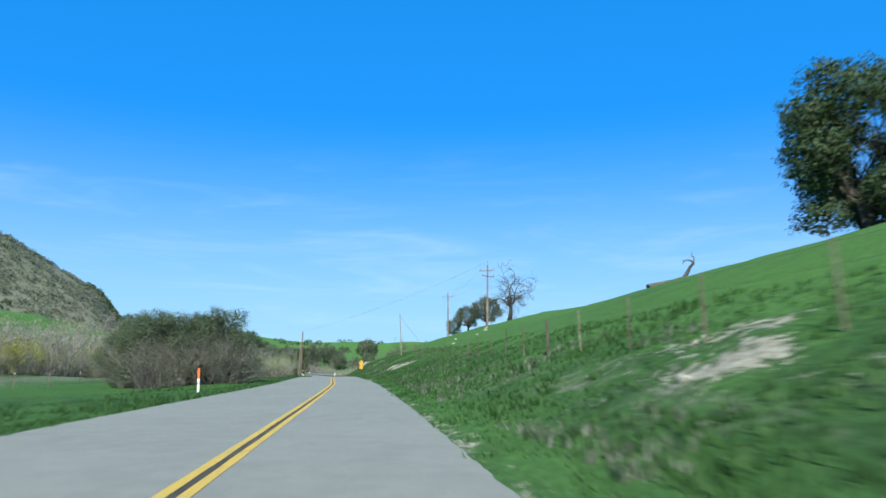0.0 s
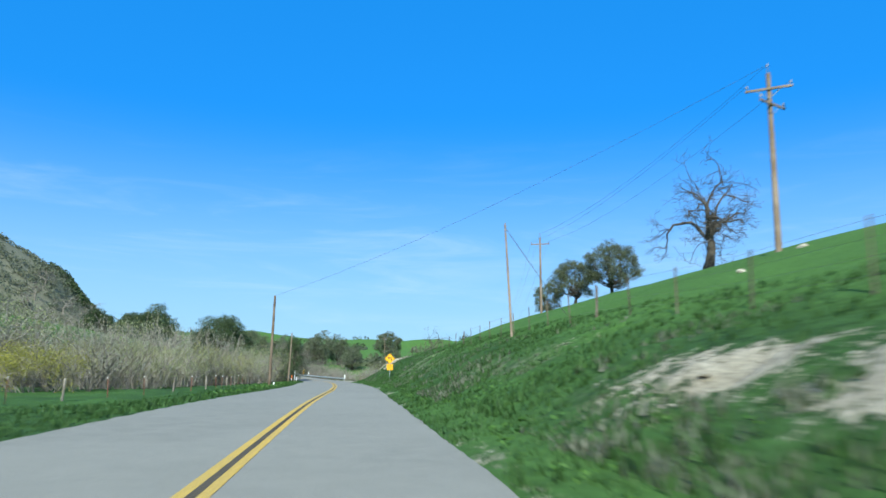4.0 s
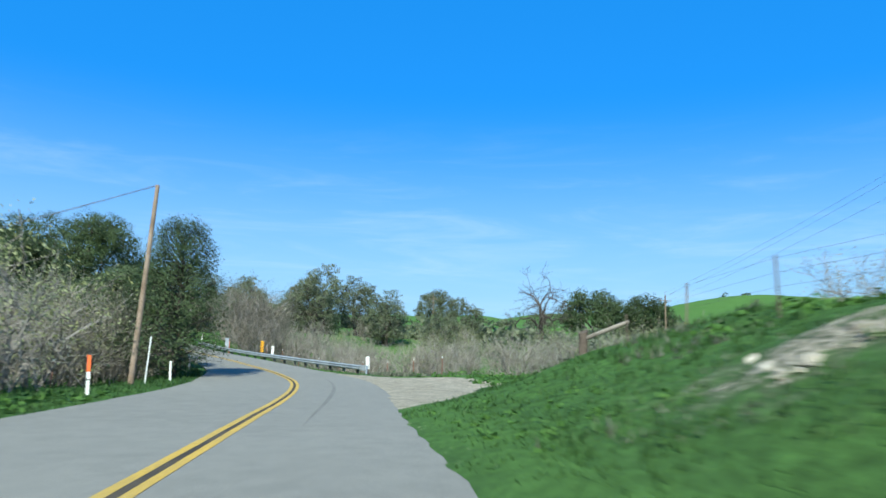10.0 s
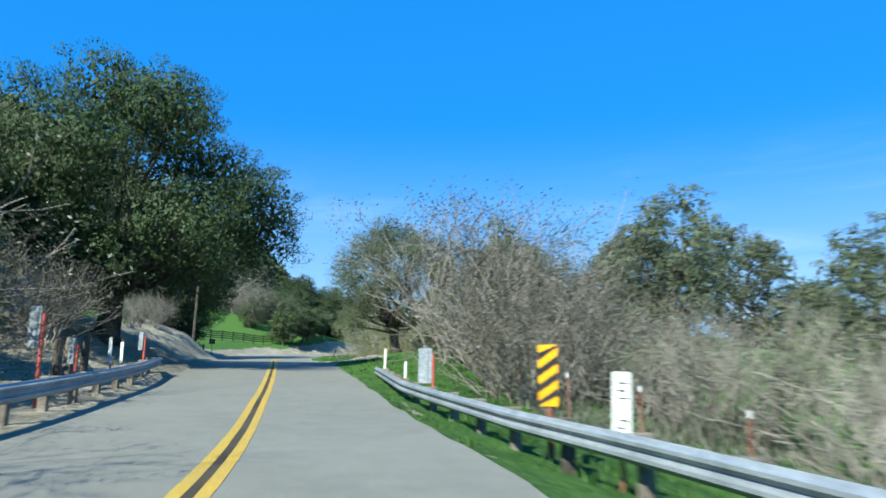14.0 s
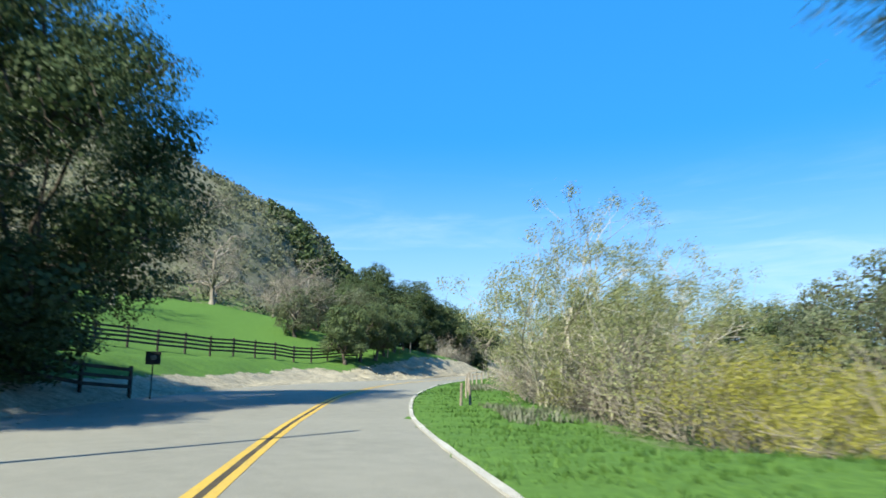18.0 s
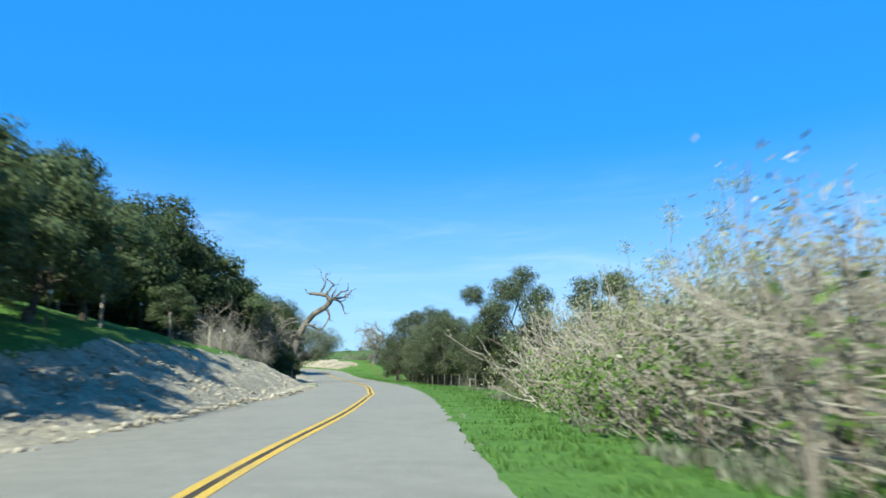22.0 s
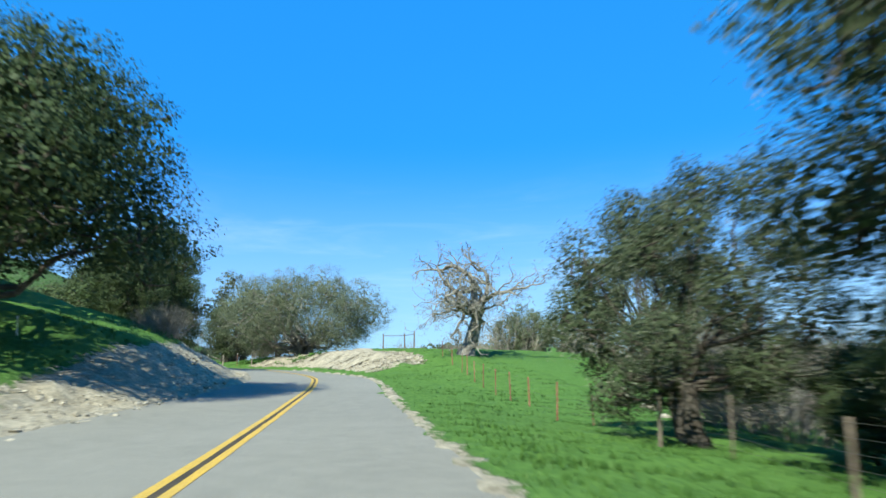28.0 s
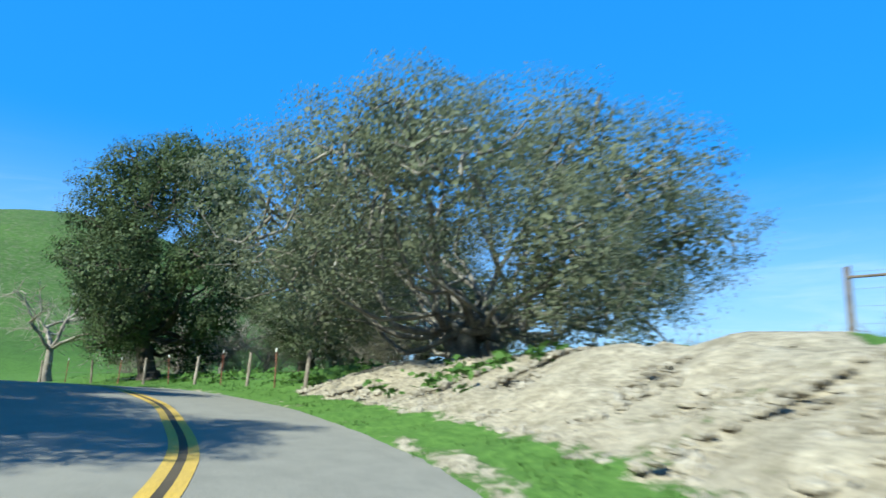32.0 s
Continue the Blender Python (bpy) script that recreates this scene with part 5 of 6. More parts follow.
def hill_scatter(n, seed, lo, hi, keep):
    rng = np.random.default_rng(seed)
    x, y = rng.uniform(-330, -60, n * 6), rng.uniform(215, 640, n * 6)
    s, d, _ = to_road(x, y)
    ok = (d < -24) & keep(x, y, hill(x, y))
    x, y = x[ok][:n], y[ok][:n]
    z = height(x, y, False)
    return np.stack([x, y, z + 0.3], 1), rng.uniform(lo, hi, len(x))


c, sz = hill_scatter(6400, 71, 1.0, 2.4, lambda x, y, h: (h > 17) & (value_noise(x, y, 26, 8) > -0.45))
scatter_shrubs("hill_chaparral", "grey-green chaparral covering the steep hill", c, sz, 26, CHAPARRAL, 72)
c, sz = hill_scatter(1300, 73, 1.5, 3.2, lambda x, y, h: (h > 22) & (value_noise(x, y, 40, 9) + 0.012 * (h - 45) > 0.0))
scatter_shrubs("hill_oaks", "dark oaks scattered over the steep hill", c, sz, 70, LIVE, 74)


def field_scatter(n, seed, box_, lo, hi, dmin, dens):
    rng = np.random.default_rng(seed)
    x, y = rng.uniform(box_[0], box_[1], n * 5), rng.uniform(box_[2], box_[3], n * 5)
    s, d, _ = to_road(x, y)
    ok = (np.abs(d) > dmin) & (value_noise(x, y, 45, seed) > dens) & (hill(x, y) < 12)
    x, y = x[ok][:n], y[ok][:n]
    return np.stack([x, y, height(x, y, False) + 0.4], 1), rng.uniform(lo, hi, len(x))


c, sz = field_scatter(260, 81, (-120, 60, 262, 460), 1.6, 3.2, 34, 0.05)
scatter_shrubs("creek_woods", "grey-green oak woods along the creek", c, sz, 70, LACE, 82)
c, sz = field_scatter(240, 87, (-190, -60, 455, 600), 1.4, 3.0, 38, -0.1)
scatter_shrubs("meadow_woods", "grey-green oak woods beyond the meadow", c, sz, 70, LACE, 88)
c, sz = field_scatter(150, 83, (-260, -85, 60, 250), 1.0, 2.1, 46, 0.1)
scatter_shrubs("field_oaks", "dark oaks beyond the roadside field", c, sz, 60, LIVE, 84)
c, sz = field_scatter(500, 85, (-500, 700, 520, 1300), 2.5, 5.0, 120, 0.45)
scatter_shrubs("far_oaks", "dark oaks on the far green hills", c, sz, 40, LIVE, 86)


def grass(name, seed, n, s0, s1, d0, d1, tall, label, mat=None, patchy=0.0):
    """Tufts of blades; none where the soil is bare."""
    rng = np.random.default_rng(seed)
    s, d = rng.uniform(s0, s1, n), d0 + (d1 - d0) * rng.uniform(0, 1, n) ** 1.6
    x, y, zr = road_at(s, d)
    soil, dry = soil_dry(x, y)
    ok = (soil + 0.35 * value_noise(x, y, 1.0, 17)) < 0.33
    if patchy:
        ok &= value_noise(x, y, 3.5, 19) + 0.6 * value_noise(x, y, 1.2, 20) > patchy
    ok &= (np.where(d > 0, d - right_edge(s), -d - left_edge(s)) > 0.02)
    x, y, s, d = x[ok], y[ok], s[ok], d[ok]
    z = height(x, y)
    near = np.abs(d) < 4.4
    h = tall * rng.uniform(0.5, 1.5, len(x)) * np.where(near, 0.6, 1.0) * (1 + 0.5 * value_noise(x, y, 3, 18))
    k = 4
    az = rng.uniform(0, 6.28, (len(x), k))
    c = np.stack([x, y, z], 1)[:, None] + np.stack([rng.normal(size=(len(x), k)) * 0.07, rng.normal(size=(len(x), k)) * 0.07, np.zeros((len(x), k))], -1)
    side = np.stack([np.cos(az), np.sin(az), 0 * az], -1) * (h[:, None, None] * 0.10 + 0.012)
    tip = np.stack([-np.sin(az) * 0.45, np.cos(az) * 0.45, 1 + 0 * az], -1) * h[:, None, None] + rng.normal(size=(len(x), k, 3)) * 0.03
    v = np.stack([c - side, c + side, c + tip], 2).reshape(-1, 3)
    tagged(new(name, mesh_np(name, v, np.arange(len(v)).reshape(-1, 3), mat or GRASS)), label, "grass", kind="stuff")


grass("grass", 91, 38000, -10, 224, 3.4, 13, 0.13, "long green grass on the roadside bank")
grass("dry_weeds", 96, 10000, -10, 202, 4.4, 10.5, 0.15, "patches of grey dry weeds on the bank", WEEDS, 0.3)
grass("dry_weeds", 97, 9000, 226, 262, 7.5, 14, 0.2, "patches of dry weeds behind the guard rail", WEEDS, 0.0)
grass("dry_weeds", 98, 6000, 300, 398, 6.0, 11, 0.2, "dry weeds along the fence", WEEDS, 0.25)
grass("grass", 92, 16000, -10, 250, -4.3, -11, 0.13, "green grass on the roadside verge")
grass("grass", 93, 24000, 228, 470, 3.2, 11, 0.10, "fresh green grass on the roadside verge", FRESH_GRASS)
grass("grass", 94, 15000, 440, 552, 3.4, 14, 0.065, "fresh green meadow grass", FRESH_GRASS)
grass("grass", 95, 9000, 395, 552, -3.9, -12, 0.14, "fresh green grass under the oaks", FRESH_GRASS)


def leafy_weeds(name, seed, n, s0, s1, d0, d1, size, label):
    """Low rosettes of broad leaves at the road's edge."""
    rng = np.random.default_rng(seed)
    s, d = rng.uniform(s0, s1, n), rng.uniform(min(d0, d1), max(d0, d1), n)
    x, y, _ = road_at(s, d)
    ok = value_noise(x, y, 2.6, seed) + 0.5 * value_noise(x, y, 0.9, seed + 1) > 0.05
    x, y = x[ok], y[ok]
    base = np.stack([x, y, height(x, y)], 1)
    k = 14
    c = np.repeat(base, k, axis=0)
    c = c + rng.normal(size=c.shape) * [size * 1.3, size * 1.3, 0] + np.abs(rng.normal(size=c.shape)) * [0, 0, size * 1.1]
    v, f = leaves(c, size, rng, 0.5, 0.6)
    tagged(new(name, mesh_np(name, v, f, FRESH_GRASS)), label, "weeds", kind="stuff")


leafy_weeds("leafy_weeds", 201, 900, 120, 206, -5.0, -7.6, 0.10, "broad-leaved green weeds on the roadside verge")
leafy_weeds("leafy_weeds", 203, 300, 196, 232, 8.5, 15.5, 0.10, "green weeds at the edge of the gravel")
leafy_weeds("leafy_weeds", 205, 700, 20, 200, 3.9, 6.2, 0.05, "broad-leaved green weeds at the foot of the bank")
leafy_weeds("leafy_weeds", 207, 240, 520, 545, 5.5, 9.0, 0.12, "green weeds below the round oak")


def stones(name, seed, n, s0, s1, d0, d1, lo, hi, label):
    """Loose pale stones and flakes bedded in the bank."""
    rng = np.random.default_rng(seed)
    bm = bmesh.new()
    bmesh.ops.create_icosphere(bm, subdivisions=1, radius=1.0)
    base = np.array([v.co for v in bm.verts])
    tri = np.array([[v.index for v in f.verts] for f in bm.faces])
    bm.free()
    s, d = rng.uniform(s0, s1, n), rng.uniform(d0, d1, n)
    x, y, _ = road_at(s, d)
    soil, _ = soil_dry(x, y)
    ok = soil > 0.38
    x, y = x[ok], y[ok]
    z = height(x, y)
    sz = lo * (hi / lo) ** (rng.uniform(0, 1, len(x)) ** 2)
    shape = rng.uniform(0.5, 1.2, (len(x), 1, 3)) * [1, 1, 0.6]
    v = base[None] * (1 + rng.uniform(-0.28, 0.28, (len(x), len(base), 1))) * shape * sz[:, None, None]
    az = rng.uniform(0, 6.28, len(x))
    ca, sa = np.cos(az)[:, None], np.sin(az)[:, None]
    v = np.stack([v[..., 0] * ca - v[..., 1] * sa, v[..., 0] * sa + v[..., 1] * ca, v[..., 2]], -1)
    v = v + np.stack([x, y, z + sz * 0.05], 1)[:, None]
    f = (tri[None] + (np.arange(len(x)) * len(base))[:, None, None]).reshape(-1, 3)
    tagged(new(name, mesh_np(name, v.reshape(-1, 3), f, ROCK)), label, "stones", kind="stuff")


stones("bank_stones", 101, 900, 0, 198, 5.5, 12, 0.04, 0.22, "pale stones in the grassy bank")
stones("bank_stones", 102, 2600, 166, 196, 6.5, 11, 0.05, 0.22, "pale shale outcrop stones below the fence")
stones("bank_stones", 103, 14000, 498, 532, 4.3, 11, 0.04, 0.17, "pale shale stones of the road cut")
stones("bank_stones", 104, 8000, 352, 412, -10, -4, 0.025, 0.15, "pale stones of the dirt bank")
stones("bank_stones", 105, 5000, 440, 514, -10, -4, 0.025, 0.14, "pale stones of the dirt bank")
stones("gravel", 106, 1600, 195, 226, 3.5, 15, 0.015, 0.05, "loose gravel of the lay-by")
stones("gravel", 107, 1200, 286, 352, -9.5, -4.6, 0.015, 0.06, "loose gravel of the dirt apron")

# ---------------------------------------------------------------- poles and wires


def utility_pole(x, y, top, lean=(0, 0), arm=0.0, arm_turn=0.0, label="", second=False, r=0.15, wood=None):
    """A wooden pole; with an arm it carries a crossarm, braces and insulators."""
    z = ground_z(x, y)
    h = top - z
    root = tagged(new("utility_pole"), label, "utility pole")
    root.matrix_basis = pose(x, y, z, 0, 0, 0)
    tip = (lean[0], lean[1], h)
    part("pole", rod(bmesh.new(), (0, 0, -0.6), tip, r, r * 0.66, 12), wood or POLE_WOOD, root)
    heads = [Vector((x, y, z)) + Vector(tip)]
    c, s_ = math.cos(radians(arm_turn)), math.sin(radians(arm_turn))
    for n, (drop, tn) in enumerate([(0.9, 0), (1.75, 60)][: 1 + second] if arm else []):
        ca, sa = math.cos(radians(arm_turn + tn)), math.sin(radians(arm_turn + tn))
        at = Vector((lean[0] * 0.9 + 0.14 * sa, lean[1] * 0.9 - 0.14 * ca, h - drop))
        a = part("crossarm", box(bmesh.new(), (arm, 0.09, 0.12), at, (0, 0, arm_turn + tn), 0.012), POLE_WOOD, root, "weathered wooden crossarm")
        bm = bmesh.new()
        for sgn in (-1, 1):
            rod(bm, at + Vector((ca, sa, 0)) * sgn * arm * 0.28, at + Vector((0, 0, -0.55)), 0.018, None, 5)
        part("brace", bm, STEEL, root)
        for off in (-0.46, 0.46):
            p = at + Vector((ca, sa, 0)) * arm * off
            bm = rod(bmesh.new(), p + Vector((0, 0, 0.06)), p + Vector((0, 0, 0.20)), 0.02, 0.02, 6)
            rod(bm, p + Vector((0, 0, 0.16)), p + Vector((0, 0, 0.30)), 0.06, 0.045, 8)
            part("insulator", bm, GLASS_BROWN, root)
            heads.append(Vector((x, y, z)) + p + Vector((0, 0, 0.3)))
    if arm:
        bm = rod(bmesh.new(), tip, Vector(tip) + Vector((0, 0, 0.45)), 0.02, 0.02, 6)
        rod(bm, Vector(tip) + Vector((0, 0, 0.38)), Vector(tip) + Vector((0, 0, 0.55)), 0.06, 0.045, 8)
        part("insulator", bm, GLASS_BROWN, root)
        heads[0] = heads[0] + Vector((0, 0, 0.5))
    return heads


def wire(a, b, sag, label="thin overhead wire between the poles", r=0.009):
    a, b = Vector(a), Vector(b)
    pts = [a.lerp(b, u / 14) - Vector((0, 0, sag * 4 * (u / 14) * (1 - u / 14))) for u in range(15)]
    v, f = tubes([(*p, *q, r, r) for p, q in zip(pts, pts[1:])], 4)
    tagged(new("overhead_wire", mesh_np("overhead_wire", v, f, WIRE)), label, "wire")


P1 = utility_pole(8.3, 109.4, 17.8, (0.15, 0), 2.3, -25, "wooden utility pole with two crossarms on the hill", True, 0.17)
P2 = utility_pole(3.6, 166.8, 20.1, (0, 0), 2.4, -10, "wooden utility pole with one crossarm on the hill", False, 0.17)
PS = utility_pole(-4.8, 114.3, 10.7, (-0.35, 0.1), 0, 0, "bare wooden stub pole leaning on the roadside bank", False, 0.075)
PL = utility_pole(-26.1, 145.7, 9.9, (0.1, 0.3), 0, 0, "leaning brown wooden pole on the roadside verge", False, 0.16, OLD_POLE)
PB = utility_pole(-38.2, 209.6, 10.0, (0.25, 0.5), 0, 0, "weathered wooden pole with a guy wire at the bend", False, 0.14)
PC = utility_pole(-79.6, 273.4, 14.4, (-0.1, 0.4), 0, 0, "dark wooden pole at the ranch entrance", False, 0.12, BARK)
far_p = [utility_pole(x, y, ground_z(x, y) + 9.0, (0, 0), 2.2, 20, "far wooden utility pole in the field") for x, y in ((8.2, 296.5), (-32.8, 351.8))]
for k in range(3):
    wire(P1[min(k, len(P1) - 1)], P2[min(k, len(P2) - 1)], 1.1)
    wire(P2[min(k, len(P2) - 1)], far_p[0][min(k, 2)], 1.6)
wire(PB[0], (-48.2, 201.9, 4.0), 0.05, "guy wire of the wooden pole", 0.02)
wire(PL[0], P1[0], 0.9)
wire(PC[0], (-102.9, 261.2, 20.0), 0.5)
wire(PS[0] - Vector((0.1, 0.3, 0.2)), (-1.3, 116.4, ground_z(-1.3, 116.4)), 0.0, "guy wire of the stub pole", 0.02)

# ---------------------------------------------------------------- fences


def along(points, gap):
    """Places at even gaps along a line on the ground."""
    p = np.array(points, float)
    a = np.r_[0, np.cumsum(np.hypot(*np.diff(p, axis=0).T))]
    n = max(2, int(round(a[-1] / gap)) + 1)
    u = np.linspace(0, a[-1], n)
    return [(float(np.interp(t, a, p[:, 0])), float(np.interp(t, a, p[:, 1]))) for t in u]


def road_line(s0, s1, d, n=12):
    s = np.linspace(s0, s1, n)
    d = np.interp(s, np.linspace(s0, s1, len(d)), d) if isinstance(d, (list, tuple)) else d
    x, y, _ = road_at(s, d)
    return list(zip(x.tolist(), y.tolist()))


def t_post_mesh(h, mat, cap):
    """A steel T-section post with a white tip."""
    bm = bmesh.new()
    box(bm, (0.045, 0.008, h + 0.4), (0, 0, h / 2 - 0.2))
    box(bm, (0.008, 0.04, h + 0.4), (0, 0.022, h / 2 - 0.2))
    for k in range(6):
        box(bm, (0.02, 0.012, 0.02), (0, -0.008, 0.2 + k * h / 7))
    me = bpy.data.meshes.new("post")
    bm.to_mesh(me)
    bm.free()
    me.materials.append(mat)
    if cap:
        bm = box(bmesh.new(), (0.05, 0.05, 0.13), (0, 0.012, h - 0.06), (0, 0, 0), 0.006)
        mc = bpy.data.meshes.new("tip")
        bm.to_mesh(mc)
        bm.free()
        mc.materials.append(WHITE)
        return me, mc
    return me, None


def wood_post_mesh(h, r, seed, mat=None):
    """A weathered round post with a slanted, split top."""
    rng = random.Random(seed)
    bm = rod(bmesh.new(), (0, 0, -0.4), (0, 0, h), r * 1.1, r * 0.92, 9)
    for v in bm.verts:
        v.co.x += rng.uniform(-0.1, 0.1) * r
        v.co.y += rng.uniform(-0.1, 0.1) * r
        if v.co.z > h - 0.01:
            v.co.z += v.co.x * 0.5 + rng.uniform(-0.02, 0.02)
    me = bpy.data.meshes.new("post")
    bm.to_mesh(me)
    bm.free()
    me.materials.append(mat or POST_WOOD)
    return me


def wire_fence(name, label, line, gap, h, kinds, wires=4, seed=0, lean=3.0):
    """Posts along a line with strands of wire between; kinds: meshes (with tips) taken in turn."""
    rng = random.Random(seed)
    pts = along(line, gap)
    root = tagged(new(name), label, "fence")
    x0, y0 = pts[0]
    root.matrix_basis = pose(x0, y0, ground_z(x0, y0))
    tops = []
    for n, (x, y) in enumerate(pts):
        me, tip = kinds[n % len(kinds)]
        z = ground_z(x, y)
        ob = under("post", me, root)
        ob.matrix_basis = pose(x - x0, y - y0, z - ground_z(x0, y0), rng.uniform(-lean, lean), rng.uniform(-lean, lean), rng.uniform(0, 360))
        if tip:
            under("tip", tip, ob, "white painted post tip")
        tops.append(Vector((x - x0, y - y0, z - ground_z(x0, y0))))
    for k in range(wires):
        zz = h * (0.25 + 0.70 * k / max(1, wires - 1))
        segs = [(*(p + Vector((0, 0, zz))), *(q + Vector((0, 0, zz))), 0.0028, 0.0028) for p, q in zip(tops, tops[1:])]
        v, f = tubes(segs, 3)
        under("wire", mesh_np("wire", v, f, WIRE), root)
    return root


TP, TPC = t_post_mesh(1.35, DARK_TWIG, False), t_post_mesh(1.35, RUST, True)
WP, WP2, WP3 = (wood_post_mesh(1.3, 0.07, 3), None), (wood_post_mesh(1.3, 0.05, 5, DARK_TWIG), None), (wood_post_mesh(1.25, 0.06, 8), None)
TPD = t_post_mesh(1.25, DARK_TWIG, False)
wire_fence("hill_fence", "barbed wire fence of steel and wooden posts along the hillside", road_line(-20, 70, [8.2, 8.6, 9.2], 10) + road_line(78, 205, [9.6, 11.4, 11.4, 11.2, 11.0], 14), 4.2, 1.35, [TP, TP, WP2, TP, TP, TP, TP, TP, TP], 4, 1)
wire_fence("field_fence", "wire fence with white-tipped posts along the creek field", road_line(66, 228, [-26, -18, -11.5, -12.5, -9.8], 14), 5.0, 1.25, [TPC, WP3, TPC, TPC, WP], 4, 2)
wire_fence("creek_fence", "wire fence of old wooden posts beside the willows", road_line(311, 352, [5.6, 6.0, 5.8, 5.6], 10), 6.0, 0.95, [(wood_post_mesh(1.05, 0.05, 15), None), (wood_post_mesh(1.0, 0.045, 16), None)], 4, 3, 5)
wire_fence("creek_fence", "wire fence of wooden posts below the brush", road_line(352, 398, [6.0, 8.4, 8.2], 8), 5.0, 1.25, [TPD, TPD, (wood_post_mesh(1.2, 0.045, 18, DARK_TWIG), None)], 4, 4, 4)
wire_fence("oak_fence", "wire fence of wooden posts under the oaks", road_line(398, 470, [8.2, 8.0, 8.4, 9.0], 12), 3.4, 1.2, [(wood_post_mesh(1.2, 0.045, 18, DARK_TWIG), None), TPD], 5, 5, 3)
wire_fence("meadow_fence", "wire fence of thin rusty steel posts in the meadow", road_line(474, 505, [8.8, 8.6, 9.0, 11.0], 8), 3.4, 1.2, [t_post_mesh(1.25, RUST, False)], 3, 6, 2)
bank_fence = wire_fence("bank_fence", "wire fence of dark posts above the rocky cut", [(-153.8, 476.1), (-155.4, 478.6), (-158.3, 480.3), (-158.5, 480.4)], 3.1, 1.45, [(wood_post_mesh(1.5, 0.065, 13, DARK_TWIG), None)], 4, 7, 2)
posts = along([(-153.8, 476.1), (-155.4, 478.6), (-158.3, 480.3), (-158.5, 480.4)], 3.1)
for (x, y), (u, w) in zip(posts, posts[1:]):
    foot = Vector((*posts[0], ground_z(*posts[0])))
    part("rail", rod(bmesh.new(), Vector((x, y, ground_z(x, y) + 1.28)) - foot, Vector((u, w, ground_z(u, w) + 1.28)) - foot, 0.028, None, 6), DARK_TWIG, bank_fence, "dark pipe rail")
wire_fence("bend_fence", "low wire fence below the round oak", road_line(528, 552, [5.2, 4.8], 8), 2.6, 1.2, [WP3, TPC], 4, 8, 4)
wire_fence("bank_top_fence", "wire fence of white-tipped posts above the cut bank", road_line(362, 424, [-9.6, -9.2, -10.5], 10), 4.0, 1.4, [(TP[0], TPC[1]), WP3], 4, 9, 4)
wire_fence("oak_meadow_fence", "low wire fence with white posts under the oak", road_line(462, 482, [-8.0, -10.5], 6), 2.4, 0.8, [(t_post_mesh(0.75, WHITE, False)[0], None)], 2, 10, 2)
wire_fence("far_fence", "rusty red fence posts in the grass beyond the guard rail", road_line(228, 256, [12.5, 8.5, 7.0], 8), 3.2, 1.3, [TPC], 3, 11, 3)


def lone_post(s, d, h, r, label, mat=None):
    x, y, z = place(s, d)
    ob = tagged(new("fence_post", wood_post_mesh(h, r, int(s), mat)), label, "post")
    ob.matrix_basis = pose(x, y, z, 1, 2, 30)


lone_post(424.5, -6.2, 1.5, 0.07, "grey wooden post at the gravel shoulder", CONCRETE)
lone_post(449, -7.2, 1.75, 0.085, "grey wooden post in the grass", CONCRETE)
lone_post(207, 10.2, 1.5, 0.17, "thick old corner post with a rail", DARK_TWIG)
for s, d, h, r, m in [(247.4, -5.3, 1.5, 0.10, DARK_TWIG), (248.3, -5.5, 1.35, 0.09, CORRAL_WOOD), (251.4, -4.9, 1.3, 0.12, CORRAL_WOOD), (252.6, -5.0, 1.25, 0.13, DARK_TWIG), (253.6, -4.9, 1.35, 0.10, CORRAL_WOOD)]:
    lone_post(s, d, h, r, "old dark wooden post behind the guard rail", m)
lone_post(310.5, 5.2, 0.85, 0.05, "leaning wooden post at the kerb")


def pipe_brace(s0, s1, d, posts, label):
    """A straight pipe rail on short thick posts."""
    root = tagged(new("fence_brace"), label, "fence")
    pts = [Vector(place(s, d)) for s in np.linspace(s0, s1, posts)]
    root.matrix_basis = Matrix.Translation(pts[0])
    for n, p in enumerate(pts):
        ob = under("post", wood_post_mesh(1.0, 0.055, 20 + n), root)
        ob.matrix_basis = Matrix.Translation(p - pts[0])
    up = Vector((0, 0, 0.92))
    part("rail", rod(bmesh.new(), up - (pts[-1] - pts[0]) * 0.02, pts[-1] - pts[0] + up, 0.035, None, 8), STEEL, root, "pale steel pipe rail")


pipe_brace(333.5, 340.5, 5.9, 3, "fence brace of thick posts with a pale pipe rail")
pipe_brace(411.5, 414, 9.3, 2, "fence brace of thick posts with a pale pipe rail")


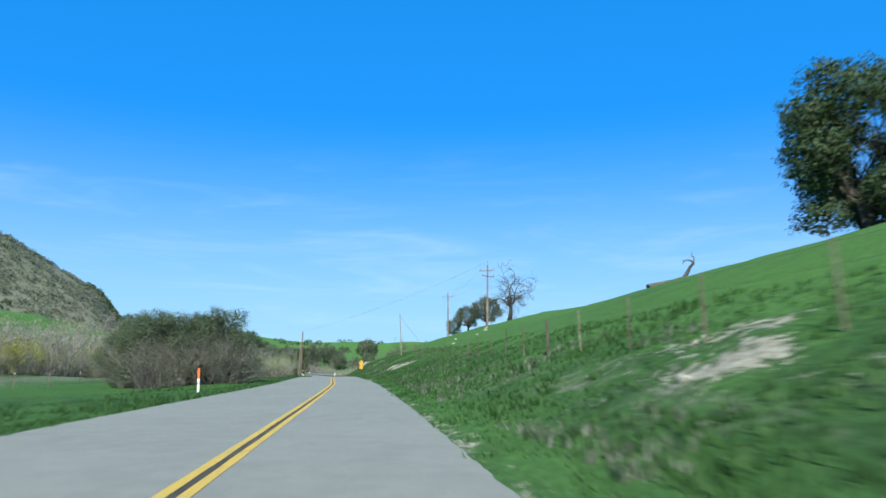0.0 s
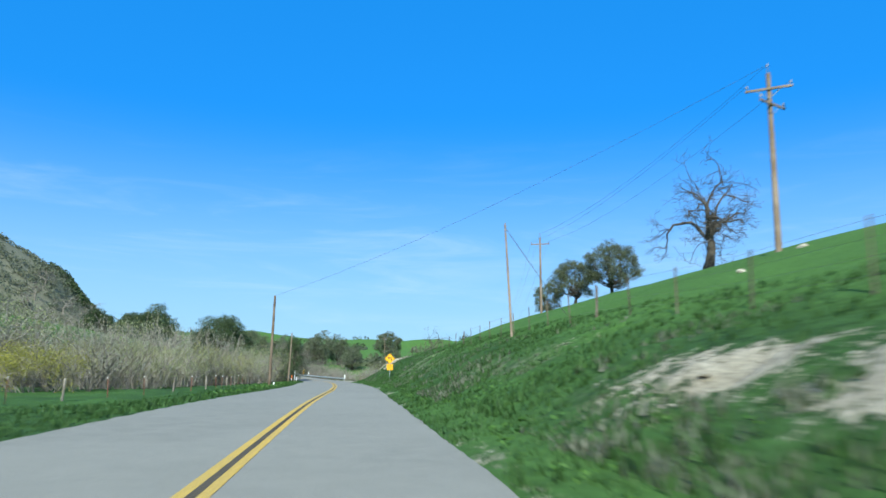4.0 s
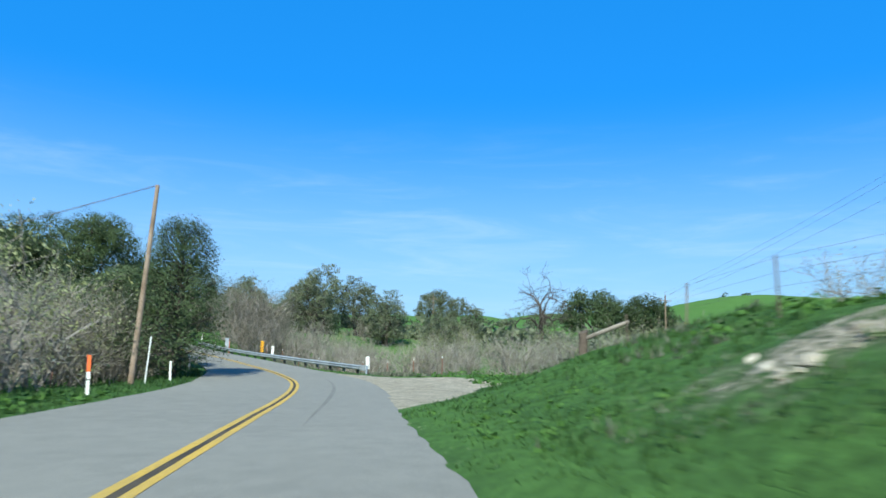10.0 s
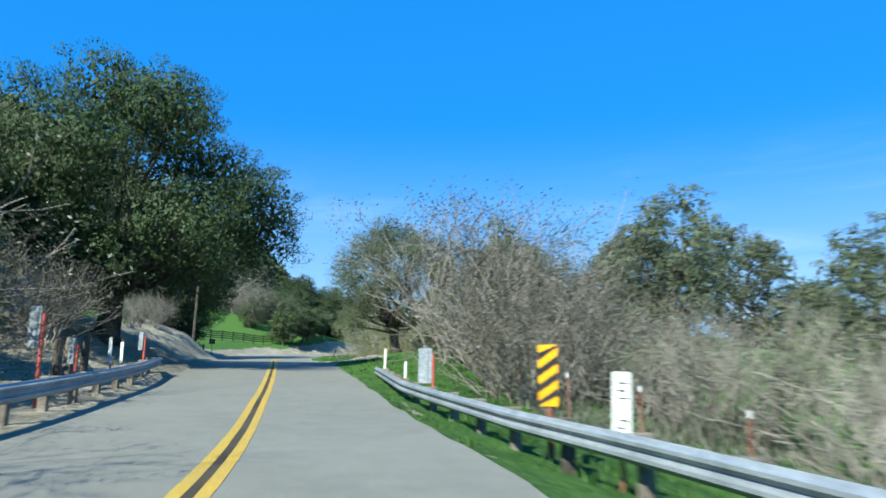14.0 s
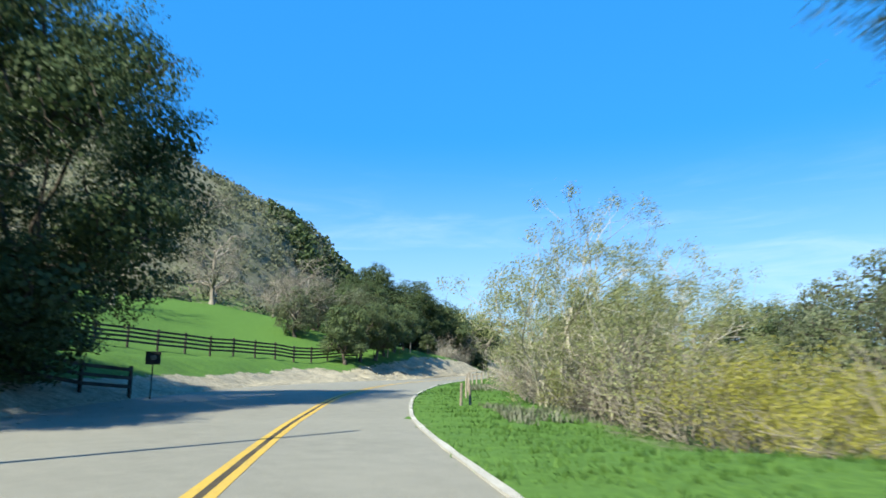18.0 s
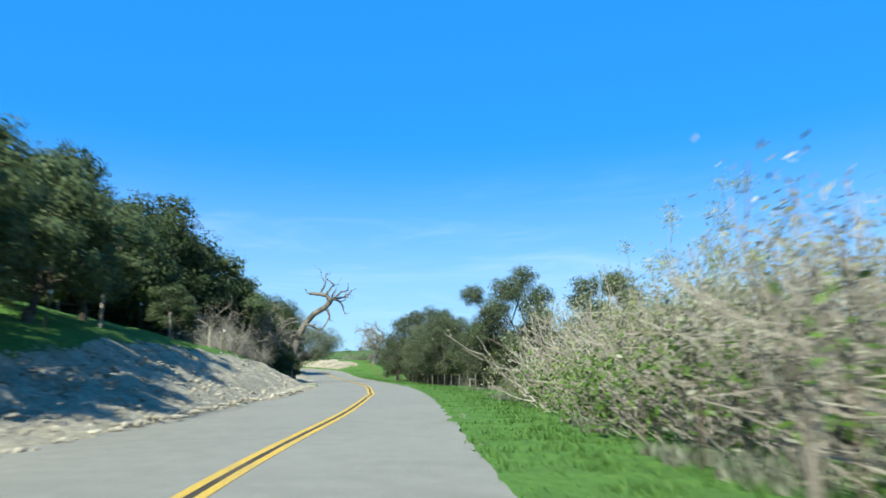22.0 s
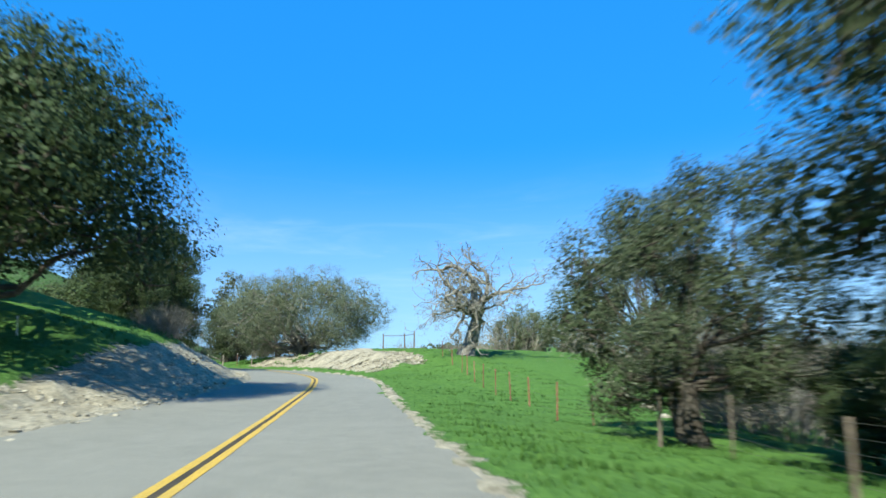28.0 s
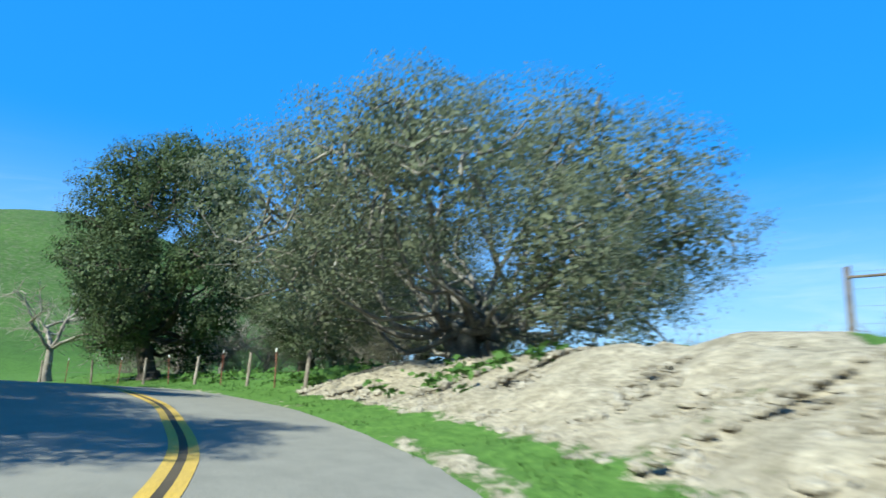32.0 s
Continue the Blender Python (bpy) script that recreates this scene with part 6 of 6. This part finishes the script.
def board_fence(label, line, gap, h, boards, mat, pw=0.13, bw=0.14, name="board_fence"):
    """Posts with level boards nailed between them."""
    pts = along(line, gap)
    base = [Vector((x, y, ground_z(x, y))) for x, y in pts]
    root = tagged(new(name), label, "fence")
    root.matrix_basis = Matrix.Translation(base[0])
    bm = box(bmesh.new(), (pw, pw, h + 0.55), (0, 0, h / 2 - 0.2), (0, 0, 0), 0.012)
    me = bpy.data.meshes.new("post")
    bm.to_mesh(me)
    bm.free()
    me.materials.append(mat)
    for n, p in enumerate(base):
        q = base[min(n + 1, len(base) - 1)] - base[max(n - 1, 0)]
        ob = under("post", me, root)
        ob.matrix_basis = Matrix.Translation(p - base[0]) @ pose(0, 0, 0, 0, 0, math.degrees(math.atan2(q.y, q.x)))
    for a, b in zip(base, base[1:]):
        d = b - a
        turn = d.to_track_quat("X", "Z").to_matrix().to_4x4()
        side = turn @ Vector((0, -pw * 0.62, 0))
        for k in range(boards):
            zz = h * (0.30 + 0.62 * k / max(1, boards - 1))
            bm = box(bmesh.new(), (d.length * 1.0, 0.035, bw), (0, 0, 0), (0, 0, 0), 0.005)
            bmesh.ops.transform(bm, matrix=Matrix.Translation((a + b) / 2 - base[0] + side + Vector((0, 0, zz + random.uniform(-0.012, 0.012)))) @ turn, verts=bm.verts)
            part("board", bm, mat, root)
    return root


board_fence("black four-rail ranch fence around the green pasture", [(-106.6, 271.3), (-108.6, 283.8), (-110.4, 295.5), (-112.4, 314.2), (-113.9, 331.7)], 2.6, 1.4, 4, RAIL_WOOD)
board_fence("black board fence at the ranch entrance", [(-90.0, 266.5), (-93.1, 277.2), (-95.4, 291.5)], 2.5, 1.15, 3, RAIL_WOOD)
board_fence("old grey-brown corral fence of rough boards", [(-15.6, 239.3), (-14.6, 231.0), (-13.8, 224.0), (-10.0, 213.2), (-5.4, 203.0)], 2.3, 1.35, 4, CORRAL_WOOD, 0.17, 0.2, "corral_fence")
board_fence("old grey-brown corral fence of rough boards", [(-15.6, 239.3), (-7.9, 242.6), (1.5, 244.7)], 2.3, 1.35, 4, CORRAL_WOOD, 0.17, 0.2, "corral_fence")
cx, cy, cz = place(207, 10.2)
rail_ob = tagged(new("fence_rail", bpy.data.meshes.new("fence_rail")), "old log rail from the corner post", "fence")
bm = rod(bmesh.new(), (cx, cy, cz + 1.2), (cx + 1.5, cy - 0.7, ground_z(cx + 1.5, cy - 0.7) + 1.3), 0.08, 0.07, 8)
bm.to_mesh(rail_ob.data)
bm.free()
rail_ob.data.materials.append(POST_WOOD)

# ---------------------------------------------------------------- guard rails
W_PROFILE = [(0.0, 0.155), (0.012, 0.150), (0.030, 0.115), (0.080, 0.095), (0.080, 0.060), (0.030, 0.040), (0.012, 0.0), (0.030, -0.040), (0.080, -0.060), (0.080, -0.095), (0.030, -0.115), (0.012, -0.150), (0.0, -0.155)]


def guard_rail(label, line, face, end_first, up):
    """A W-beam on posts with blocks. line: (s, d) rows; face: which way the waves look (-1: to the left of the road)."""
    s = np.linspace(line[0][0], line[-1][0], 36)
    d = np.interp(s, [p[0] for p in line], [p[1] for p in line])
    x, y, zr = road_at(s, d)
    zt = zr + up
    p = np.stack([x, y, zt], 1)
    t = np.gradient(p, axis=0)
    t /= np.linalg.norm(t, axis=1)[:, None]
    n = np.stack([t[:, 1], -t[:, 0], 0 * x], 1) * face
    root = tagged(new("guard_rail"), label, "guard rail")
    root.matrix_basis = Matrix.Translation(p[0])
    k = len(W_PROFILE)
    v = np.stack([p - p[0] + n * o + np.array([0, 0, h]) for o, h in W_PROFILE], 1)
    i = np.arange(len(p) * k).reshape(len(p), k)
    f = np.stack([i[:-1, :-1], i[:-1, 1:], i[1:, 1:], i[1:, :-1]], -1).reshape(-1, 4)
    beam = under("beam", mesh_np("beam", v.reshape(-1, 3), f, STEEL), root, "galvanised corrugated steel beam")
    mod = beam.modifiers.new("thick", "SOLIDIFY")
    mod.thickness = 0.006
    a = np.r_[0, np.cumsum(np.linalg.norm(np.diff(p, axis=0), axis=1))]
    for q in np.arange(0.8, a[-1], 1.9):
        c = Vector([float(np.interp(q, a, p[:, j])) for j in range(3)])
        nn = Vector([float(np.interp(q, a, n[:, j])) for j in range(3)]).normalized()
        turn = math.degrees(math.atan2(nn.y, nn.x))
        low = min(ground_z(c.x - nn.x * 0.2, c.y - nn.y * 0.2), c.z - 0.55)
        base = c - Vector(p[0]) - nn * 0.24
        ln = 0.18 + c.z - low + 0.3
        part("post", box(bmesh.new(), (0.15, 0.18, ln), base + Vector((0, 0, 0.16 - ln / 2)), (0, 0, turn), 0.012), POST_WOOD if int(q) % 4 else CORRAL_WOOD, root)
        part("block", box(bmesh.new(), (0.17, 0.15, 0.32), base + nn * 0.15, (0, 0, turn), 0.01), POST_WOOD, root)
    e = 0 if end_first else -1
    tt = Vector(t[e]) * (-1 if end_first else 1)
    bm = bmesh.new()
    c0 = Vector(p[e]) - Vector(p[0])
    box(bm, (0.75, 0.05, 0.36), c0 + tt * 0.36 + Vector(n[e]) * 0.05, (0, 0, math.degrees(math.atan2(tt.y, tt.x))), 0.02)
    box(bm, (0.10, 0.12, 0.9), c0 + tt * 0.72 + Vector((0, 0, -0.25)), (0, 0, math.degrees(math.atan2(tt.y, tt.x))), 0.01)
    part("end_shoe", bm, STEEL, root, "flat galvanised end shoe")
    return root


guard_rail("galvanised guard rail along the outside of the bend", [(229.2, 6.9), (236, 5.3), (244, 4.1), (252, 3.7), (260, 4.0)], -1, True, 0.23)
guard_rail("galvanised guard rail along the inside of the bend", [(229, -4.6), (237, -3.6), (246, -3.45), (254, -3.5), (259, -3.8)], 1, True, 0.54)

# ---------------------------------------------------------------- signs and markers


def text_part(body, size, mat, parent, m, name="lettering"):
    cu = bpy.data.curves.new(name, "FONT")
    cu.body, cu.size, cu.align_x, cu.align_y, cu.extrude = body, size, "CENTER", "CENTER", 0.002
    tmp = bpy.data.objects.new(name, cu)
    scene.collection.objects.link(tmp)
    me = bpy.data.meshes.new_from_object(tmp.evaluated_get(bpy.context.evaluated_depsgraph_get()))
    bpy.data.objects.remove(tmp)
    me.materials.append(mat)
    ob = under(name, me, parent)
    ob.matrix_basis = m
    return ob


def plate(w, h, t=0.006, r=0.04):
    """A flat rounded plate in the x-z plane, facing -y."""
    bm = bmesh.new()
    pts = []
    for cx_, cz_, a0 in ((w / 2 - r, h / 2 - r, 0), (-w / 2 + r, h / 2 - r, 90), (-w / 2 + r, -h / 2 + r, 180), (w / 2 - r, -h / 2 + r, 270)):
        for k in range(4):
            a = radians(a0 + k * 30)
            pts.append((cx_ + r * math.cos(a), cz_ + r * math.sin(a)))
    face = bm.faces.new([bm.verts.new((x, 0, z)) for x, z in pts])
    got = bmesh.ops.extrude_face_region(bm, geom=[face])
    bmesh.ops.translate(bm, vec=(0, t, 0), verts=[g for g in got["geom"] if isinstance(g, bmesh.types.BMVert)])
    bmesh.ops.recalc_face_normals(bm, faces=bm.faces)
    return bm


def flat_shape(points, y=-0.004):
    bm = bmesh.new()
    bm.faces.new([bm.verts.new((x, y, z)) for x, z in points])
    return bm


def turn_sign():
    """Yellow diamond with a left-turn arrow, and a speed plaque under it."""
    x, y = -14.4, 148.1
    z = ground_z(x, y)
    root = tagged(new("road_sign"), "yellow diamond left-turn sign with a 25 mph plaque", "road sign")
    root.matrix_basis = pose(x, y, z, 0, 0, 12)
    top = 4.25 - z
    part("post", box(bmesh.new(), (0.05, 0.05, top + 0.3), (0, 0.035, top / 2 - 0.25), (0, 0, 0), 0.008), STEEL, root, "galvanised steel post")
    c = top - 0.53
    bm = plate(0.76, 0.76, 0.006, 0.05)
    bmesh.ops.rotate(bm, cent=(0, 0, 0), matrix=Matrix.Rotation(radians(45), 3, "Y"), verts=bm.verts)
    dia = part("diamond", bm, SIGN_YELLOW, root)
    dia.matrix_basis = pose(0, 0, c)
    part("arrow", flat_shape([(0.13, -0.20), (0.21, -0.20), (0.21, 0.12), (-0.06, 0.12), (-0.06, 0.20), (-0.27, 0.075), (-0.06, -0.05), (-0.06, 0.03), (0.13, 0.03)]), SIGN_BLACK, dia, "black left-turn arrow")
    for a, b in (((0, 0.50), (0.50, 0)), ((0.50, 0), (0, -0.50)), ((0, -0.50), (-0.50, 0)), ((-0.50, 0), (0, 0.50))):
        d = Vector((b[0] - a[0], 0, b[1] - a[1]))
        part("border", box(bmesh.new(), (d.length * 0.92, 0.002, 0.014), ((a[0] + b[0]) / 2, -0.004, (a[1] + b[1]) / 2), (0, math.degrees(-math.atan2(d.z, d.x)), 0)), SIGN_BLACK, dia)
    pl = part("plaque", plate(0.61, 0.61, 0.006, 0.04), SIGN_YELLOW, root)
    pl.matrix_basis = pose(0, 0, c - 0.86)
    text_part("25", 0.40, SIGN_BLACK, pl, pose(0, -0.004, 0.09, 90, 0, 0), "numerals")
    text_part("M.P.H.", 0.13, SIGN_BLACK, pl, pose(0, -0.004, -0.19, 90, 0, 0), "lettering")


turn_sign()


def delineator(s, d, h, label, band=None, w=0.10, plate_face=False, xyz=None, turn=None, marks=False):
    """A flat road-edge marker on a thin post."""
    x, y, z = xyz or place(s, d)
    root = tagged(new("road_marker"), label, "road marker")
    root.matrix_basis = pose(x, y, z, 0, random.uniform(-3, 3), (-14 if 225 < s < 262 else heading(s)) if turn is None else turn)
    if plate_face:
        part("post", box(bmesh.new(), (0.05, 0.04, h + 0.3), (0, 0.03, h / 2 - 0.3), (0, 0, 0), 0.006), RUST, root, "rusty steel post")
        p = part("panel", plate(w, h * 0.62, 0.008, 0.03), WHITE, root)
        p.matrix_basis = pose(0, 0, h * 0.69)
        for k, (across, long, up) in enumerate([(0.10, 0.10, 0.24), (-0.02, 0.07, 0.17), (0.10, 0.09, 0.10), (0.12, 0.12, -0.10), (-0.02, 0.10, -0.17), (0.04, 0.12, -0.25)] if marks else []):
            part("mark", box(bmesh.new(), (w * 0.5, 0.003, 0.018), (across * w, -0.004, up * h * 0.9), (0, 0, 0), 0.001), SIGN_BLACK, p, "black stroke")
            part("mark", box(bmesh.new(), (0.018, 0.003, long * 0.7), (across * w + (0.2 if k % 2 else -0.2) * w, -0.0045, up * h * 0.9 - 0.02), (0, 0, 0), 0.001), SIGN_BLACK, p, "black stroke")
    else:
        bm = box(bmesh.new(), (w, 0.02, h + 0.2), (0, 0, h / 2 - 0.1), (0, 0, 0), 0.008)
        part("post", bm, WHITE, root, "white plastic post")
        if band:
            part("cap", box(bmesh.new(), (w * 1.06, 0.028, h * 0.42), (0, 0, h * 0.80), (0, 0, 0), 0.008), band, root)
            part("band", box(bmesh.new(), (w * 1.04, 0.024, 0.05), (0, 0, h * 0.40), (0, 0, 0), 0.002), SIGN_BLACK, root)
    return root


def stripes(s, d, base, label, side):
    """A yellow panel with black slanting bars on a post."""
    x, y, _ = place(s, d)
    zr = float(road_at(s, 0)[2])
    z = ground_z(x, y)
    root = tagged(new("hazard_marker"), label, "road marker")
    root.matrix_basis = pose(x, y, z, 0, 0, -8)
    up = zr + base - z
    part("post", box(bmesh.new(), (0.09, 0.09, up + 1.2), (0, 0.06, up / 2 + 0.2), (0, 0, 0), 0.01), RUST, root, "rusty red steel post")
    pan = part("panel", plate(0.32, 0.92, 0.006, 0.03), SIGN_YELLOW, root)
    pan.matrix_basis = pose(0, 0, up + 0.46)
    for k in range(-2, 4):
        z0 = -0.50 + 0.24 * (k + 1)
        a = [(-0.16, z0), (-0.16, z0 + 0.115), (0.16, z0 + 0.115 + 0.2 * side), (0.16, z0 + 0.2 * side)]
        a = [(px_, min(max(pz, -0.45), 0.45)) for px_, pz in a]
        if max(q[1] for q in a) - min(q[1] for q in a) > 0.06 and abs(a[0][1] - a[1][1]) + abs(a[2][1] - a[3][1]) > 0.03:
            try:
                part("stripe", flat_shape(a), SIGN_BLACK, pan)
            except ValueError:
                pass


stripes(243.6, 4.5, 0.48, "black and yellow striped hazard marker at the bridge", 1)
stripes(237.7, -4.1, 1.0, "black and yellow striped hazard marker behind the inner rail", -1)
delineator(41.7, -6.9, 1.32, "white road marker post with an orange cap", ORANGE, 0.11)
delineator(208.0, -6.6, 1.35, "white road marker post with an orange cap", ORANGE, 0.11)
delineator(299.2, -7.8, 1.3, "white road marker post with an orange cap", ORANGE, 0.11)
delineator(228.7, 7.2, 1.35, "white marker plate with black marks at the rail end", None, 0.26, True, marks=True)
delineator(241.7, 4.65, 1.45, "white marker plate with black marks behind the rail", None, 0.24, True, marks=True)
delineator(230.0, -5.0, 1.2, "white marker plate at the inner rail end", None, 0.22, True)
delineator(255.2, -4.6, 1.3, "white marker plate on a red post", None, 0.2, True)
delineator(257.2, -4.7, 1.1, "white marker plate on a red post", None, 0.2, True)
delineator(255.7, 4.4, 0.95, "short white road marker post", None, 0.11)
delineator(260.2, 4.35, 0.95, "short white road marker post", None, 0.11)
delineator(153.9, -6.0, 0.45, "short white marker post at the foot of a pole", None, 0.14)
delineator(214.0, -6.2, 2.1, "thin white stake leaning by the pole", None, 0.05)
delineator(217.0, -5.6, 0.95, "short white road marker post", None, 0.09)


def grey_plate(s, d, h, w, ph, label):
    """The bare back of a road sign."""
    x, y, z = place(s, d)
    root = tagged(new("sign_back"), label, "road sign")
    root.matrix_basis = pose(x, y, z, 0, 0, 4)
    part("post", box(bmesh.new(), (0.07, 0.06, h + 0.4), (w * 0.55, 0.06, h / 2 - 0.25), (0, 0, 0), 0.008), RED, root, "faded red post")
    p = part("panel", plate(w, ph, 0.02, 0.03), STEEL, root)
    p.matrix_basis = pose(0, 0, h - ph / 2 + 0.1)
    part("rib", box(bmesh.new(), (0.04, 0.03, ph), (0.08, -0.012, 0), (0, 0, 0), 0.004), STEEL, p)


grey_plate(251.9, 4.3, 1.45, 0.40, 0.95, "grey metal back of a road sign")
grey_plate(248.4, -4.4, 1.95, 0.32, 0.85, "grey metal back of a road sign")
grey_plate(257.5, -4.2, 1.35, 0.2, 0.6, "narrow grey metal back of a road sign")
grey_plate(250.5, -4.3, 1.2, 0.2, 0.6, "narrow grey metal back of a road sign")


def ranch_sign():
    x, y = -94.7, 292.0
    z = ground_z(x, y)
    root = tagged(new("ranch_sign"), "small dark square sign on a thin post", "sign")
    root.matrix_basis = pose(x, y, z, 0, 0, 38)
    part("post", rod(bmesh.new(), (0, 0.03, -0.3), (0, 0.03, 1.9), 0.03, None, 8), RAIL_WOOD, root)
    p = part("panel", plate(0.62, 0.55, 0.02, 0.03), SIGN_BLACK, root)
    p.matrix_basis = pose(0, 0, 1.65)
    part("emblem", plate(0.26, 0.2, 0.004, 0.06), POST_WOOD, p, "faded pale emblem").matrix_basis = pose(0.02, -0.006, 0.02)


ranch_sign()


def fallen_log():
    """A dead trunk on the hill with one limb that stands up."""
    rng = np.random.default_rng(7)
    segs, tips = [], []
    bend(rng, (-2.8, 0, 0.15), (1, 0, 0.22), 4.6, 0.34, 0.26, 5, 0.06, 0.03, segs)
    end = np.array(segs[-1][3:6])
    pts, _ = bend(rng, end, (0.45, 0, 1), 2.0, 0.24, 0.12, 4, 0.15, 0.05, segs)
    cfg = {"wob": 0.3, "lift": 0.0, "levels": 1, "kids": 2, "spread": 0.5}
    limbs(rng, pts[-1], (-0.7, 0, 0.6), 1.0, 0.10, 1, cfg, segs, tips)
    limbs(rng, pts[-1], (0.3, 0, 0.9), 0.9, 0.08, 1, cfg, segs, tips)
    v, f = tubes(segs, 7)
    ob = tagged(new("fallen_log", mesh_np("fallen_log", v, f, CORRAL_WOOD, True)), "grey fallen oak trunk lying on the hillside", "log")
    return ob


put(fallen_log(), *sd_xy(60.3, 29.4), 15, 0.85)


def boulder(x, y, size, seed, label):
    rng = np.random.default_rng(seed)
    bm = bmesh.new()
    bmesh.ops.create_icosphere(bm, subdivisions=2, radius=1.0)
    dirs = rng.normal(size=(9, 3))
    dirs /= np.linalg.norm(dirs, axis=1)[:, None]
    cut = rng.uniform(0.6, 0.9, 9)
    for v in bm.verts:
        c = np.array(v.co)
        for d_, k in zip(dirs, cut):
            over = c @ d_ - k
            if over > 0:
                c = c - d_ * over
        c = c * (1 + 0.06 * noise.noise(Vector(c) * 3.0))
        v.co = Vector((c[0] * size[0], c[1] * size[1], c[2] * size[2]))
    ob = tagged(new("boulder", bpy.data.meshes.new("boulder")), label, "rock")
    bm.to_mesh(ob.data)
    bm.free()
    ob.data.materials.append(ROCK)
    ob.matrix_basis = pose(x, y, ground_z(x, y) + size[2] * 0.1, float(rng.uniform(-20, 20)), 0, float(rng.uniform(0, 360)))


rock_rng = random.Random(12)
for n in range(34):
    s, d = rock_rng.uniform(170, 190), rock_rng.uniform(7.2, 9.8)
    w = rock_rng.uniform(0.10, 0.24)
    x, y = sd_xy(s, d)
    boulder(x, y, (w, w * 0.75, w * rock_rng.uniform(0.6, 0.95)), 200 + n, "pale weathered shale rock in the bank")
for n, (s, d, w) in enumerate([(483, 14.5, 0.35), (485.5, 15.2, 0.28), (488, 15.6, 0.4), (491, 16.5, 0.3), (493.5, 17, 0.35), (480.5, 13.8, 0.3)]):
    x, y = sd_xy(s, d)
    boulder(x, y, (w, w * 0.8, w * 0.55), 250 + n, "pale rock at the meadow's edge")
for n, (s, d, w) in enumerate([(92, 18, 0.35), (97, 20, 0.3), (104, 17, 0.25), (108, 22, 0.3), (86, 14, 0.25)]):
    x, y = sd_xy(s, d)
    boulder(x, y, (w, w * 0.8, w * 0.6), 230 + n, "pale rock in the hillside grass")
